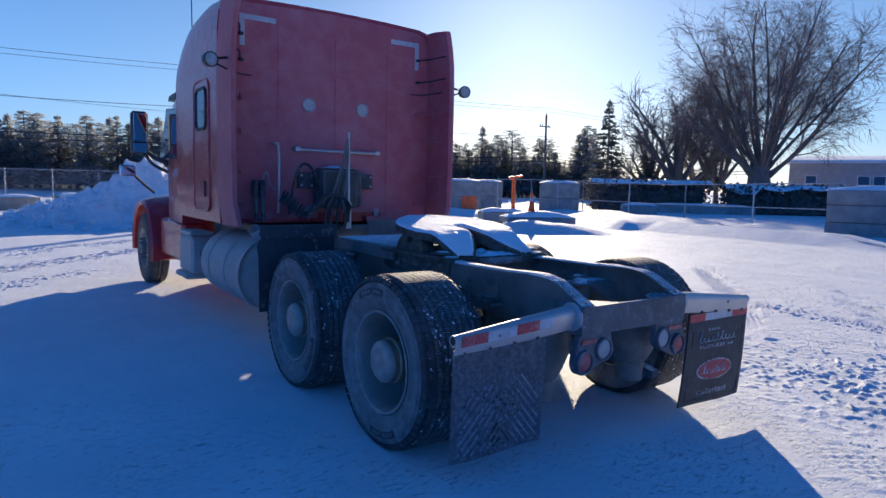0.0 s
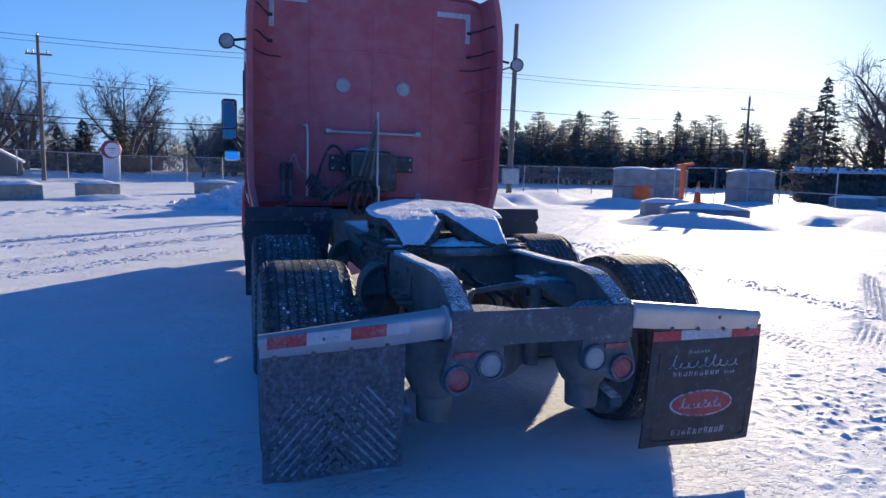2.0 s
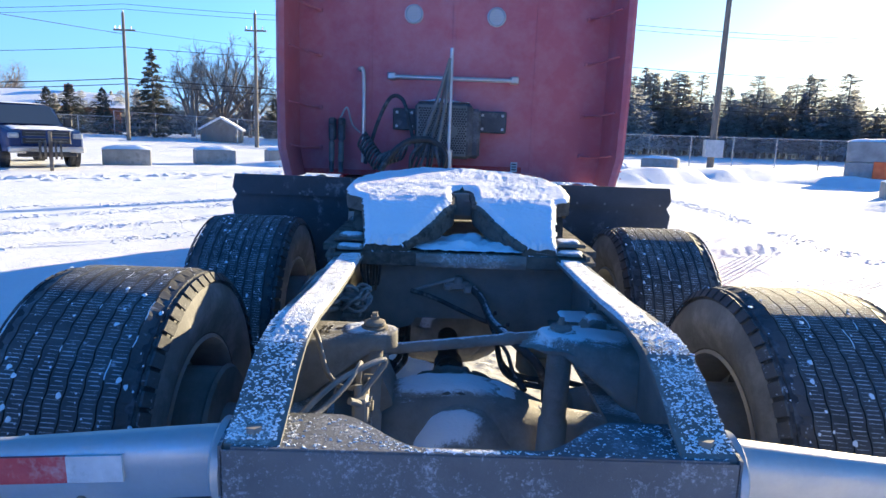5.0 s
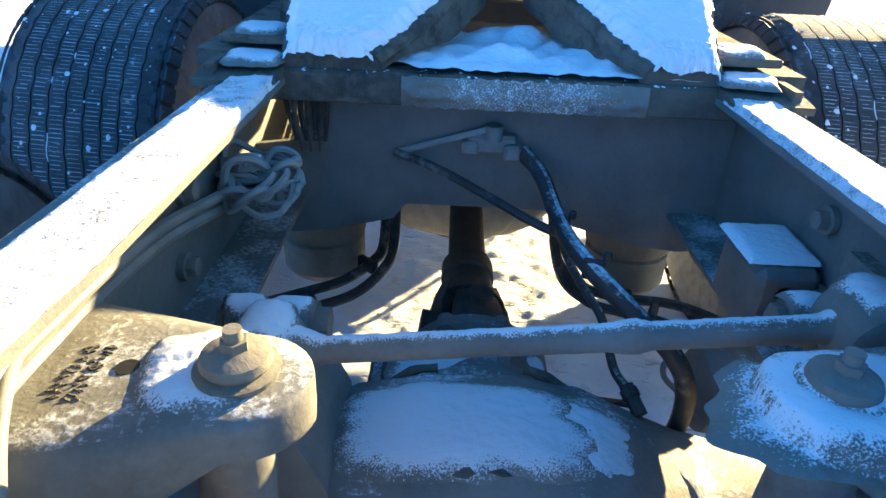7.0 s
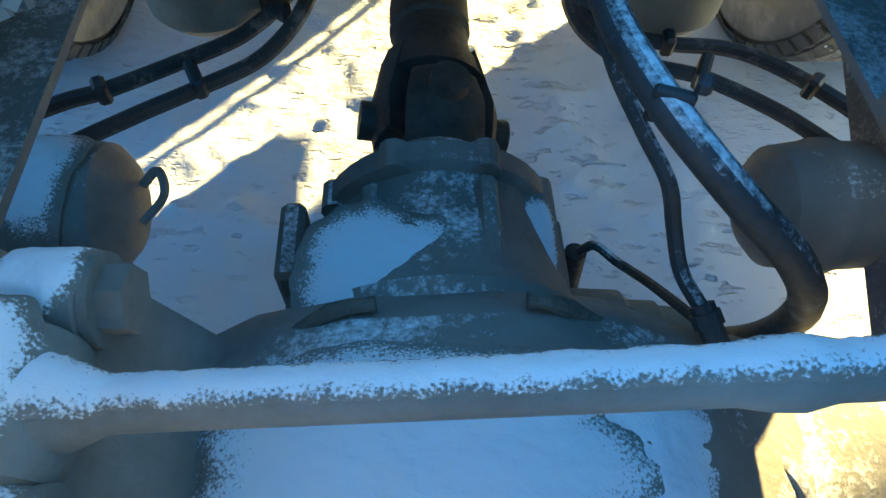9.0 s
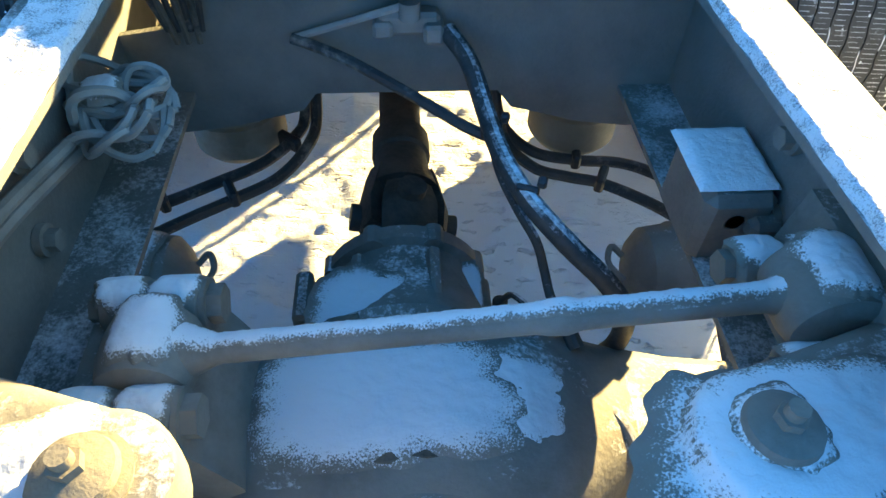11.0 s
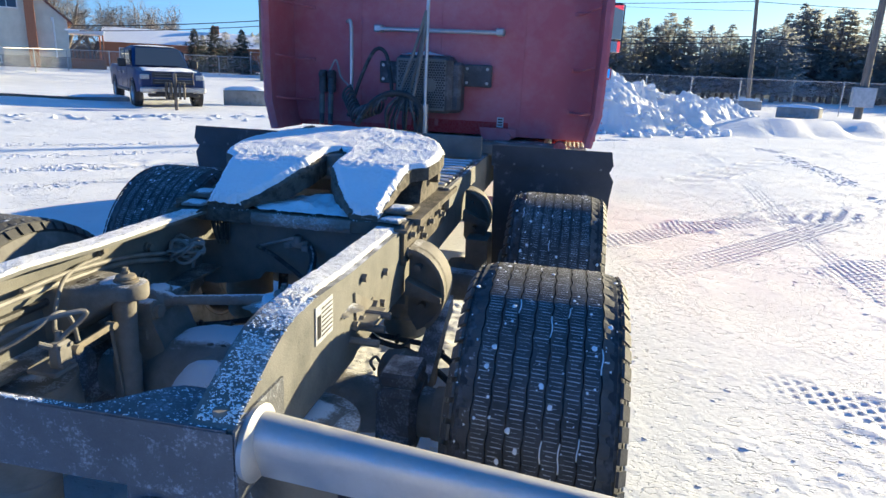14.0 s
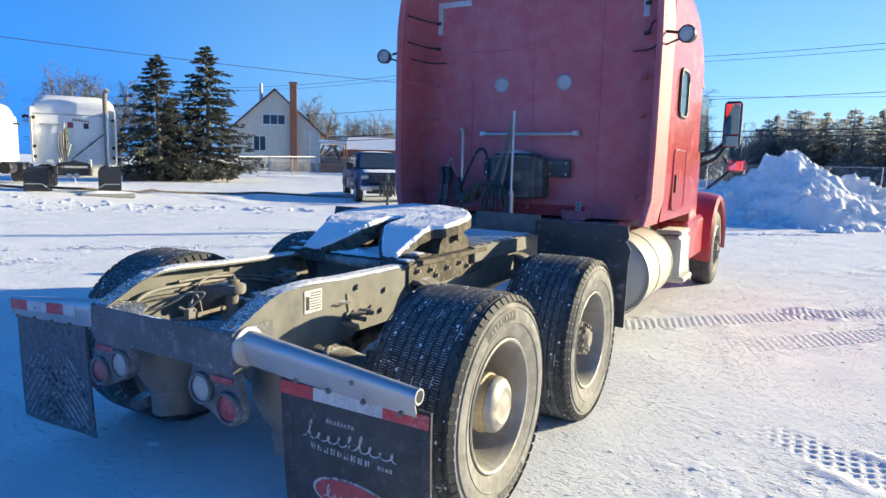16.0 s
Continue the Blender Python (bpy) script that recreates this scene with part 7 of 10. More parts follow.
# ---- drive axles ----
def axle(y0, rear):
    g = Geo()
    rings = []
    for x, r, ry in ((-0.74, 0.07, 0.07), (-0.5, 0.08, 0.08), (-0.36, 0.095, 0.095), (-0.27, 0.14, 0.13), (-0.19, 0.185, 0.16), (-0.1, 0.2, 0.175), (0.02, 0.203, 0.18), (0.12, 0.19, 0.17), (0.19, 0.16, 0.15), (0.27, 0.115, 0.11), (0.36, 0.095, 0.095), (0.5, 0.08, 0.08), (0.74, 0.07, 0.07)):
        ring = []
        for k in range(24):
            a = 2 * math.pi * k / 24
            c, s_ = math.cos(a), math.sin(a)
            p = 0.75
            ring.append((x, y0 - 0.03 * (r > 0.12) + ry * math.copysign(abs(c) ** p, c), 0.49 + r * math.copysign(abs(s_) ** p, s_)))
        rings.append(ring)
    g.loft([r[::-1] for r in rings][::-1])
    g.ball((0, y0 - 0.12, 0.485), (0.19, 0.13, 0.185), 24, 14)
    ax = part("axle_housing", g, M_iron_snow, truck, "dusty cast drive axle housing")
    cx = -0.02
    g = Geo()
    ring_pts = [(cx + (0.205 + 0.004 * noise.noise((k * 0.9, y0, 0.0))) * math.cos(2 * math.pi * k / 60), y0 - 0.105 + 0.006 * noise.noise((k * 0.7, y0, 4.0)), 0.485 + 0.192 * math.sin(2 * math.pi * k / 60)) for k in range(61)]
    g.tube(ring_pts, [0.011 + 0.005 * noise.noise((k * 0.8, y0, 9.0)) for k in range(61)], 8, False)
    part("weld_seam", g, M_mud, ax, "thick muddy weld seam")
    for sx in (-1, 1):
        g = Geo()
        g.tube([(cx + sx * (0.06 + 0.17 * t) , y0 + 0.085 - 0.11 * t * t, 0.675 - 0.14 * t * t + 0.004 * noise.noise((t * 20, sx, y0))) for t in [k / 14 for k in range(15)]], [0.007 + 0.004 * noise.noise((k * 0.8, sx, 2.0)) for k in range(15)], 7)
        part("weld_seam", g, M_mud, ax)
    g = Geo()
    mm = pose(cx, y0, 0.48, 0, 0, 90)
    g.lathe([(0.1, 0.165), (0.125, 0.168), (0.13, 0.158), (0.15, 0.15), (0.2, 0.135), (0.255, 0.122), (0.275, 0.122), (0.28, 0.136), (0.305, 0.136), (0.31, 0.12), (0.318, 0.094), (0.33, 0.09), (0.34, 0.085), (0.345, 0.06), (0.345, 0.0)][::-1], 40, mm)
    nose = part("differential_nose", g, M_iron_snow, ax, "ribbed cast differential carrier")
    for k in range(7):
        q = Geo()
        q.box((0, 0, 0), (0.1, 0.018, 0.04), 0.006, mm @ Matrix.Rotation(2 * math.pi * k / 7 + 0.35, 4, "X") @ Matrix.Translation((0.21, 0, 0.125)))
        part("carrier_rib", q, M_iron_snow, nose)
    for k in range(8):
        q = Geo()
        a_ = 2 * math.pi * (k + 0.5) / 8
        q.cyl((cx + 0.126 * math.cos(a_), y0 + 0.275, 0.48 + 0.126 * math.sin(a_)), (cx + 0.126 * math.cos(a_), y0 + 0.31, 0.48 + 0.126 * math.sin(a_)), 0.017, 10)
        part("flange_lug", q, M_iron_snow, nose)
    outline_ = [(-0.135, 0.075), (-0.122, 0.165), (-0.1, 0.192), (-0.05, 0.196), (-0.036, 0.165), (-0.022, 0.075)]
    q = Geo()
    q.prism([(a_, y0 + b_) for a_, b_ in outline_], "z", 0.52, 0.618)
    part("cover_plate", q, M_iron, nose)
    q = Geo()
    q.tube(bez([(a_, y0 + b_, 0.617 - 0.08 * max(0, b_ - 0.16)) for a_, b_ in outline_], 6), 0.0055, 8)
    part("cover_rim", q, M_iron, nose)
    q = Geo()
    q.tube([(cx - 0.16 + 0.25 * t, y0 + 0.072 + 0.004 * math.sin(6 * t), 0.632 - 0.5 * (t - 0.45) ** 2 * 0.25) for t in [k / 10 for k in range(11)]], 0.006, 7)
    part("cover_seam", q, M_mud, nose)
    for c_, sz_ in (((-0.183, y0 + 0.235, 0.49), (0.028, 0.1, 0.1)), ((-0.165, y0 + 0.2, 0.48), (0.05, 0.16, 0.05)), ((0.0, y0 + 0.115, 0.615), (0.034, 0.05, 0.03)), ((0.085, y0 + 0.22, 0.52), (0.05, 0.14, 0.07)), ((0.1, y0 + 0.27, 0.47), (0.05, 0.05, 0.06))):
        q = Geo()
        q.box(c_, sz_, 0.014)
        part("casting_ear", q, M_iron_snow, nose)
    g = Geo()
    g.lathe([(0.0, 0.0), (0.0, 0.05), (0.06, 0.05), (0.07, 0.04), (0.1, 0.04), (0.105, 0.035), (0.13, 0.034), (0.135, 0.02), (0.16, 0.018), (0.16, 0.0)][::-1], 24, pose(0.11, y0 + 0.14, 0.485, 0, 0, -4))
    lock = part("lock_actuator", g, M_tan, ax, "brown cast side actuator")
    q = Geo()
    q.box((0.165, y0 + 0.13, 0.532), (0.03, 0.03, 0.02), 0.004)
    part("actuator_nut", q, M_iron, lock)
    q = Geo()
    q.cyl((0.14, y0 + 0.225, 0.43), (0.138, y0 + 0.235, 0.5), 0.013, 12)
    part("sensor_pin", q, M_hose, ax)
    g = Geo()
    g.lathe([(0.0, 0.0), (0.0, 0.034), (0.02, 0.032), (0.026, 0.02), (0.026, 0.0)], 16, pose(0.215, y0 - 0.01, 0.565, 0, -90, 0))
    boss = part("breather_boss", g, M_tan, ax, "sunlit cast boss")
    q = Geo()
    q.tube(bez([(0.212, y0 - 0.01, 0.58), (0.222, y0 - 0.02, 0.607), (0.245, y0 - 0.045, 0.61), (0.262, y0 - 0.085, 0.585), (0.262, y0 - 0.125, 0.545), (0.24, y0 - 0.155, 0.5)], 7), 0.011, 10)
    part("breather_pipe", q, M_iron_snow, boss)
    return ax
for y0, rear in ((0.78, True), (2.09, False)):
    ax = axle(y0, rear)
    def axle_top(x, y, y0=y0):
        rad = float(np.interp(x, [-0.27, -0.19, -0.1, 0.02, 0.12, 0.19, 0.27], [0.14, 0.185, 0.2, 0.203, 0.19, 0.16, 0.115]))
        ry_ = float(np.interp(x, [-0.27, -0.19, -0.1, 0.02, 0.12, 0.19, 0.27], [0.13, 0.16, 0.175, 0.18, 0.17, 0.15, 0.11]))
        c_ = min(1.0, abs(y - y0 + 0.03) / ry_)
        return 0.49 + rad * max(0.0, 1 - c_ ** (1 / 0.75 * 2)) ** (0.75 / 2) - 0.002
    snow_patch(ax, "axle_snow", -0.055, y0 - 0.035, 0.15, 0.073, axle_top, 0.012, 2.0 + y0, "packed snow on the axle housing")
    snow_patch(ax, "axle_snow", 0.1, y0 - 0.04, 0.07, 0.06, axle_top, 0.004, 12.0 + y0)
    snow_patch(ax, "axle_snow", -0.05, y0 - 0.195, 0.1, 0.032, lambda x, y, y0=y0: 0.485 + 0.185 * math.sqrt(max(0.02, 1 - (x / 0.19) ** 2 - ((y - y0 + 0.12) / 0.13) ** 2)) - 0.001, 0.007, 5.0 + y0)
    snow_patch(ax, "axle_snow", -0.079, y0 + 0.135, 0.068, 0.078, lambda x, y, y0=y0: 0.6185 - 0.08 * max(0, y - y0 - 0.16), 0.008, 9.0)
    snow_patch(ax, "axle_snow", -0.06, y0 + 0.095, 0.1, 0.018, lambda x, y, y0=y0: 0.48 + 0.168 * math.sqrt(max(0.05, 1 - ((x + 0.02) / 0.168) ** 2)) - 0.4 * max(0, y - y0 - 0.09), 0.006, 4.0)
    snow_patch(ax, "axle_snow", 0.085, y0 + 0.22, 0.016, 0.05, lambda x, y: 0.556, 0.004, 6.0)
# drive shafts with yokes
for ya, yb, za, zb in ((1.1, 1.78, 0.475, 0.5), (2.42, 4.4, 0.49, 0.66)):
    mt = M_shaft if ya < 2 else M_iron
    cx = -0.02
    g = Geo()
    g.tube([(cx, ya + 0.19, za), (cx, ya + 0.225, za + 0.003), (cx, ya + 0.25, za + 0.005), (cx, ya + 0.3, za + 0.008), (cx, ya + 0.305, za + 0.008), (cx, ya + 0.36, za + 0.01), (cx, ya + 0.365, za + 0.01), (cx, yb, zb)],
           [0.078, 0.07, 0.058, 0.054, 0.06, 0.06, 0.045, 0.045], 24)
    shaft = part("drive_shaft", g, mt, truck, "dark drive shaft with universal joint")
    q = Geo()
    q.lathe([(0.0, 0.0), (0.0, 0.088), (0.012, 0.09), (0.014, 0.078), (0.03, 0.074), (0.032, 0.08), (0.045, 0.078), (0.05, 0.05), (0.05, 0.0)][::-1], 30, pose(cx, ya, za, 0, 0, 90))
    fl_ = part("joint_flange", q, M_iron_snow, shaft)
    for a_ in range(4):
        an = math.pi / 4 + a_ * math.pi / 2
        q = Geo()
        q.cyl((cx + 0.088 * math.cos(an), ya + 0.012, za + 0.062 * math.sin(an)), (cx + 0.088 * math.cos(an), ya + 0.05, za + 0.062 * math.sin(an)), 0.014, 8)
        part("flange_bolt", q, mt, fl_)
    for rot, y1, y2, wide in ((12, 0.04, 0.165, 0.055), (102, 0.085, 0.235, 0.058)):
        for sx in (-1, 1):  # two pairs of curved ears, each round the bearing cap
            q = Geo()
            rings = []
            for k in range(9):
                t = k / 8
                y_ = ya + y1 + (y2 - y1) * t
                r_ = 0.088 - 0.012 * abs(t - (0.65 if rot < 50 else 0.35)) * 2
                half_ = wide * (1 - 0.5 * max(0, (t if rot < 50 else 1 - t) - 0.55) ** 1.2)
                ring_ = []
                for uu in (-1, -0.5, 0, 0.5, 1):
                    an = uu * half_ / r_
                    ring_.append((r_ * math.sin(an), r_ * math.cos(an)))
                for uu in (1, 0.5, 0, -0.5, -1):
                    an = uu * half_ / r_
                    ring_.append(((r_ - 0.028) * math.sin(an), (r_ - 0.028) * math.cos(an)))
                rr0 = radians(rot + (0 if sx > 0 else 180))
                rings.append([(cx + a_ * math.cos(rr0) + b_ * math.sin(rr0), y_, za - a_ * math.sin(rr0) + b_ * math.cos(rr0)) for a_, b_ in ring_])
            q.loft(rings)
            part("yoke_ear", q, mt, shaft)
            q = Geo()
            rr0 = radians(rot + (0 if sx > 0 else 180))
            d_ = Vector((math.sin(rr0), 0, math.cos(rr0)))
            c_ = Vector((cx, ya + 0.125, za))
            q.cyl((c_ + d_ * 0.05)[:], (c_ + d_ * 0.1)[:], 0.026, 14)
            part("bearing_cap", q, mt, shaft)
    q = Geo()
    q.cyl((cx, ya + 0.03, za), (cx, ya + 0.24, za), 0.03, 14)
    part("joint_cross", q, mt, shaft)
snow_patch(truck, "flange_snow", -0.015, 1.115, 0.045, 0.014, lambda x, y: 0.475 + math.sqrt(max(0.001, 0.09 ** 2 - (x + 0.02) ** 2)) - 0.25 * max(0, y - 1.112), 0.003, 5.5)
# levelling valve near the left air spring
g = Geo()
g.box((-0.25, 0.295, 0.79), (0.035, 0.05, 0.075), 0.006)
for dy_, dz_ in ((-0.017, -0.026), (0.017, -0.026), (-0.017, 0.026), (0.017, 0.026)):
    g.cyl((-0.235, 0.295 + dy_, 0.79 + dz_), (-0.227, 0.295 + dy_, 0.79 + dz_), 0.006, 8)
g.cyl((-0.255, 0.3, 0.825), (-0.258, 0.306, 0.85), 0.01, 10)
g.cyl((-0.25, 0.27, 0.82), (-0.27, 0.25, 0.835), 0.008, 10)
g.box((-0.27, 0.285, 0.752), (0.09, 0.08, 0.012), 0.004)
lv = part("levelling_valve", g, M_line, truck, "small dusty valve block with lever")
q = Geo()
q.box((0, 0, 0), (0.008, 0.17, 0.018), 0.003, Matrix.Translation((-0.247, 0.42, 0.789)) @ pose(0, 0, 0, 1, 0, 4))
q.cyl((-0.266, 0.497, 0.791), (-0.24, 0.497, 0.791), 0.012, 12)
q.cyl((-0.225, 0.335, 0.787), (-0.255, 0.335, 0.787), 0.014, 12)
part("valve_lever", q, M_tan, lv, "flat tan lever")
q = Geo()
q.tube([(-0.262, 0.5, 0.8), (-0.256, 0.51, 0.66), (-0.25, 0.52, 0.5)], 0.005, 8)
part("link_rod", q, M_iron, lv)
hose("thin_hose", [(-0.425, 0.68, 0.93), (-0.42, 0.6, 0.932), (-0.414, 0.55, 0.926), (-0.396, 0.5, 0.92), (-0.378, 0.46, 0.908), (-0.36, 0.42, 0.877), (-0.342, 0.388, 0.846), (-0.31, 0.35, 0.83), (-0.28, 0.322, 0.835), (-0.26, 0.308, 0.845)], 0.0062, M_line, "round grey air hose", lv, seg=12)
hose("thin_hose", [(-0.266, 0.378, 0.79), (-0.263, 0.365, 0.845), (-0.256, 0.335, 0.89), (-0.255, 0.295, 0.9), (-0.275, 0.25, 0.875), (-0.32, 0.19, 0.84), (-0.38, 0.1, 0.82)], 0.006, M_line, parent=lv, seg=10)
hose("thin_hose", [(-0.25, 0.3, 0.83), (-0.2, 0.34, 0.9), (-0.3, 0.24, 0.88), (-0.38, 0.14, 0.82)], 0.007, M_line, parent=lv)

# ---- deck behind the cab ----
g = Geo()
for s in (-1, 1):
    g.box((s * 0.475, 2.5, 0.98), (0.03, 1.3, 0.1), 0.006)
g.box((0, 1.9, 1.0), (0.92, 0.06, 0.06), 0.006)
deck = part("deck_frame", g, M_frame, truck, "dusty steel deck frame")
for k in range(9):
    q = Geo()
    q.box((0.0, 1.98 + 0.11 * k, 1.02), (0.9, 0.055, 0.018), 0.003)
    part("deck_slat", q, M_alu, deck)
    q = Geo()
    q.grid(lambda u, v, k=k: (-0.44 + 0.88 * u, 1.962 + 0.11 * k + 0.035 * v, 1.03 + 0.008 * math.sin(math.pi * v) * (0.8 + 0.4 * noise.noise((u * 12, k * 1.0, 0.0)))), 30, 5)
    part("slat_snow", q, M_snow, deck, "", 80)
q = Geo()
q.box((0.2, 2.98, 1.1), (0.56, 0.012, 0.14), 0.004)
part("deck_kick_plate", q, M_frame, deck)

# ---- gear on the rear wall ----
g = Geo()
g.box((-0.06, 3.74, 1.455), (0.42, 0.24, 0.4), 0.03)
ac = part("condenser_unit", g, M_worn, truck, "black louvred air conditioning condenser")
q = Geo()
q.box((-0.075, 3.612, 1.455), (0.36, 0.008, 0.36), 0.003)
part("grille_frame", q, M_frame, ac)
gr = Geo()
for i in range(18):
    for j in range(19):
        x = -0.235 + 0.019 * i + (0.0095 if j % 2 else 0)
        z = 1.3 + 0.0172 * j
        ring = [(x + 0.0078 * math.cos(radians(60 * k + 30)), z + 0.0078 * math.sin(radians(60 * k + 30))) for k in range(6)]
        gr.prism(ring, "y", 3.6055, 3.6085)
tagged(part("grille_cell", gr, M_black, ac), "", "", "", "stuff")
q = Geo()
q.cyl((-0.005, 3.606, 1.45), (-0.005, 3.598, 1.45), 0.045, 24)
part("fan_badge", q, M_frame, ac)
q = Geo()
q.box((0.16, 3.76, 1.44), (0.1, 0.2, 0.36), 0.03)
part("side_cover", q, M_worn, ac)
for x0, x1 in ((-0.44, -0.27), (0.2, 0.41)):
    q = Geo()
    q.box(((x0 + x1) / 2, 3.83, 1.53), (x1 - x0, 0.06, 0.16), 0.008)
    part("mount_bracket", q, M_worn, ac)
    for dx in (0.03, x1 - x0 - 0.03):
        for dz in (-0.05, 0.05):
            b = Geo()
            b.cyl((x0 + dx, 3.8, 1.53 + dz), (x0 + dx, 3.79, 1.53 + dz), 0.011, 8)
            part("bolt", b, M_alu, ac)
q = Geo()
q.grid(lambda u, v: (-0.24 + 0.36 * u, 3.63 + 0.2 * v, 1.657 + 0.03 * max(0, 1 - abs(u - 0.45) * 2.2) * math.sin(math.pi * v) + 0.004), 16, 10)
part("unit_snow", q, M_snow, ac, "", 80)
g = Geo()
g.cyl((-0.02, 3.52, 1.05), (-0.02, 3.52, 1.32), 0.03, 12)
g.cyl((-0.02, 3.52, 1.3), (-0.02, 3.53, 2.02), 0.013, 10)
mast = part("hose_mast", g, M_alu, truck, "upright hose support mast")
for k, (x, y) in enumerate(((-0.2, 3.5), (-0.14, 3.55), (-0.09, 3.48))):
    hose("tension_strap", [(-0.03, 3.525, 1.95 - 0.03 * k), (x * 0.5, (3.525 + y) / 2, 1.7), (x, y, 1.4), (x - 0.02, y, 1.3)], 0.012, M_frame, parent=mast, n=5)
coil = []
for k in range(150):
    t = k / 149
    a = 2 * math.pi * 15 * t
    c = Vector((-0.66, 3.68, 1.38)).lerp(Vector((-0.52, 3.5, 1.22)), min(1, t * 2)) if t < 0.5 else Vector((-0.52, 3.5, 1.22)).lerp(Vector((-0.32, 3.48, 1.3)), (t - 0.5) * 2)
    coil.append(c + Vector((0.03 * math.cos(a), 0.05 * math.sin(a), 0.055 * math.cos(a + 0.6))))
q = Geo()
q.tube(coil, 0.009, 6)
part("coiled_air_line", q, M_worn, truck, "black coiled trailer air line")
hose("suzie_hose", [(-0.62, 3.6, 1.2), (-0.54, 3.68, 1.5), (-0.45, 3.7, 1.68), (-0.36, 3.68, 1.66), (-0.3, 3.62, 1.48), (-0.27, 3.55, 1.36)], 0.014, M_hose)
hose("suzie_hose", [(-0.5, 3.45, 1.16), (-0.4, 3.44, 1.3), (-0.28, 3.46, 1.38), (-0.14, 3.48, 1.38), (-0.05, 3.48, 1.3), (-0.04, 3.5, 1.12)], 0.022, M_hose)
rr = random.Random(9)
for k in range(9):
    x = -0.28 + 0.03 * k
    hose("suzie_hose", [(-0.2 + 0.012 * k, 3.5, 1.37), (x, 3.46 + rr.uniform(-0.03, 0.03), 1.28), (x + rr.uniform(-0.04, 0.04), 3.5, 1.15), (x + rr.uniform(-0.03, 0.08), 3.54, 1.04)], 0.011, M_hose if k % 3 else M_worn, n=5, seg=6)
for x in (-0.89, -0.82):
    g = Geo()
    g.box((x, 3.8, 1.44), (0.05, 0.07, 0.17), 0.012)
    g.cyl((x, 3.78, 1.36), (x, 3.76, 1.12), 0.018, 12)
    g.box((x, 3.76, 1.49), (0.04, 0.04, 0.04), 0.01)
    part("air_coupler", g, M_worn, truck, "black gladhand air coupler")
    q = Geo()
    q.cyl((x, 3.775, 1.345), (x, 3.765, 1.2), 0.021, 12)
    part("coupler_sleeve", q, M_frame, truck)
hose("wall_cable", [(-0.83, 3.78, 1.52), (-0.78, 3.78, 1.6), (-0.74, 3.78, 1.48), (-0.68, 3.78, 1.42)], 0.007, M_cable)
g = Geo()
g.box((0.49, WALL_Y - 0.018, 1.2), (0.05, 0.006, 0.075), 0.002)
tagp = part("warning_label", g, M_retro_white, truck, "small black and white label")
for k in range(3):
    q = Geo()
    q.box((0.49, WALL_Y - 0.0225, 1.222 - 0.02 * k), (0.034, 0.003, 0.01), 0.001, Matrix.Translation((0, 0, 0)))
    part("text_bar", q, M_black, tagp)
g = Geo()
g.prism([(0.34, 1.16), (0.62, 1.16), (0.62, 1.1), (0.5, 1.06), (0.36, 1.08)], "y", WALL_Y - 0.06, WALL_Y - 0.045)
g.cyl((0.56, WALL_Y - 0.06, 1.1), (0.56, WALL_Y - 0.1, 1.1), 0.025, 12)
part("cab_bracket", g, M_red_back, truck)
g = Geo()
g.box((0.0, 3.75, 1.02), (1.9, 0.22, 0.1), 0.02)
g.box((0.0, 4.6, 0.98), (1.7, 1.5, 0.18), 0.02)
part("sleeper_floor", g, M_frame, truck)
for s in (-1, 1):
    q = Geo()
    q.cyl((s * 0.95, 3.6, 1.06), (s * 0.95, 3.72, 1.06), 0.045, 18)
    part("cab_air_mount", q, M_lens_red if s > 0 else M_iron, truck)
q = Geo()
q.tube([(-1.0, 5.6, 2.7), (-1.01, 5.62, 3.9)], 0.006, 6)
part("whip_antenna", q, M_black, truck)

# ---- yard: concrete blocks, gate, cone, poles, fences ----
def snow_cap(g, lx, ly, z, h=0.12, seed=0.0, nx=18, ny=10):
    """A soft cap of snow on a flat top, centred on the origin."""
    def f(u, v):
        x, y = (u - 0.5) * lx * 1.03, (v - 0.5) * ly * 1.03
        e = min(1.0, 3.2 * min(u, 1 - u) + 0.02) ** 0.5 * min(1.0, 3.2 * min(v, 1 - v) + 0.02) ** 0.5
        return (x, y, z - 0.03 + (h + 0.03) * e * (1 + 0.25 * noise.noise((x * 1.3, y * 1.3, seed))) + 0.01 * noise.noise((x * 7, y * 7, seed)))
    return g.grid(f, nx, ny)


def concrete_block(x, y, yaw, lx=1.5, ly=0.75, lz=0.62, cap=0.14, name="concrete_block", label="grey concrete block capped with snow", sunk=0.05):
    z = soil(x, y) - sunk
    ob = thing(name, label, "concrete block", pose(x, y, z, 0, 0, yaw), "concrete barrier blocks on the yard")
    g = Geo()
    g.box((0, 0, lz / 2), (lx, ly, lz), 0.03)
    g.box((0, -ly / 2 - 0.001, lz * 0.5), (lx * 0.3, 0.02, 0.02), 0.004)
    part("block", g, M_concrete, ob)
    g = Geo()
    part("snow_cap", snow_cap(g, lx, ly, lz, cap, x), M_snow, ob, "", 80)
    return ob


for bx, by, yaw, lx in ((-11.1, 21.9, 26, 1.55), (-8.9, 24.5, 30, 1.5), (-6.5, 25.9, 30, 1.45), (-2.2, 31.7, 28, 2.0), (0.5, 35.6, 25, 1.6), (4.2, 37.5, 10, 1.4), (11.9, 33.7, -30, 1.9), (6.0, 47.0, 5, 1.5), (12.5, 46.0, 0, 1.6), (31.5, 24.5, -40, 2.2), (37.5, 24.0, -60, 7.0)):
    concrete_block(bx, by, yaw, lx)
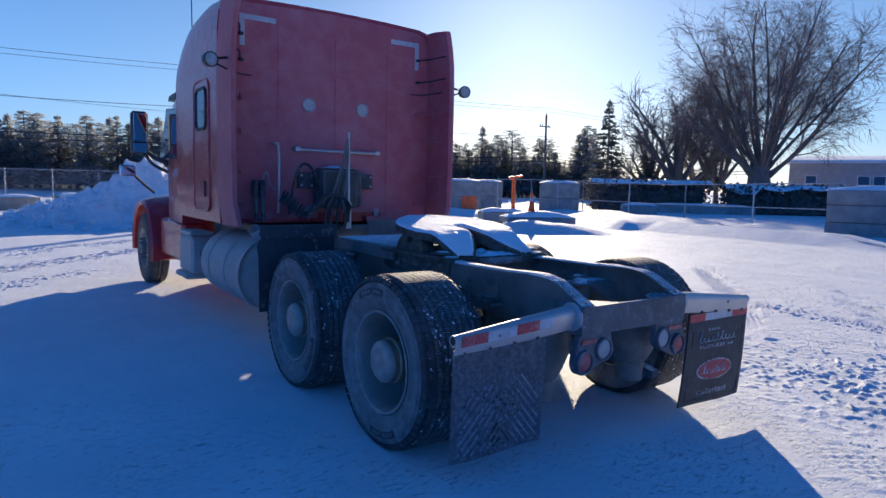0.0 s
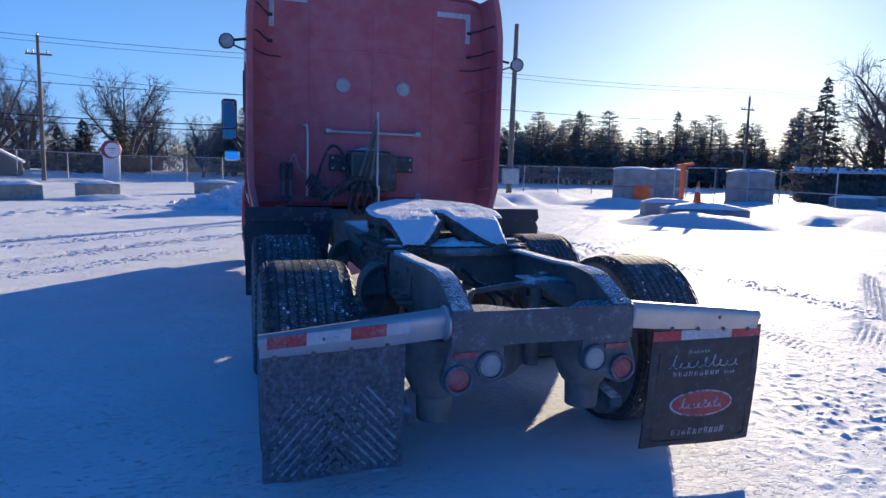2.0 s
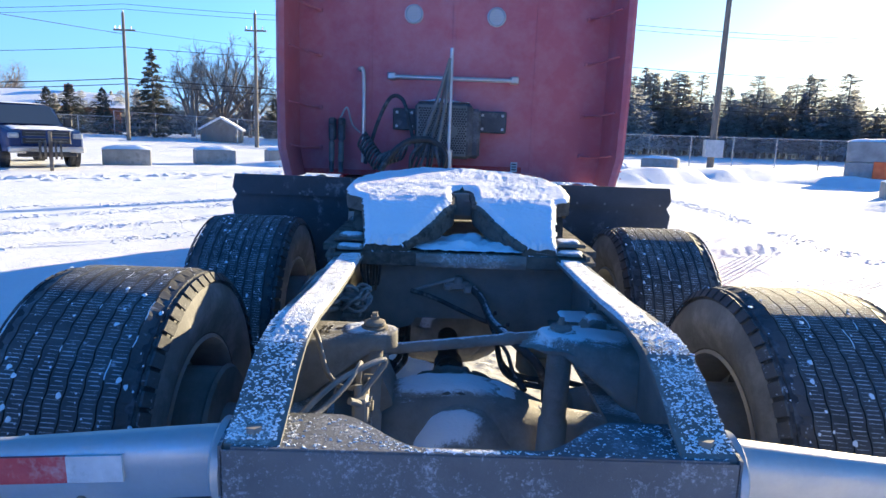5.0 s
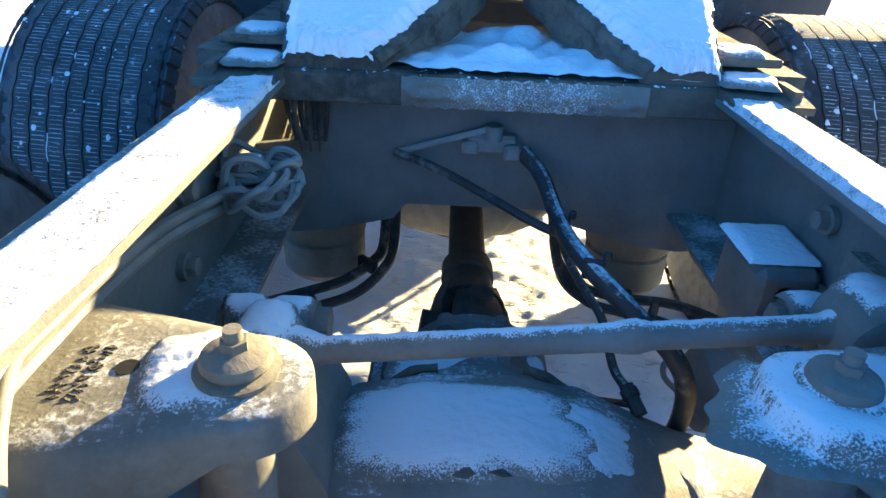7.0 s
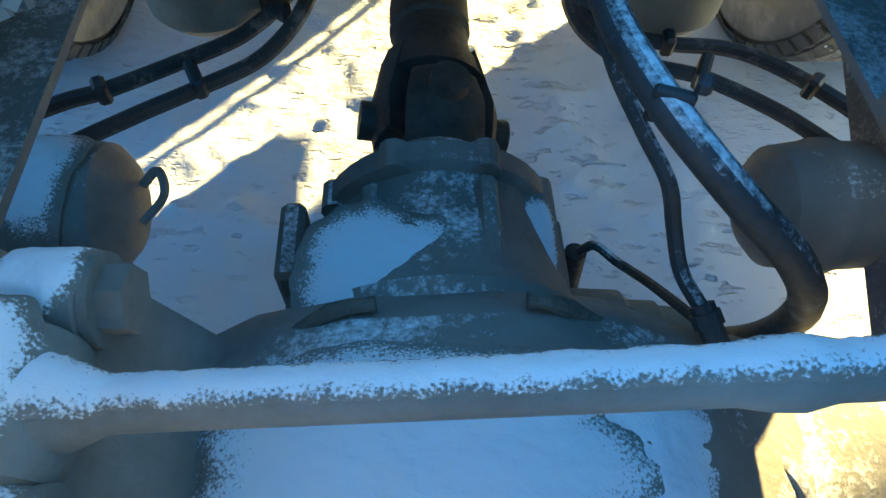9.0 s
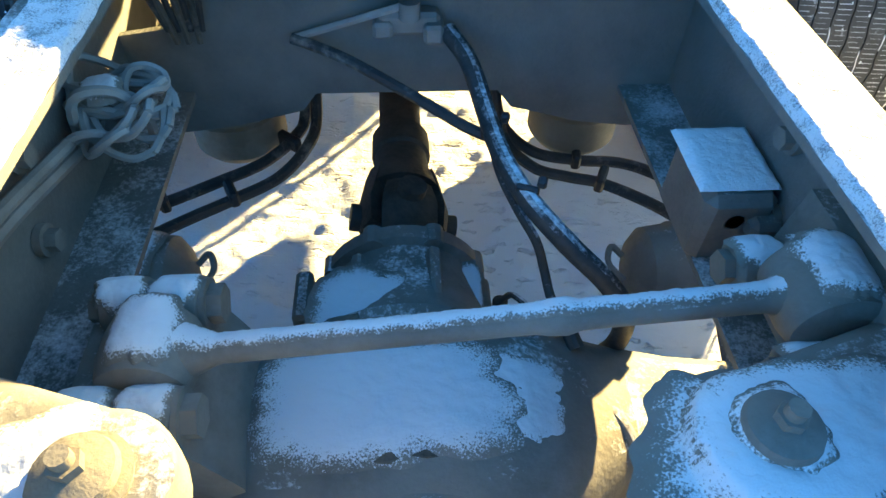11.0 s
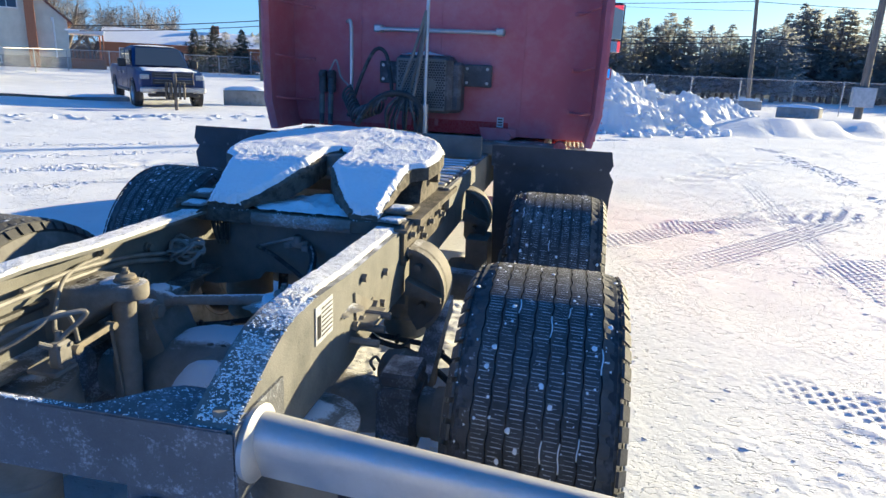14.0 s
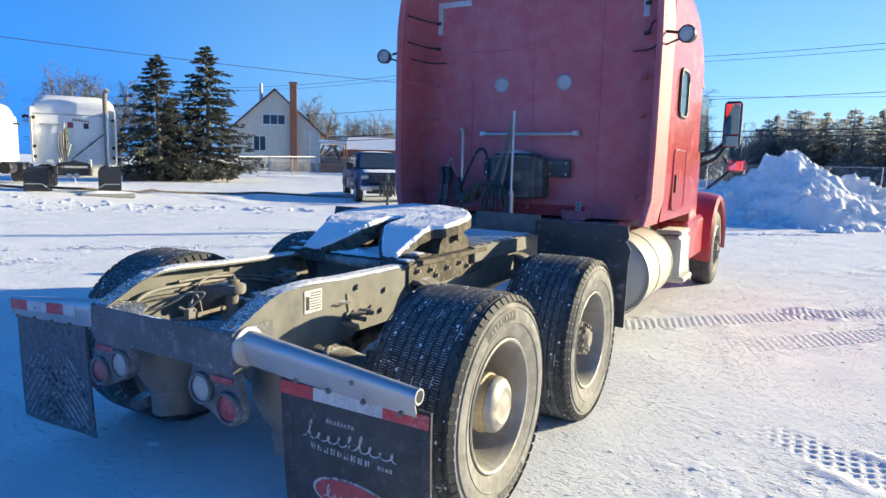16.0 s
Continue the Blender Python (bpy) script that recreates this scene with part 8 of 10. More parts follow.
# low platform blocks with the cone, beside the gate post
concrete_block(13.5, 15.0, -24, 2.6, 1.1, 0.5, 0.2, label="low concrete slab under thick drifted snow")
concrete_block(14.3, 17.9, -24, 1.9, 1.0, 0.55, 0.16, label="low concrete slab under thick drifted snow")
def drift(x, y, yaw, lx, ly, h, seed):
    g = Geo()
    base = soil(x, y)
    aa, bb = np.meshgrid(np.linspace(-lx / 2, lx / 2, 41), np.linspace(-ly / 2, ly / 2, 25))
    ca, sa = math.cos(radians(yaw)), math.sin(radians(yaw))
    lie = ground_height(x + aa * ca - bb * sa, y + aa * sa + bb * ca)
    def f(u, v):
        a, b = (u - 0.5) * 2, (v - 0.5) * 2
        hh = max(0.0, 1 - a * a) ** 1.2 * max(0.0, 1 - b * b) ** 1.2
        return (a * lx / 2, b * ly / 2, lie[round(v * 24)][round(u * 40)] - base + h * hh * (1 + 0.3 * noise.noise((a * 2, b * 2, seed))) - 0.04 + 0.03 * hh * noise.noise((a * 7, b * 7, seed)))
    g.grid(f, 40, 24)
    solo("snow_drift", g, M_pile, "wind-blown drift of smooth snow", "snow drift", "drifts round the gate blocks", smooth=80, m=pose(x, y, soil(x, y), 0, 0, yaw))
drift(12.6, 14.0, -30, 5.5, 3.0, 0.42, 1.0)
drift(16.8, 24.6, -35, 6.5, 3.6, 0.4, 2.0)
drift(24.6, 24.4, -45, 6.0, 3.0, 0.3, 3.0)
drift(20.6, 8.6, 70, 9.0, 3.0, 0.14, 5.0)
drift(-6.2, 24.6, 25, 4.0, 1.4, 0.25, 6.0)


def block_stack(x, y, yaw, lx, ly, layers, top, label, orange=False):
    ob = thing("block_stack", label, "concrete blocks", pose(x, y, soil(x, y) - 0.05, 0, 0, yaw), "stacked blocks at the gate")
    z = 0
    for k, h in enumerate(layers):
        g = Geo()
        g.box((0.02 * (k % 2), 0, z + h / 2), (lx, ly, h - 0.02), 0.03)
        part("stacked_block", g, M_concrete if k < len(layers) - top else M_white, ob)
        z += h
    g = Geo()
    part("snow_cap", snow_cap(g, lx, ly, z - 0.01, 0.14, x), M_snow, ob, "", 80)
    if orange:
        g = Geo()
        g.box((lx * 0.2, -ly / 2 - 0.03, 0.55), (lx * 0.4, 0.05, 0.9), 0.02)
        part("orange_board", g, M_orange, ob)
    return ob
block_stack(18.9, 27.0, -32, 2.1, 1.3, (0.95, 0.9), 0, "two-tier block stack, snow cap and orange board", True)
block_stack(24.8, 32.4, -36, 2.6, 1.3, (1.0, 0.95), 0, "two-tier concrete block stack with snow cap")
block_stack(25.6, 25.9, -44, 2.4, 1.3, (0.95, 0.95), 0, "two-tier concrete block stack with snow cap")
block_stack(22.4, 7.2, -68, 3.2, 0.9, (0.5, 0.62, 0.55), 0, "three-tier weathered concrete block wall under snow")

cone = thing("traffic_cone", "orange traffic cone standing on the snowy slab", "traffic cone", pose(13.2, 15.0, 0.66))
g = Geo()
g.box((0, 0, 0.015), (0.36, 0.36, 0.03), 0.008)
part("cone_base", g, M_orange, cone)
g = Geo()
g.lathe([(0.03, 0.13), (0.68, 0.03), (0.7, 0.025), (0.7, 0.0)], 24, pose(0, 0, 0, 0, -90, 0))
part("cone_body", g, M_orange, cone)
g = Geo()
g.lathe([(0.36, 0.084), (0.5, 0.062)], 24, pose(0, 0, 0, 0, -90, 0))
part("white_band", g, M_retro_white, cone)
post = thing("barrier_post", "faded orange barrier post with folded arm", "barrier", pose(14.85, 17.9, 0.4))
g = Geo()
g.box((0, 0, 0.75), (0.14, 0.14, 1.5), 0.02)
part("post", g, M_orange, post)
g = Geo()
g.box((0.3, 0, 1.52), (0.75, 0.1, 0.1), 0.02, pose(0, 0, 0, 0, -8, 0))
part("barrier_arm", g, M_orange, post)


def utility_pole(x, y, h, r=0.15, cross=True, lamp=False, lean=0.0):
    ob = thing("utility_pole", "weathered wooden utility pole", "utility pole", pose(x, y, soil(x, y) - 0.2, 0, lean), "utility poles by the road")
    g = Geo()
    g.tube([(0, 0, 0), (0.02, 0, h * 0.5), (0, 0, h + 0.2)], [r, r * 0.85, r * 0.68], 12)
    part("pole_shaft", g, M_wood, ob)
    if cross:
        g = Geo()
        g.box((0, 0.14, h - 1.0), (1.6, 0.1, 0.12), 0.01)
        part("cross_arm", g, M_wood, ob)
        for dx in (-0.7, -0.35, 0.5):
            g = Geo()
            g.cyl((dx, 0.14, h - 0.95), (dx, 0.14, h - 0.72), 0.05, 10)
            part("insulator", g, M_galv, ob)
        g = Geo()
        g.cyl((0, 0, h + 0.15), (0, 0, h + 0.4), 0.05, 10)
        part("insulator", g, M_galv, ob)
    if lamp:
        g = Geo()
        g.tube(bez([(0, 0, h * 0.42), (-0.6, -0.2, h * 0.47), (-1.6, -0.5, h * 0.48)], 6), 0.04, 8)
        g.box((-1.8, -0.55, h * 0.475), (0.5, 0.2, 0.1), 0.03)
        part("lamp_arm", g, M_galv, ob)
        g = Geo()
        g.cyl((0.25, -0.1, h * 0.12), (0.25, -0.1, h * 0.2), 0.18, 14)
        part("transformer", g, M_galv, ob)
    return ob
LINE_Y = 48.0
for x, h in ((-23.4, 9.2), (-13.8, 9.7), (13.0, 10.0), (45.6, 9.3)):
    utility_pole(x, LINE_Y, h, lamp=x > 40, lean=-4.0 if x == 13.0 else 0.0)
cp = thing("light_pole", "tall dark pole with a grey electrical cabinet", "light pole", pose(13.5, 31.1, soil(13.5, 31.1) - 0.2))
g = Geo()
g.tube([(0, 0, 0), (0.06, 0, 5), (0.1, 0, 9.7)], [0.17, 0.15, 0.12], 12)
part("pole_shaft", g, M_wood, cp)
g = Geo()
g.box((-0.05, -0.28, 1.35), (0.9, 0.35, 0.85), 0.02)
cab_ = part("cabinet", g, M_galv, cp)
g = Geo()
g.box((-0.05, -0.46, 1.35), (0.82, 0.01, 0.76), 0.004)
part("cabinet_door", g, M_galv, cab_)


def cable(a, b, sag, r=0.02, group="overhead wires", kinkz=0.0):
    a, b = Vector(a), Vector(b)
    pts = []
    for k in range(25):
        t = k / 24
        p = a.lerp(b, t)
        p.z -= sag * 4 * t * (1 - t)
        pts.append(p)
    g = Geo()
    g.tube(pts, r, 5)
    solo("overhead_wire", g, M_wire, "thin black overhead wire between poles", "wire", group)
spans = [-95, -55, -23.4, 12.3, 45.6, 90]
for z, r in ((10.0, 0.016), (9.65, 0.014), (7.0, 0.02), (4.75, 0.035), (4.35, 0.03)):
    for a, b in zip(spans[:-1], spans[1:]):
        cable((a, LINE_Y, z - (0.8 if a < -30 else 0)), (b, LINE_Y, z - (0.8 if b < -30 else 0)), 0.45, r)
cable((-23.4, 48, 7.9), (-52, -14, 9.6), 0.8, 0.02)
cable((-23.4, 48, 8.2), (12.3, 48, 6.4), 0.5, 0.012)


def chain_mesh():
    mt = bpy.data.materials.new("chain_link")
    mt.use_nodes = True
    nt = mt.node_tree
    b = nt.nodes["Principled BSDF"]
    b.inputs["Base Color"].default_value = (0.5, 0.51, 0.52, 1)
    b.inputs["Metallic"].default_value, b.inputs["Roughness"].default_value = 0.2, 0.6
    tc = nt.nodes.new("ShaderNodeTexCoord")
    waves = []
    for ang in (45, -45):
        mp = nt.nodes.new("ShaderNodeMapping")
        mp.inputs["Rotation"].default_value = (0, radians(ang), 0)
        nt.links.new(tc.outputs["Object"], mp.inputs["Vector"])
        w = nt.nodes.new("ShaderNodeTexWave")
        w.inputs["Scale"].default_value = 3.2
        nt.links.new(mp.outputs["Vector"], w.inputs["Vector"])
        waves.append(w)
    mx = nt.nodes.new("ShaderNodeMath")
    mx.operation = "MAXIMUM"
    nt.links.new(waves[0].outputs["Fac"], mx.inputs[0])
    nt.links.new(waves[1].outputs["Fac"], mx.inputs[1])
    gt = nt.nodes.new("ShaderNodeMath")
    gt.operation = "GREATER_THAN"
    gt.inputs[1].default_value = 0.993
    nt.links.new(mx.outputs[0], gt.inputs[0])
    nt.links.new(gt.outputs[0], b.inputs["Alpha"])
    return mt
M_link = chain_mesh()


def fence(points, h, step=3.0, mid=False, mesh=True, label="galvanised chain-link fence standing in snow"):
    ob = thing("chain_link_fence", label, "fence", None, "yard fences")
    for (ax, ay), (bx, by) in zip(points[:-1], points[1:]):
        ln = math.hypot(bx - ax, by - ay)
        n = max(1, round(ln / step))
        yaw = math.degrees(math.atan2(by - ay, bx - ax))
        za, zb = soil(ax, ay), soil(bx, by)
        for k in range(n + 1):
            t = k / n
            x, y = ax + (bx - ax) * t, ay + (by - ay) * t
            g = Geo()
            g.tube([(x, y, soil(x, y) - 0.2), (x, y, soil(x, y) + h + 0.06)], 0.035, 8)
            part("fence_post", g, M_galv, ob)
        for zz in ((h, h * 0.45) if mid else (h,)):
            g = Geo()
            g.tube([(ax, ay, za + zz), (bx, by, zb + zz)], 0.024, 6)
            part("fence_rail", g, M_galv, ob)
        if mesh:
            g = Geo()
            g.box((ln / 2, 0, h / 2), (ln, 0.004, h - 0.1), 0.001)
            part("fence_mesh", g, M_link, ob, "wire diamond mesh", m=pose(ax, ay, (za + zb) / 2, 0, 0, yaw))
    return ob
fence([(-35, 20), (-35, 41), (-26.4, 52.0)], 1.5)
fence([(-26.4, 52.0), (-10, 52.5), (3, 46.5), (14, 42.3), (24.6, 40.7)], 1.95)
fence([(27.2, 25.4), (26.2, 17.5), (24.3, 9.2)], 1.9, 3.9, True, False, "open two-rail pipe fence in a snow bank")
fence([(20.6, 25.8), (23.0, 25.6), (27.2, 25.4)], 2.0, 1.9, True, False, "open two-rail pipe fence beside the block stacks")
fence([(29.5, 36.0), (24.6, 40.7)], 1.95)

# signs by the road
sg = thing("totem_sign", "red and white totem sign with rounded head", "sign", pose(-9.9, 50.0, soil(-9.9, 50.0)))
g = Geo()
g.box((0, 0, 1.0), (1.1, 0.4, 2.0), 0.05)
part("sign_base", g, M_white, sg)
g = Geo()
g.cyl((0, -0.22, 2.35), (0, 0.22, 2.35), 0.66, 28)
head = part("sign_head", g, M_oval_red, sg)
g = Geo()
g.cyl((0.12, -0.23, 2.32), (0.12, -0.25, 2.32), 0.52, 28)
part("sign_face", g, M_white, head)
for k in range(3):
    q = Geo()
    q.box((0.1, -0.256, 2.42 - 0.16 * k), (0.5 - 0.1 * k, 0.008, 0.06), 0.002)
    part("text_bar", q, M_oval_red if k == 0 else M_galv, head)
for k in range(7):
    q = Geo()
    q.box((-0.36 + 0.12 * k, -0.21, 0.95), (0.03, 0.02, 1.5), 0.004)
    part("sign_rib", q, M_galv, sg)
st = thing("road_sign", "white road sign on a thin metal post", "sign", pose(-14.4, 50.5, soil(-14.4, 50.5)))
g = Geo()
g.tube([(0, 0, -0.2), (0, 0, 2.6)], 0.03, 8)
part("sign_post", g, M_galv, st)
g = Geo()
g.prism([(-0.3, 2.3), (0, 2.0), (0.3, 2.3), (0, 2.75)], "y", -0.04, -0.03)
part("sign_plate", g, M_white, st)
shed = thing("garden_shed", "small dark shed with snow on its roof", "shed", pose(-18.5, 54.5, 0.2, 0, 0, 12))
g = Geo()
g.prism([(-1.6, 0), (1.6, 0), (1.6, 1.0), (0, 1.9), (-1.6, 1.0)], "y", -1.3, 1.3)
part("shed_body", g, M_wood, shed)
g = Geo()
g.prism([(-1.75, 0.95), (0, 1.95), (1.75, 0.95), (1.75, 1.1), (0, 2.12), (-1.75, 1.1)], "y", -1.45, 1.45)
part("roof_snow", g, M_snow, shed)

# ---- pickup ----
def pickup(m):
    ob = thing("pickup_truck", "dark blue crew-cab pickup with snow on the hood", "pickup truck", m)
    g = Geo()
    rings = []
    for y, w, z0, z1 in ((-2.85, 0.9, 0.62, 1.0), (-2.75, 0.97, 0.5, 1.08), (-2.0, 1.0, 0.45, 1.16), (-1.3, 1.0, 0.45, 1.2), (1.1, 1.0, 0.45, 1.22), (2.8, 1.0, 0.5, 1.24), (2.9, 0.97, 0.6, 1.22)):
        rings.append([(-w, y, z0), (w, y, z0), (w, y, (z0 + z1) / 2 + 0.1), (w - 0.06, y, z1), (-w + 0.06, y, z1), (-w, y, (z0 + z1) / 2 + 0.1)])
    g.loft([r[::-1] for r in rings])
    part("body", g, M_blue, ob)
    g = Geo()
    rings = []
    for y, w, z in ((-1.35, 0.9, 1.18), (-0.65, 0.76, 1.82), (0.2, 0.78, 1.88), (1.0, 0.76, 1.84), (1.2, 0.86, 1.2)):
        rings.append([(-w, y, 1.15), (w, y, 1.15), (w - 0.0, y, z - 0.06), (w - 0.14, y, z), (-w + 0.14, y, z), (-w, y, z - 0.06)])
    g.loft([r[::-1] for r in rings])
    cabp = part("cabin", g, M_blue, ob)
    g = Geo()
    g.hull([(-0.8, -1.34, 1.24), (0.8, -1.34, 1.24), (0.66, -0.72, 1.78), (-0.66, -0.72, 1.78), (-0.8, -1.3, 1.24), (0.8, -1.3, 1.24), (0.66, -0.68, 1.78), (-0.66, -0.68, 1.78)],
           [(0, 1, 2, 3), (4, 5, 6, 7), (0, 1, 5, 4), (1, 2, 6, 5), (2, 3, 7, 6), (0, 3, 7, 4)], (0, -1.02, 1.5), pose(0, -0.03, 0.02))
    part("windscreen", g, M_window, cabp)
    for s in (-1, 1):
        for a, b in ((-0.85, 0.15), (0.25, 0.98)):
            q = Geo()
            q.prism([(a, 1.28), (b, 1.28), (b - 0.06, 1.72), (a + (0.28 if a < 0 else 0.05), 1.72)], "x", s * 0.86, s * 0.83)
            part("side_window", q, M_window, cabp)
        q = Geo()
        q.box((s * 1.12, -0.85, 1.32), (0.24, 0.12, 0.26), 0.05)
        part("wing_mirror", q, M_black, ob)
        q = Geo()
        q.box((s * 0.8, -2.84, 0.94), (0.26, 0.1, 0.15), 0.03)
        part("headlight", q, M_lens_white, ob)
        q = Geo()
        q.box((s * 0.86, -2.9, 0.55), (0.2, 0.12, 0.16), 0.03)
        part("fog_lamp", q, M_lens_white, ob)
        for yy in (-1.85, 1.85):
            w = Geo()
            w.lathe([(0.13, 0.24), (0.14, 0.3), (0.13, 0.38), (0.09, 0.41), (-0.09, 0.41), (-0.13, 0.38), (-0.14, 0.3), (-0.13, 0.24)][::-1], 32)
            ty = part("tyre", w, M_rubber, ob, m=pose(s * 0.9, yy, 0.4, 0, 0, 0 if s > 0 else 180))
            w = Geo()
            w.lathe([(0.13, 0.25), (0.1, 0.22), (0.06, 0.2), (0.08, 0.08), (0.09, 0.0)][::-1], 24)
            part("rim", w, M_alu, ty)
            w = Geo()
            w.lathe([(0.0, 0.42), (0.12, 0.44), (0.125, 0.47), (0.0, 0.47)], 24)
            part("wheel_arch", w, M_black, ob, m=pose(s * 0.9, yy, 0.42, 0, 0, 0 if s > 0 else 180))
        for yy in (-0.95, 0.18, 1.08):
            q = Geo()
            q.box((s * 1.0, yy, 0.86), (0.008, 0.014, 0.62), 0.002)
            part("door_seam", q, M_black, ob)
        q = Geo()
        q.box((s * 0.985, 0.05, 0.47), (0.1, 2.3, 0.1), 0.03)
        part("running_board", q, M_black, ob)
        for yy in (-0.35, 0.6):
            q = Geo()
            q.box((s * 1.003, yy, 1.02), (0.02, 0.18, 0.035), 0.008)
            part("door_handle", q, M_chrome, ob)
    q = Geo()
    q.box((0, -2.865, 0.9), (1.26, 0.07, 0.42), 0.04)
    part("grille_surround", q, M_blue, ob)
    q = Geo()
    q.box((0, -2.885, 0.9), (1.2, 0.07, 0.36), 0.05)
    grille = part("grille", q, M_black, ob)
    for k in range(4):
        q = Geo()
        q.box((0, -2.912, 0.78 + 0.08 * k), (1.06, 0.02, 0.018), 0.004)
        part("grille_bar", q, M_frame, grille)
    q = Geo()
    q.box((0, -2.918, 0.9), (0.06, 0.02, 0.36), 0.008)
    q.box((0, -2.918, 0.9), (1.2, 0.02, 0.045), 0.008)
    part("grille_cross", q, M_blue, grille)
    q = Geo()
    q.box((0, -2.92, 0.55), (1.9, 0.18, 0.17), 0.05)
    bump = part("bumper", q, M_alu, ob)
    q = Geo()
    q.box((0, -3.015, 0.55), (0.5, 0.01, 0.12), 0.004)
    part("plate_bar", q, M_retro_white, bump)
    q = Geo()
    q.box((0, -2.9, 0.4), (1.5, 0.16, 0.1), 0.03)
    part("air_dam", q, M_black, bump)
    q = Geo()
    q.box((0, -3.0, 0.46), (1.1, 0.02, 0.07), 0.01)
    part("bumper_intake", q, M_black, bump)
    sgm = Geo()
    sgm.grid(lambda u, v: (-0.78 + 1.56 * u, -2.66 + 1.2 * v, 1.125 + 0.08 * v + 0.05 * math.sin(math.pi * u) ** 0.4 * math.sin(math.pi * v) ** 0.5 + 0.02 * noise.noise((u * 5, v * 5, 0.0)) - 0.02), 24, 18)
    part("hood_snow", sgm, M_snow, ob, "", 80)
    sgm = Geo()
    sgm.grid(lambda u, v: (-0.62 + 1.24 * u, -0.6 + 1.5 * v, 1.86 + 0.05 * math.sin(math.pi * u) ** 0.5 * math.sin(math.pi * v) ** 0.5), 14, 14)
    part("roof_snow", sgm, M_snow, ob, "", 80)
    return ob
pk = pickup(pose(-13.9, 20.5, 0.0, 0, 0, 45))
pk.scale = (1.05, 1.05, 1.05)
# small chips of wind-broken crust lying about the truck
ch_ = Geo()
rc = random.Random(19)
spots_ = np.array([(rc.uniform(1.25, 8.0), rc.uniform(-4.5, 9.0)) for k in range(15000)] + [(rc.uniform(-9.0, -1.3), rc.uniform(-5.0, 9.0)) for k in range(9000)])
for (x, y), z in zip(spots_.tolist(), ground_height(spots_[:, 0], spots_[:, 1]).tolist()):
    if rc.random() < 0.34 + 0.75 * noise.noise((x * 0.7, y * 0.7, 5.0)) + 0.4 * noise.noise((x * 2.5, y * 2.5, 8.0)):
        crumb(ch_, x, y, z, rc.choice((0.002, 0.003, 0.003, 0.004, 0.005, 0.006, 0.009)), rc)
for k in range(600):  # trampled lumps behind the truck
    x, y = rc.gauss(3.3, 1.1), rc.gauss(-0.7, 1.2)
    if x > 1.7 and y < 0.7 + 0.8 * noise.noise((x, y, 1.0)):
        crumb(ch_, x, y, soil(x, y) - 0.002, rc.choice((0.005, 0.008, 0.01, 0.014, 0.02, 0.032)), rc)
solo("snow_chip", ch_, M_ground, "small chips of wind-broken snow crust", "snow chips", "", "stuff", 50)
tr_ = Geo()
spots_ = []
for k in (0, 1, 9, 10, 11, 12):  # broken crust along the wheel tracks
    (ax_, ay_), (bx_, by_) = LANES[k][:2]
    ln_ = math.hypot(bx_ - ax_, by_ - ay_)
    ux_, uy_ = (bx_ - ax_) / ln_, (by_ - ay_) / ln_
    for j in range(int(ln_ * 75)):
        t_, c_ = rc.random() * ln_, round(rc.uniform(-2.6, 2.6)) * 0.09 + rc.gauss(0, 0.012)
        spots_.append((ax_ + ux_ * t_ + uy_ * c_ + 0.08 * math.sin(t_ * 0.7 + k) * uy_, ay_ + uy_ * t_ - ux_ * c_ - 0.08 * math.sin(t_ * 0.7 + k) * ux_))
spots_ = np.array(spots_)
for (x, y), z in zip(spots_.tolist(), ground_height(spots_[:, 0], spots_[:, 1]).tolist()):
    if noise.noise((x * 0.8, y * 0.8, 3.0)) > -0.25:
        crumb(tr_, x, y, z, rc.choice((0.008, 0.012, 0.016, 0.022)), rc)
solo("track_crumb", tr_, M_ground, "broken snow crust along the wheel tracks", "snow crumbs", "", "stuff", 50)
# trodden clods of snow across the yard
cl_ = Geo()
rc = random.Random(8)
for k in range(300):
    t = rc.random()
    row_ = rc.choice((0, 0, 1))
    x, y = -19 + 15 * t + rc.gauss(0, 0.5) + row_ * 0.9, 7.2 + 14 * t + rc.gauss(0, 0.35) - row_ * 0.9
    a, b, hgt, sd = rc.uniform(0.05, 0.24), rc.uniform(0.04, 0.12), rc.choice((0.02, 0.025, 0.03, 0.035, 0.06)), rc.random() * 50
    base_ = soil(x, y)
    cl_.grid(lambda u, v: (x + a * (u * 2 - 1) * (1 + 0.3 * noise.noise((v * 3, sd, 0.0))), y + b * (v * 2 - 1) * (1 + 0.3 * noise.noise((u * 3, sd, 4.0))),
                           hgt * max(0.0, 1 - (u * 2 - 1) ** 2) ** 0.8 * max(0.0, 1 - (v * 2 - 1) ** 2) ** 0.8 * (1 + 1.2 * noise.noise((u * 4, v * 4, sd))) - 0.012 + base_), 7, 6)
solo("snow_clod", cl_, M_pile, "trodden clods of snow in two uneven rows", "snow clods", "", "stuff", 60)
reel = thing("hose_reel_stand", "rusty cable reels on a short post", "reel stand", pose(-11.3, 17.75, 0, 0, 0, 30))
g = Geo()
g.box((0, 0, 0.55), (0.1, 0.1, 1.15), 0.01)
part("post", g, M_wood, reel)
for k in (-0.26, -0.13, 0.13, 0.26):
    g = Geo()
    g.lathe([(-0.03, 0.0), (-0.03, 0.27), (0.03, 0.27), (0.03, 0.0)], 24, pose(k, 0, 0.6, 0, 0, 0))
    part("reel_disc", g, M_mud, reel)


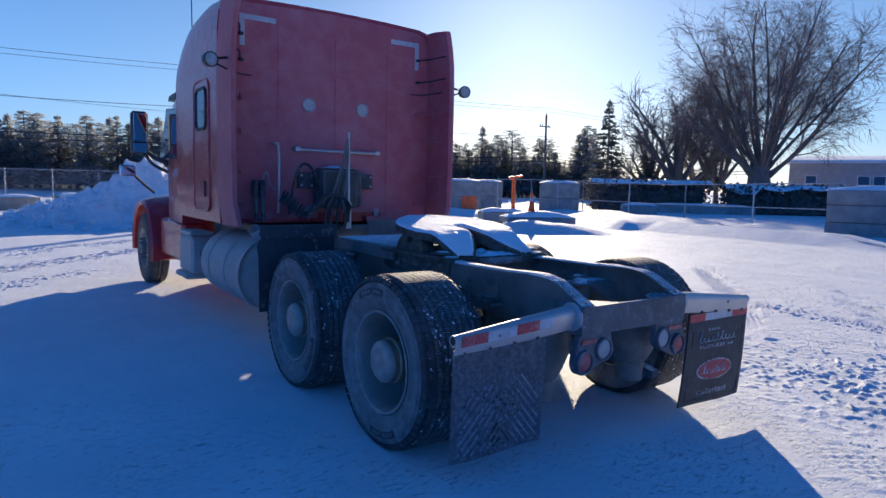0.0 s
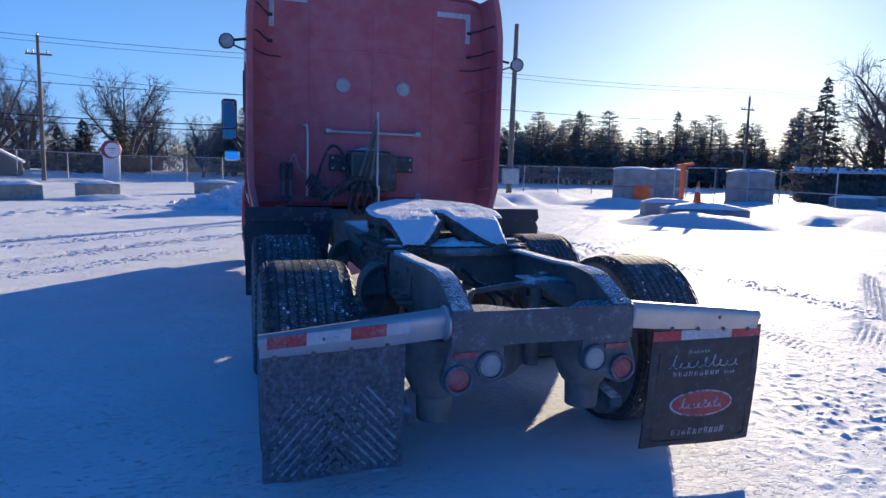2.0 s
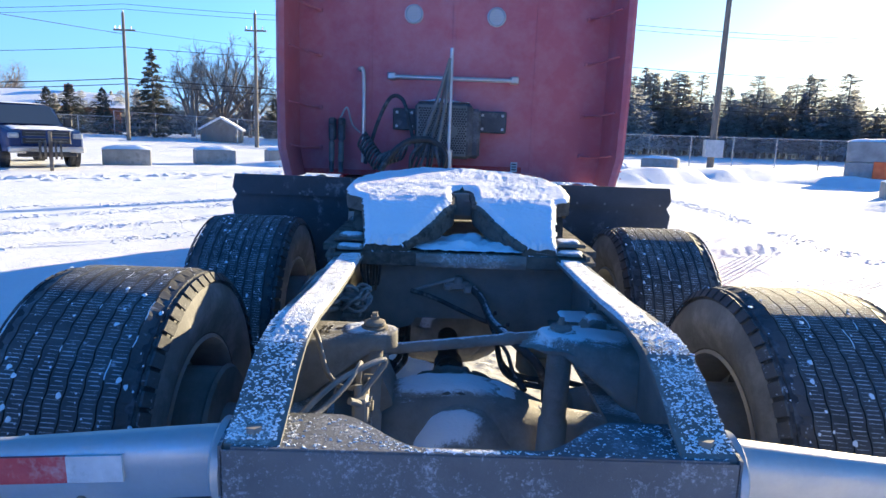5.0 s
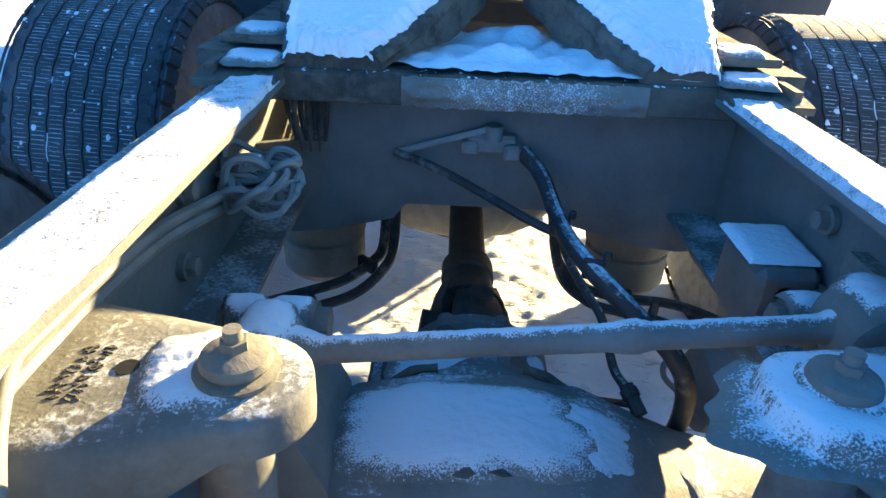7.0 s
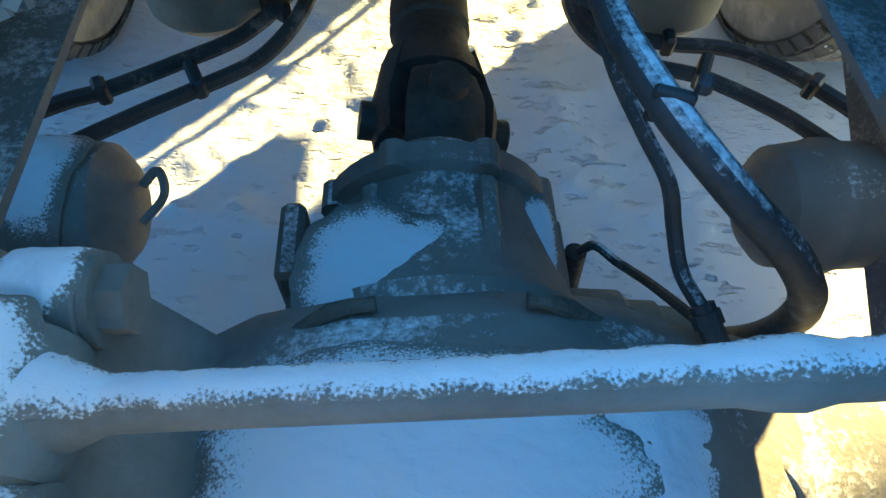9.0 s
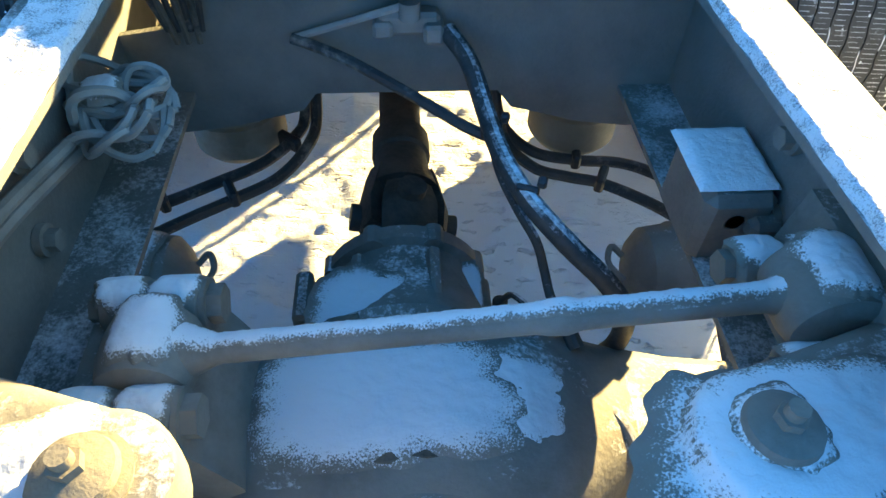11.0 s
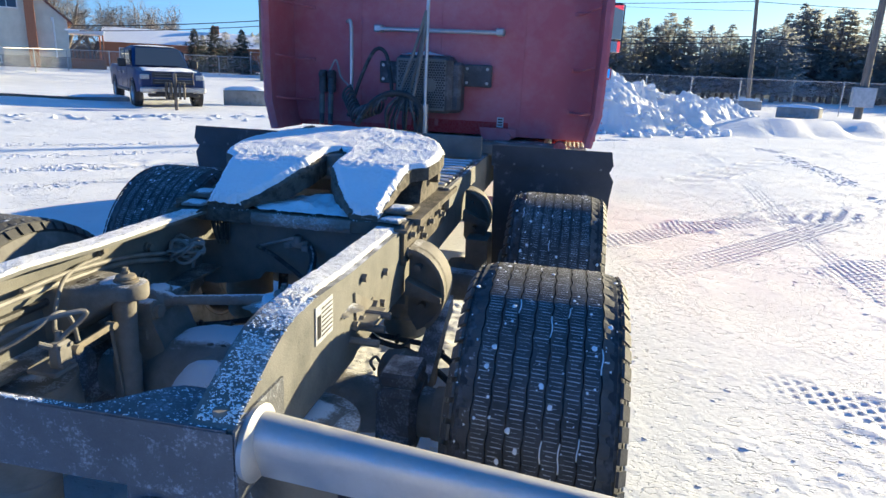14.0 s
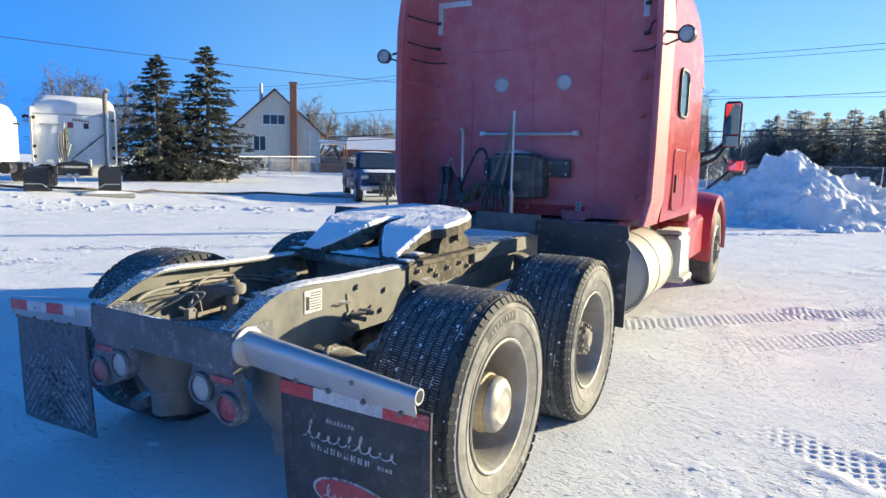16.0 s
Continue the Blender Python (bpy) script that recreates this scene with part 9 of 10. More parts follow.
# ---- white highway tractors ----
def white_truck(m, rear=True):
    ob = thing("white_tractor_unit", "white highway tractor with dark frame and tall exhaust stack", "truck", m, "parked white tractors")
    def piece(nm, mt, fn, label=""):
        q = Geo()
        fn(q)
        return part(nm, q, mt, ob, label)
    rings = []
    for y, w, z in ((0.25, 1.2, 3.5), (0.32, 1.22, 3.62), (0.6, 1.22, 3.78), (1.3, 1.22, 3.84), (2.0, 1.21, 3.7), (2.6, 1.18, 3.3), (2.9, 1.15, 2.9)):
        rings.append([(-w, y, 1.05), (w, y, 1.05), (w, y, z - 0.55), (w - 0.03, y, z - 0.3), (w - 0.16, y, z - 0.1), (w - 0.45, y, z), (-w + 0.45, y, z), (-w + 0.16, y, z - 0.1), (-w + 0.03, y, z - 0.3), (-w, y, z - 0.55)])
    piece("sleeper_body", M_white, lambda q: q.loft([r[::-1] for r in rings]), "white sleeper with domed roof")
    piece("rear_wall", M_white, lambda q: q.box((0, 0.235, 2.05), (2.2, 0.03, 1.9), 0.01))
    piece("roof_seam", M_galv, lambda q: q.box((0, 0.22, 3.03), (2.36, 0.03, 0.035), 0.006))
    for s in (-1, 1):
        ext = piece("side_extender", M_white, lambda q: q.prism([(0.28, 1.1), (0.28, 3.3), (0.05, 3.22), (-0.12, 3.0), (-0.16, 1.25), (-0.05, 1.1)], "x", s * 1.19, s * 1.235), "white side fairing")
        for z in (1.35, 1.75, 2.85):
            q = Geo()
            q.box((s * 1.16, -0.02, z), (0.14, 0.1, 0.12), 0.02)
            part("fairing_hinge", q, M_black, ext)
        q = Geo()
        q.prism([(-0.1, 1.4), (-0.1, 2.9), (-0.16, 2.85), (-0.17, 1.4)], "x", s * 1.2, s * 1.245)
        part("rubber_edge", q, M_galv, ext)
    piece("day_cab", M_white, lambda q: q.hull([(-1.1, 2.9, 1.0), (1.1, 2.9, 1.0), (1.05, 2.9, 2.85), (-1.05, 2.9, 2.85), (-1.05, 4.0, 1.0), (1.05, 4.0, 1.0), (1.0, 3.8, 1.9), (-1.0, 3.8, 1.9)],
           [(0, 1, 2, 3), (4, 5, 6, 7), (0, 1, 5, 4), (1, 2, 6, 5), (2, 3, 7, 6), (0, 3, 7, 4)], (0, 3.4, 1.6)))
    piece("windscreen", M_window, lambda q: q.hull([(-0.95, 3.02, 2.75), (0.95, 3.02, 2.75), (0.95, 3.82, 1.95), (-0.95, 3.82, 1.95), (-0.95, 3.06, 2.79), (0.95, 3.06, 2.79), (0.95, 3.86, 1.99), (-0.95, 3.86, 1.99)],
           [(0, 1, 2, 3), (4, 5, 6, 7), (0, 1, 5, 4), (1, 2, 6, 5), (2, 3, 7, 6), (0, 3, 7, 4)], (0, 3.44, 2.37)))
    hood_rings = []
    for y, w, z in ((3.85, 1.02, 1.9), (4.4, 0.98, 1.82), (5.1, 0.86, 1.68), (5.6, 0.74, 1.5), (5.75, 0.66, 1.3)):
        hood_rings.append([(-w, y, 0.65), (w, y, 0.65), (w, y, z - 0.3), (w - 0.16, y, z - 0.06), (w - 0.4, y, z), (-w + 0.4, y, z), (-w + 0.16, y, z - 0.06), (-w, y, z - 0.3)])
    piece("hood", M_white, lambda q: q.loft([r[::-1] for r in hood_rings]), "white hood under a skin of snow")
    piece("hood_snow", M_snow, lambda q: q.grid(lambda u, v: (-0.6 + 1.2 * u, 3.9 + 1.5 * v, 1.93 - 0.22 * v - 0.1 * v * v + 0.03 * noise.noise((u * 5, v * 5, 1.0))), 12, 12))
    gr_ = piece("grille", M_galv, lambda q: q.box((0, 5.76, 1.0), (1.05, 0.05, 0.78), 0.05))
    for k in range(9):
        q = Geo()
        q.box((-0.42 + 0.105 * k, 5.79, 1.0), (0.06, 0.03, 0.66), 0.006)
        part("grille_slot", q, M_black, gr_)
    piece("bumper", M_white, lambda q: q.box((0, 5.8, 0.52), (2.3, 0.3, 0.36), 0.06))
    for s in (-1, 1):
        piece("headlight", M_lens_white, lambda q: q.box((s * 0.86, 5.55, 1.05), (0.26, 0.2, 0.24), 0.05))
        piece("front_fender", M_white, lambda q: q.box((s * 1.0, 4.7, 1.0), (0.34, 1.25, 0.3), 0.12))
        piece("frame_rail", M_black, lambda q: q.box((s * 0.43, -1.2, 0.9), (0.09, 4.6, 0.28), 0.01))
        for yy, wd in ((-2.6, 0.27), (-1.3, 0.27), (4.6, 0.15)):
            w = Geo()
            w.lathe([(wd, 0.3), (wd + 0.02, 0.4), (wd - 0.02, 0.5), (-wd + 0.02, 0.5), (-wd - 0.02, 0.4), (-wd, 0.3)][::-1], 28)
            wh = part("wheel", w, M_black, ob, m=pose(s * 0.95, yy, 0.5, 0, 0, 0 if s > 0 else 180))
            w = Geo()
            w.lathe([(wd, 0.3), (wd - 0.06, 0.28), (wd - 0.1, 0.1), (wd - 0.1, 0.0)][::-1], 24)
            part("rim", w, M_rim, wh)
        piece("mud_flap", M_black, lambda q: q.box((s * 0.95, -3.2, 0.55), (0.62, 0.02, 0.75), 0.006))
        piece("flap_trim", M_galv, lambda q: q.tube([(s * 0.68, -3.22, 0.3), (s * 0.8, -3.22, 0.42), (s * 1.22, -3.22, 0.42)], 0.02, 6))
        piece("tank", M_black, lambda q: q.lathe([(0, 0), (0, 0.26), (0.04, 0.3), (1.2, 0.3), (1.24, 0.26), (1.24, 0)][::-1], 24, pose(s * 0.95, 0.4, 0.75, 0, 0, 90)))
        piece("lamp_post", M_galv, lambda q: q.box((s * 0.42, -2.2, 1.12), (0.12, 0.1, 0.36), 0.015))
    piece("rear_beam", M_black, lambda q: q.box((0, -3.3, 0.85), (1.0, 0.12, 0.26), 0.02))
    piece("fifth_wheel", M_black, lambda q: q.prism([(-0.48, 1.05), (-0.36, 1.16), (-0.12, 1.2), (0, 1.26), (0.12, 1.2), (0.36, 1.16), (0.48, 1.05)], "y", -2.6, -1.7))
    for x, r_ in ((-0.1, 0.08), (0.08, 0.08)):
        piece("tail_lamp", M_lens_white, lambda q: q.cyl((x, -3.36, 0.72), (x, -3.38, 0.72), r_, 16))
    st_ = piece("exhaust_stack", M_mud if not rear else M_tan, lambda q: q.tube(bez([(0.93, 0.0, 1.0), (0.93, 0.0, 2.6), (0.93, 0.0, 3.75), (0.95, -0.02, 3.95), (1.02, -0.1, 4.06)], 6), 0.075, 16), "tall rusty exhaust stack")
    q = Geo()
    q.cyl((0.98, -0.04, 1.0), (0.98, -0.04, 3.1), 0.05, 14)
    part("chrome_shield", q, M_chrome, st_)
    for x, z, w, h, mt in ((-0.12, 2.62, 0.17, 0.22, M_oval_red), (0.34, 2.6, 0.15, 0.22, M_black), (0.46, 1.9, 0.12, 0.14, M_galv)):
        piece("wall_port", mt, lambda q: q.box((x, 0.212, z), (w, 0.02, h), 0.03))
    for k in range(6):   # unreadable red lettering, as bars
        piece("lettering_bar", M_oval_red, lambda q: q.box((-0.02 + 0.085 * k, 0.214, 2.84 - 0.012 * k), (0.05, 0.012, 0.08), 0.006))
    piece("diagonal_strut", M_black, lambda q: q.tube([(-0.13, 0.18, 1.25), (0.95, 0.18, 2.4)], 0.02, 6))
    piece("hose_pole", M_galv, lambda q: q.tube([(-0.45, 0.1, 1.05), (-0.35, 0.1, 2.0), (-0.3, 0.12, 2.7)], 0.03, 8))
    piece("hose_bar", M_galv, lambda q: q.box((-0.7, 0.16, 2.62), (0.6, 0.06, 0.06), 0.01))
    piece("tool_box", M_galv, lambda q: q.box((-0.62, 0.12, 1.55), (0.14, 0.1, 0.5), 0.02, pose(0, 0, 0, 0, 14, 0)))
    for nm, mt, x0 in (("air_line", M_green, -0.24), ("air_line", M_oval_red, -0.3)):
        pts_ = [(x0 + 0.05 * math.cos(2.2 * k), 0.1 + 0.05 * math.sin(2.2 * k), 2.5 - 0.018 * k) for k in range(60)]
        piece(nm, mt, lambda q: q.tube(pts_, 0.012, 5), "coiled air line")
    for k in range(4):
        piece("air_hose", M_black, lambda q: q.tube(bez([(-0.45 + 0.06 * k, 0.05, 2.35), (-0.5 + 0.08 * k, -0.05, 1.8), (-0.42 + 0.05 * k, 0.0, 1.15)], 5), 0.016, 6))
    piece("hook_mirror", M_black, lambda q: q.tube(bez([(-1.22, 0.6, 2.9), (-1.42, 0.55, 2.92), (-1.46, 0.5, 2.86)], 4), 0.05, 8))
    return ob
wt = white_truck(pose(-21.3, 12.1, 0.22, 0, 0, 58))
wt.scale = (1.1, 1.0, 0.92)
concrete_block(-18.0, 11.2, 62, 1.6, 0.6, 0.16, 0.06)
concrete_block(-15.7, 19.8, 50, 1.9, 0.6, 0.22, 0.08)
white_truck(pose(-33.5, 14.9, 0.1, 0, 0, 232), False)
edge_ = Geo()
edge_.tube([(x, y, soil(x, y) + 0.05) for x, y in [(float(np.interp(y, [4, 7, 10.4, 13.5, 17, 19.8], [-22.0, -21.0, -20.0, -18.6, -16.8, -15.6])), y) for y in [4.5 + 0.4 * k for k in range(39)]]], 0.045, 6)
solo("edge_pipe", edge_, M_wood, "long dark pipe lying along the snow bank", "pipe")


# ---- houses ----
def window(parent, x, y, z, w, h, panes, yaw=0, m=None):
    """A framed window on a wall whose outside looks along -y."""
    q = Geo()
    for dx, dz, sw, sh in ((0, h / 2, w + 0.12, 0.08), (0, -h / 2, w + 0.16, 0.09), (-w / 2, 0, 0.08, h), (w / 2, 0, 0.08, h)):
        q.box((x + dx, y - 0.03, z + dz), (sw, 0.08, sh), 0.01)
    for k in range(1, panes):
        q.box((x - w / 2 + w * k / panes, y - 0.03, z), (0.06, 0.07, h), 0.01)
    win = part("window", q, M_trim, parent, "white framed window")
    for k in range(panes):
        q = Geo()
        q.box((x - w / 2 + w * (k + 0.5) / panes, y - 0.012, z), (w / panes - 0.04, 0.02, h - 0.04), 0.004)
        part("pane", q, M_window, win)
    return win


ho = thing("house", "cream stucco gabled house with red roof and tall brick chimney", "house", pose(-43.4, 44.6, 0.35, 0, 0, 42))
W2 = 4.3
g = Geo()
g.prism([(-W2, 0), (W2, 0), (W2, 3.9), (0, 7.8), (-W2, 3.9)], "y", 0, 9)
part("wall", g, M_stucco, ho)
g = Geo()
g.box((0, -0.02, 0.5), (2 * W2 + 0.02, 0.06, 1.0), 0.01)
part("foundation", g, M_concrete, ho)
for s in (-1, 1):
    g = Geo()
    g.hull([(0, -0.35, 7.82), (s * (W2 + 0.35), -0.35, 3.55), (0, 9.3, 7.82), (s * (W2 + 0.35), 9.3, 3.55), (0, -0.35, 8.0), (s * (W2 + 0.35), -0.35, 3.73), (0, 9.3, 8.0), (s * (W2 + 0.35), 9.3, 3.73)],
           [(0, 1, 3, 2), (4, 5, 7, 6), (0, 1, 5, 4), (2, 3, 7, 6), (0, 2, 6, 4), (1, 3, 7, 5)], (s * W2 / 2, 4.5, 5.8))
    part("roof", g, M_roof, ho)
g = Geo()
g.box((1.75, -0.28, 4.2), (0.68, 0.56, 8.6), 0.02)
ch = part("chimney", g, M_brick, ho, "tall orange brick chimney")
g = Geo()
g.box((1.75, -0.28, 8.55), (0.84, 0.72, 0.14), 0.02)
part("chimney_cap", g, M_brick, ch)
g = Geo()
g.cyl((-1.4, 2.0, 6.6), (-1.4, 2.0, 8.6), 0.16, 14)
part("flue_pipe", g, M_galv, ho)
window(ho, -0.1, 0, 5.05, 2.1, 0.95, 3)
window(ho, -1.45, 0, 2.75, 1.15, 1.4, 2)
window(ho, -1.0, -0.05, 0.6, 0.9, 0.5, 2)
g = Geo()
g.box((3.3, -0.05, 2.4), (0.14, 0.1, 3.0), 0.02)
g.box((3.25, -0.1, 3.9), (0.2, 0.16, 0.3), 0.02)
part("service_mast", g, M_trim, ho)
g = Geo()
g.box((W2 + 1.2, 2.0, 3.0), (2.8, 4.0, 0.18), 0.03)
porch = part("porch_roof", g, M_trim, ho)
g = Geo()
g.box((W2 + 1.2, 2.0, 3.16), (2.9, 4.1, 0.16), 0.06)
part("roof_snow", g, M_snow, porch)
for yy in (0.1, 3.8):
    g = Geo()
    g.box((W2 + 2.5, yy, 1.9), (0.12, 0.12, 2.2), 0.02)
    part("porch_post", g, M_brick, porch)
for k in range(9):
    g = Geo()
    g.box((W2 + 0.2 + 0.28 * k, 0.1, 1.25), (0.06, 0.06, 0.8), 0.01)
    part("baluster", g, M_brick, porch)
g = Geo()
g.box((W2 + 1.3, 2.0, 0.45), (2.6, 3.9, 0.9), 0.02)
part("porch_base", g, M_brick, porch)
bu = thing("bungalow", "low brick bungalow with a snow-covered roof", "house", pose(-44.0, 70.0, 0.4, 0, 0, 30))
g = Geo()
g.box((0, 4, 1.4), (17, 8, 2.8), 0.03)
part("wall", g, M_brick, bu)
g = Geo()
g.prism([(-0.6, 2.75), (8.6, 2.75), (4, 4.5)], "x", -9, 9)
part("roof", g, M_snow, bu)
for x in (-6, -2.0, 2.5, 6.2):
    window(bu, x, 0, 1.6, 1.8, 1.1, 2)
g = Geo()
g.box((3.5, 4, 4.7), (0.9, 0.7, 1.2), 0.02)
part("chimney", g, M_brick, bu)
hr = thing("long_house", "long pale house with snowy roof behind the hedge", "house", pose(69.0, 20.5, 0.4, 0, 0, -68))
g = Geo()
g.box((0, 5, 2.2), (24, 10, 4.4), 0.03)
part("wall", g, M_siding, hr)
g = Geo()
g.prism([(-0.6, 4.3), (10.6, 4.3), (10.4, 4.6), (5, 5.3), (-0.4, 4.6)], "x", -12.5, 12.5)
part("roof", g, M_snow, hr)
for x in (-10, -5.5, -4.2, 1.5, 6.0):
    window(hr, x, 0, 2.6, 1.0, 0.9, 1)
for x in (-2.2, -1.7):
    g = Geo()
    g.cyl((x, 3.0, 5.2), (x, 3.0, 6.9), 0.12, 10)
    part("vent_pipe", g, M_galv, hr)

# one clod of snow lying behind the rear wheel
clod = Geo()
crumb(clod, 0, 0, 0.004, 0.024, random.Random(6))
crumb(clod, 0.012, 0.008, 0.012, 0.016, random.Random(9))
solo("snow_clod", clod, M_snow, "small clod of snow fallen behind the tyre", "snow clod", smooth=60, m=pose(-0.66, 0.37, soil(-0.66, 0.37)))

# ---- trees ----
def plant_bare(name, meshes, label, m, group=""):
    ob = thing(name, label, "tree", m, group)
    part("trunk", meshes[0], None, ob)
    part("crown", meshes[1], None, ob, "fine bare twigs")
    return ob
def willow(seed, height, limbs=16, subs=9, tw=8, ends=7, trunk=((-0.3, 1.35), (0.7, 1.05), (2.2, 0.95), (3.4, 0.8)), thick=1.0, blow=0.5, spread=1.0, dome=False):
    """A short stout trunk that parts low into long rising limbs, with drooping, wind-swept twigs."""
    rnd = random.Random(seed)
    big, fine = Geo(), Geo()
    wind = Vector((-0.55, 0.5, 0.0))

    def limb(p, d, ln, r, seg, up, wob, g, sides):
        pts, rs, q, dd = [p.copy()], [r], p.copy(), d.normalized()
        for k in range(seg):
            dd = (dd + Vector((rnd.uniform(-1, 1), rnd.uniform(-1, 1), rnd.uniform(-1, 1))) * wob + Vector((0, 0, up))).normalized()
            q = q + dd * ln / seg
            pts.append(q.copy())
            rs.append(max(0.008, r * (1 - 0.8 * (k + 1) / seg)))
        g.tube(pts, rs, sides, False)
        return pts, rs

    def spot(pts, rs, t):
        f = t * (len(pts) - 1)
        i = min(len(pts) - 2, int(f))
        return pts[i].lerp(pts[i + 1], f - i), (pts[i + 1] - pts[i]).normalized(), rs[i] * (1 - (f - i)) + rs[i + 1] * (f - i)

    def aside(d, a):
        ax = Matrix.Rotation(rnd.uniform(0, 2 * math.pi), 4, d) @ d.orthogonal().normalized()
        return (d * math.cos(a) + ax * math.sin(a)).normalized()
    big.tube([(0.03 * z, 0.02 * z, z) for z, r in trunk], [r for z, r in trunk], 12)
    for k in range(limbs):
        az = 2 * math.pi * k / limbs + rnd.uniform(-0.25, 0.25)
        lean = (rnd.uniform(0.14, 0.55) if k % 4 else rnd.uniform(0.8, 1.0) * spread) if not dome else 0.1 + 1.1 * ((k * 0.618) % 1.0) ** 0.8
        d = Vector((math.cos(az) * math.sin(lean), math.sin(az) * math.sin(lean), math.cos(lean)))
        L1 = height * (0.8 if lean < 0.6 else 0.62) * rnd.uniform(0.85, 1.1)
        pts, rs = limb(Vector((0.1 + 0.3 * math.cos(az), 0.3 * math.sin(az), rnd.uniform(*((2.4, 4.2) if dome else (1.4, 2.4))))), d, L1, rnd.uniform(0.15, 0.27), 9, -0.015 if lean < 0.6 else (0.085 if dome else 0.03), 0.07, big, 7)
        for b in range(subs):
            t = 0.25 + 0.75 * (b + rnd.random()) / (subs + 0.5)
            p, dd, r = spot(pts, rs, min(t, 0.98))
            p2, r2 = limb(p, aside(dd, rnd.uniform(0.4, 0.85)), L1 * rnd.uniform(0.24, 0.42) * (1.25 - 0.5 * t), r * 0.55, 6, 0.03, 0.16, big, 5)
            for c in range(tw):
                t2 = 0.15 + 0.85 * (c + rnd.random()) / (tw + 0.5)
                p, dd, r = spot(p2, r2, min(t2, 0.98))
                p3, r3 = limb(p, aside(dd, rnd.uniform(0.4, 0.9)), rnd.uniform(1.1, 2.4) * height / 18, max(0.02, r * 0.6), 4, -0.03, 0.18, fine, 3)
                for e in range(ends):
                    p, dd, r = spot(p3, r3, rnd.uniform(0.2, 0.98))
                    limb(p, aside(dd, rnd.uniform(0.4, 1.0)) + wind * blow, rnd.uniform(0.7, 1.9) * height / 18, 0.015, 3, -0.3 * blow, 0.15, fine, 3)
    zs_ = sorted(v[2] for v in fine.v)
    k = height * 0.96 / zs_[int(len(zs_) * 0.985)]
    for gg in (big, fine):
        gg.v = [(x * k, y * k, z * k) for x, y, z in gg.v]
    return big, fine
bare_meshes = []
for sd, h, sp in ((3, 9.0, 1.0), (11, 8.5, 1.15), (23, 7.5, 0.85)):
    b, f = willow(sd, h, 9, 8, 6, 5, ((-0.3, 0.3), (0.4, 0.22), (1.3, 0.19), (2.6, 0.16)), 0.42, 0.0, sp)
    bare_meshes.append((b.mesh("trunk", M_bark, 60), f.mesh("crown", M_twig_grey, 0), h))
wb, wf = willow(5, 18.5, 22, 9, 8, 8, ((-0.3, 1.5), (0.8, 1.15), (2.6, 1.0), (4.6, 0.8)), blow=0.45, dome=True)
plant_bare("willow_tree", (wb.mesh("trunk", M_bark, 60), wf.mesh("crown", M_twig, 0)), "large bare willow with drooping reddish twigs", pose(50.5, 27.0, 0.2, 0, 0, 40))


def at(az, d, ex=0.0, ey=-2.0):
    return ex + d * math.sin(radians(az)), ey + d * math.cos(radians(az))
rnd = random.Random(31)
for az, d, h, k in ((53.6, 62, 12.6, 0), (57.0, 66, 11.8, 1), (51.8, 70, 10.0, 2), (55.5, 75, 10.5, 1), (-18.2, 70, 9.6, 0), (-20.4, 68, 7.6, 1), (-16.0, 74, 8.6, 2), (-9.2, 72, 10.0, 1), (-7.6, 80, 8.0, 2), (-3.6, 68, 6.0, 2), (-2.0, 76, 6.5, 0),
                    (-58.5, 62, 8.4, 1), (-55.5, 64, 8.2, 0), (-64.5, 58, 6.8, 2), (-41.5, 86, 9.6, 0), (-39.8, 84, 8.4, 2), (-36.5, 98, 8.0, 1), (-34.5, 96, 8.2, 0), (-38.0, 92, 7.4, 1), (-33.0, 110, 8.6, 2), (-1.0, 82, 5.5, 1), (-12.5, 82, 6.0, 0), (-23.6, 78, 5.2, 2), (-4.0, 84, 4.6, 1), (-6.0, 86, 5.0, 0)):
    x, y = at(az, d)
    ob = plant_bare("bare_tree", bare_meshes[k][:2], "leafless deciduous tree with fine bare branches", pose(x, y, soil(x, y) - 0.1, 0, 0, rnd.uniform(0, 360)), "bare trees beyond the fences")
    s_ = h / bare_meshes[k][2]
    ob.scale = (s_, s_, s_)


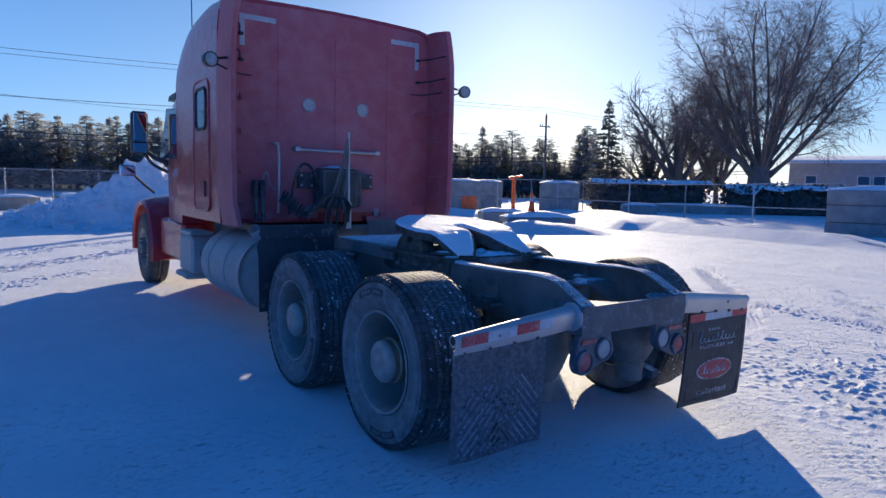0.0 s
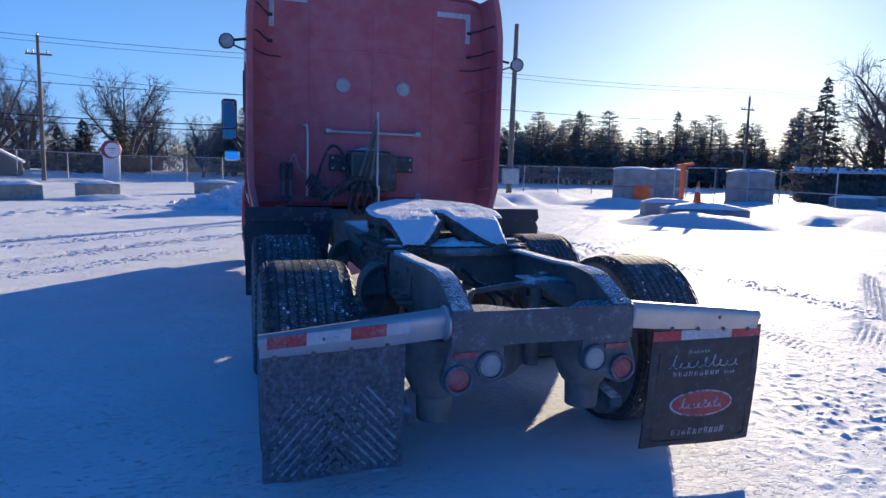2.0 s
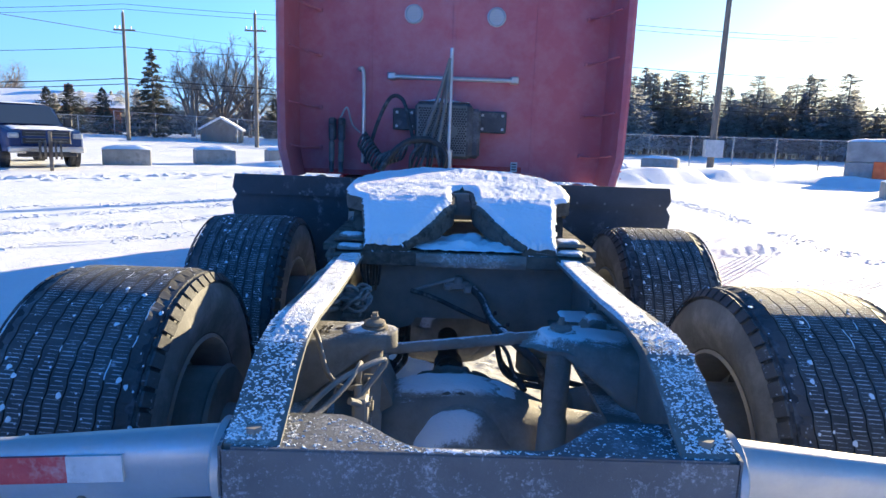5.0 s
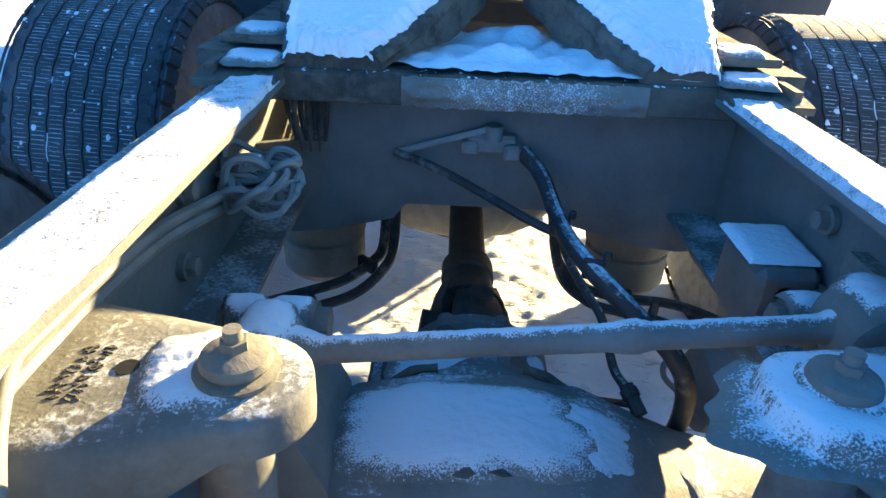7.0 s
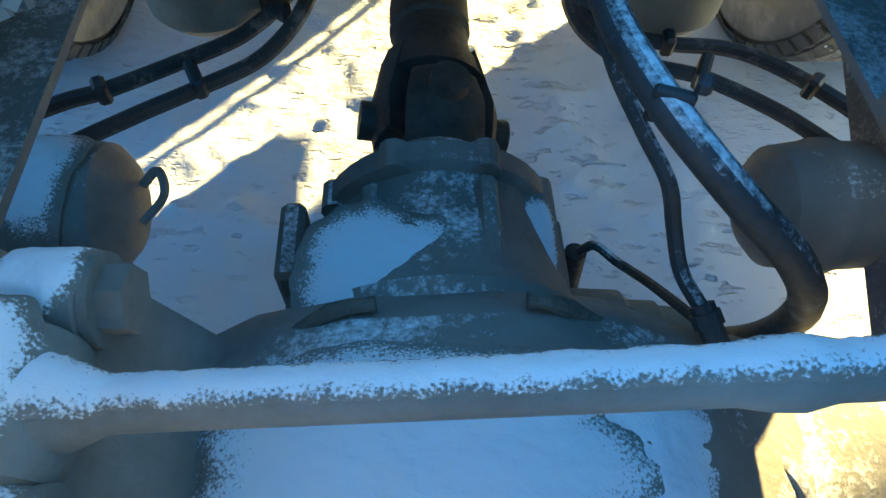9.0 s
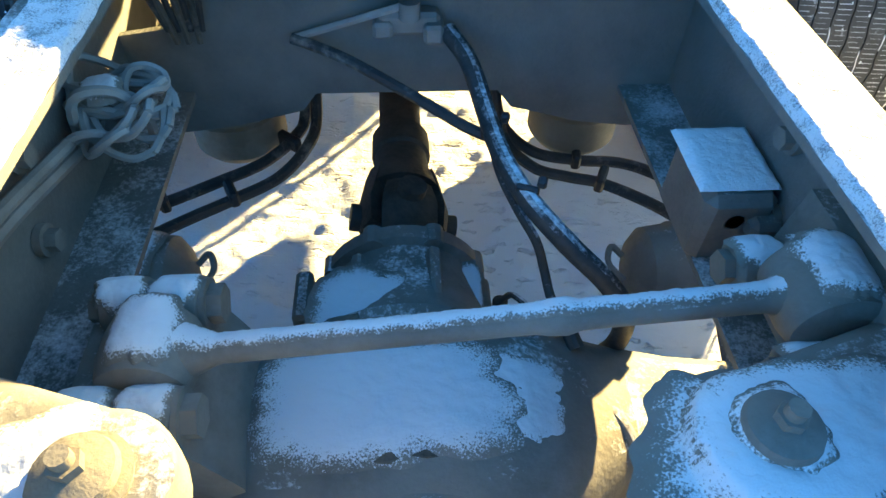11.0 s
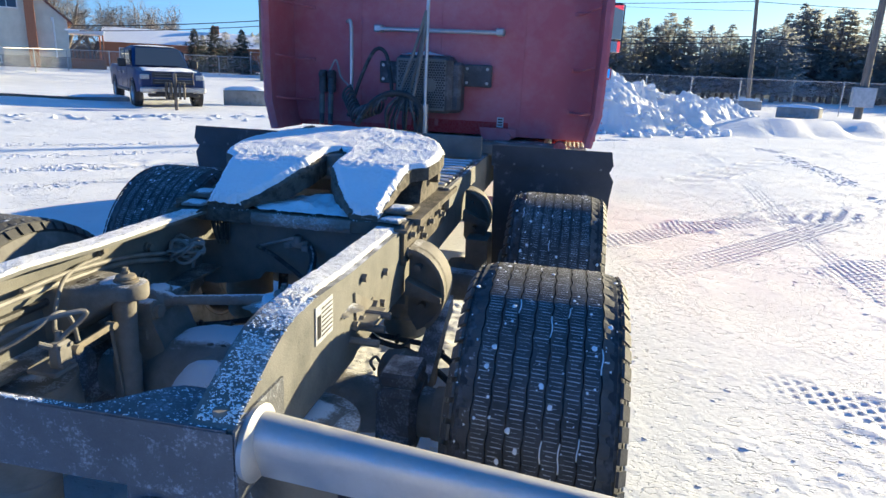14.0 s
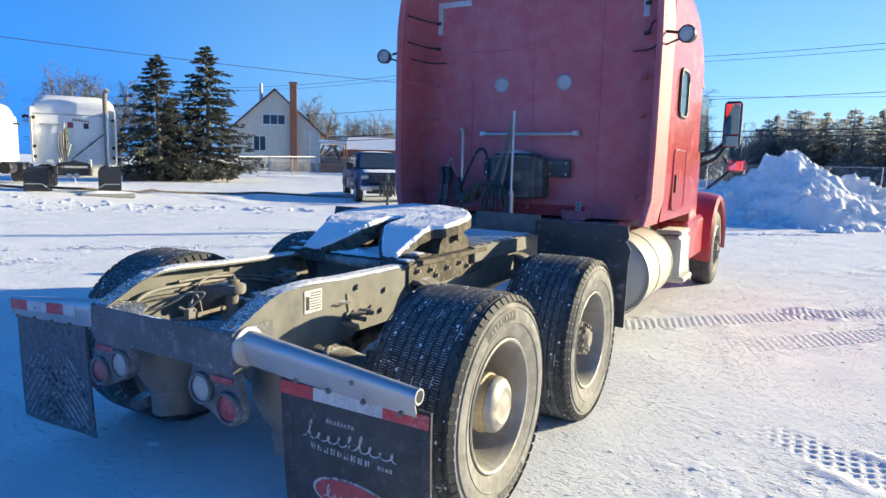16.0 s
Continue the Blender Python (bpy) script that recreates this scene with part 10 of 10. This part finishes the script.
def conifer(seed, h, r, open_=0.0, lev=26, per=9, spray=11, narrow=1.0, droop=0.35, leaf=(0.34, 0.12)):
    """A spire of whorled boughs set with small needle sprays."""
    rnd = random.Random(seed)
    tr, cr = Geo(), Geo()
    tr.tube([(0, 0, -0.3), (0.04, 0, h * 0.5), (0, 0, h)], [0.02 * h, 0.012 * h, 0.01], 7)
    for i in range(lev):
        for k in range(per):
            if rnd.random() < open_:
                continue
            t = (i + rnd.uniform(0, 1.0)) / lev
            z = h * (0.05 + 0.93 * t)
            rad = r * (1 - t) ** narrow * rnd.choice((0.5, 0.75, 1.0, 1.22)) + 0.05
            small = 0.45 + 0.55 * (1 - t)
            a = 2 * math.pi * k / per + i * 0.7 + rnd.uniform(-0.35, 0.35)
            ln = rad * rnd.uniform(0.75, 1.15)
            end = Vector((ln * math.cos(a), ln * math.sin(a), z - droop * ln + 0.12 * ln))
            st_ = Vector((0, 0, z))
            tr.tube([st_, end], [0.02, 0.006], 3, False)
            for j in range(spray):
                f = rnd.uniform(0.15, 1.05) ** 0.75
                p = st_.lerp(end, f) + Vector((rnd.uniform(-1, 1), rnd.uniform(-1, 1), rnd.uniform(-1, 0.5))) * 0.12 * (0.4 + ln * 0.4)
                d = (end - st_).normalized() * rnd.uniform(0.4, 1) + Vector((rnd.uniform(-1, 1), rnd.uniform(-1, 1), rnd.uniform(-0.9, 0.3))) * 0.6
                d.normalize()
                w = d.cross(Vector((rnd.uniform(-1, 1), rnd.uniform(-1, 1), rnd.uniform(-1, 1)))).normalized()
                L_, W_ = small * leaf[0] * rnd.uniform(0.6, 1.3), small * leaf[1] * rnd.uniform(0.6, 1.3)
                cr.add([p, p + d * L_ * 0.5 + w * W_, p + d * L_, p + d * L_ * 0.5 - w * W_], [(0, 1, 2, 3)])
    return tr, cr


def plant_conifer(name, meshes, label, m, scale, group=""):
    ob = thing(name, label, "tree", m, group)
    part("trunk", meshes[0], None, ob)
    part("crown", meshes[1], None, ob, "dark needled boughs")
    ob.scale = scale
    return ob
def spruce_mesh(seed, h, r, **kw):
    a, b = conifer(seed, h, r, **kw)
    return a.mesh("trunk", M_bark, 60), b.mesh("crown", M_needle, 0)
sp_big = [spruce_mesh(2, 9, 2.6, lev=23, per=10, spray=52, narrow=0.8, open_=0.06, droop=0.22, leaf=(0.32, 0.085)), spruce_mesh(7, 9, 2.4, lev=22, per=10, spray=52, narrow=0.75, open_=0.06, droop=0.22, leaf=(0.32, 0.085))]
sp_open = spruce_mesh(12, 9, 2.3, lev=26, per=9, spray=30, narrow=0.9, open_=0.06, leaf=(0.3, 0.08), droop=0.25)
for x, y, h, k in ((-34.4, 25.2, 8.1, 0), (-34.2, 28.9, 9.2, 1), (-35.5, 27.0, 5.5, 0)):
    plant_conifer("spruce_tree", sp_big[k], "dense dark green spruce with traces of snow", pose(x, y, 0, 0, 0, 80 * k + x), (h / 9 * 1.4, h / 9 * 1.4, h / 9))
x, y = at(49.3, 64, -2.99, -2.37)
plant_conifer("spruce_tree", sp_open, "open dark spruce with layered boughs", pose(x, y, 0.3), (1.12, 1.12, 1.1))
x, y = at(-22.8, 60, -0.5, -2.1)
plant_conifer("spruce_tree", sp_big[1], "dense dark green spruce with traces of snow", pose(x, y, 0.3), (0.78, 0.78, 0.82))
for az, d, h in ((-10.0, 68, 5.5), (-12.4, 66, 5.0), (-14.0, 70, 4.4), (-8.6, 74, 4.6), (-26.8, 66, 4.4), (-29.0, 70, 4.8), (50.9, 58, 4.6), (51.5, 59, 4.2), (-30.5, 72, 4.5)):
    x, y = at(az, d)
    plant_conifer("spruce_tree", sp_big[0], "dense dark green spruce with traces of snow", pose(x, y, 0.2, 0, 0, d * 7), (h / 9 * 1.25, h / 9 * 1.25, h / 9))
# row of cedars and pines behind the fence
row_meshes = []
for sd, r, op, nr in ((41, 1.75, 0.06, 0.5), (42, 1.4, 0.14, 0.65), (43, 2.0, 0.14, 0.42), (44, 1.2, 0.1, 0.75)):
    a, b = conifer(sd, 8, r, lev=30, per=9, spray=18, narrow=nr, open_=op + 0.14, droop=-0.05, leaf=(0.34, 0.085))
    row_meshes.append((a.mesh("trunk", M_bark, 60), b.mesh("crown", M_needle_haze, 0)))
rnd = random.Random(77)
def row(az0, az1, d0, d1, n, h0, h1, base=0.3):
    for k in range(n):
        t = (k + rnd.uniform(-0.3, 0.3)) / max(1, n - 1)
        az, d = az0 + (az1 - az0) * t, d0 + (d1 - d0) * t + rnd.uniform(-3, 3)
        x, y = at(az, d)
        h = h0 + (h1 - h0) * min(1.0, max(0.0, 0.5 + 0.75 * noise.noise((az * 0.55, d0 * 0.3, 2.0)) + rnd.uniform(-0.3, 0.35)))
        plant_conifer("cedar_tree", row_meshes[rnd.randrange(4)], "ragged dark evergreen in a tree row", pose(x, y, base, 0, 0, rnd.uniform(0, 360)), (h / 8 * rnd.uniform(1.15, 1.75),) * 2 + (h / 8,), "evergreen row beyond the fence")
row(-2.5, 16.5, 74, 76, 34, 5.0, 8.2)
row(16.0, 31.0, 84, 92, 34, 5.4, 10.6)
row(17.0, 32.0, 92, 98, 26, 4.5, 7.5)
row(31.5, 47.0, 94, 92, 34, 5.0, 10.2)
row(30.0, 50.0, 100, 96, 34, 4.2, 6.0)
row(-30.0, -14.0, 84, 90, 22, 3.4, 5.2)


def clump_hedge(x, y, yaw, lx, ly, lz, seed, material, label, snow=True, name="hedge"):
    rnd = random.Random(seed)
    ob = thing(name, label, "hedge", pose(x, y, soil(x, y) - 0.1, 0, 0, yaw), "hedges and thickets")
    g = Geo()
    n = int(lx * ly * lz * (90 if snow else 40))
    g.box((0, 0, lz * 0.4), (lx * 0.9, ly * 0.5, lz * 0.76), 0.15)
    for k in range(n):
        px_, py_, pz_ = (rnd.random() - 0.5) * lx, (rnd.random() - 0.5) * ly, rnd.random() ** 0.8 * lz * (1 + 0.08 * noise.noise((k * 0.01, 0.0, 1.0)))
        p = Vector((px_, py_, pz_ + 0.2 * noise.noise((px_ * 0.6, py_, 2.0))))
        d = Vector((rnd.uniform(-1, 1), rnd.uniform(-1, 1), rnd.uniform(-0.4, 1))).normalized()
        w = d.cross(Vector((rnd.uniform(-1, 1), rnd.uniform(-1, 1), rnd.uniform(-1, 1)))).normalized()
        L_, W_ = rnd.uniform(0.18, 0.45), rnd.uniform(0.06, 0.14)
        g.add([p, p + d * L_ * 0.5 + w * W_, p + d * L_, p + d * L_ * 0.5 - w * W_], [(0, 1, 2, 3)])
    part("foliage", g, material, ob, "", 0)
    if snow:
        s_ = Geo()
        def f(u, v):
            a, b = (u - 0.5) * lx, (v - 0.5) * ly
            gap = noise.noise((a * 0.5, b * 0.9, seed * 1.0))
            return (a, b * 1.05, lz + 0.1 + 0.12 * noise.noise((a * 0.8, b, 3.0)) - 0.55 * max(0, abs(v - 0.5) * 2 - 0.55) ** 1.2 * (1.4 + gap) - (0.5 if gap < -0.35 else 0))
        s_.grid(f, int(lx * 3), 14)
        part("snow_cap", s_, M_snow, ob, "", 80)
    return ob
clump_hedge(36.2, 27.4, -38, 8.5, 2.0, 2.3, 5, M_hedge, "clipped dark hedge under a thick snow cap")
clump_hedge(43.5, 21.0, -44, 9.0, 2.0, 2.1, 6, M_hedge, "clipped dark hedge under a thick snow cap")
clump_hedge(50.5, 15.5, -50, 9.5, 2.0, 2.0, 8, M_hedge, "clipped dark hedge under a thick snow cap")
clump_hedge(-35.6, 27.5, 90, 9.0, 1.2, 1.3, 9, M_twig, "brown bare shrubs along the fence", False)
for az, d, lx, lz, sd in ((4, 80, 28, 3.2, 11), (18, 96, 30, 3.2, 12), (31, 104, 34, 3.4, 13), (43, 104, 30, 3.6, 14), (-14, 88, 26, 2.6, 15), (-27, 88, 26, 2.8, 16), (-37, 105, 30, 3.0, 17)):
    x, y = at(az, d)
    clump_hedge(x, y, -az, lx, 2.4, lz, sd, M_needle_haze if az > 0 else M_bark, "dense dark thicket along the horizon", False, "thicket")
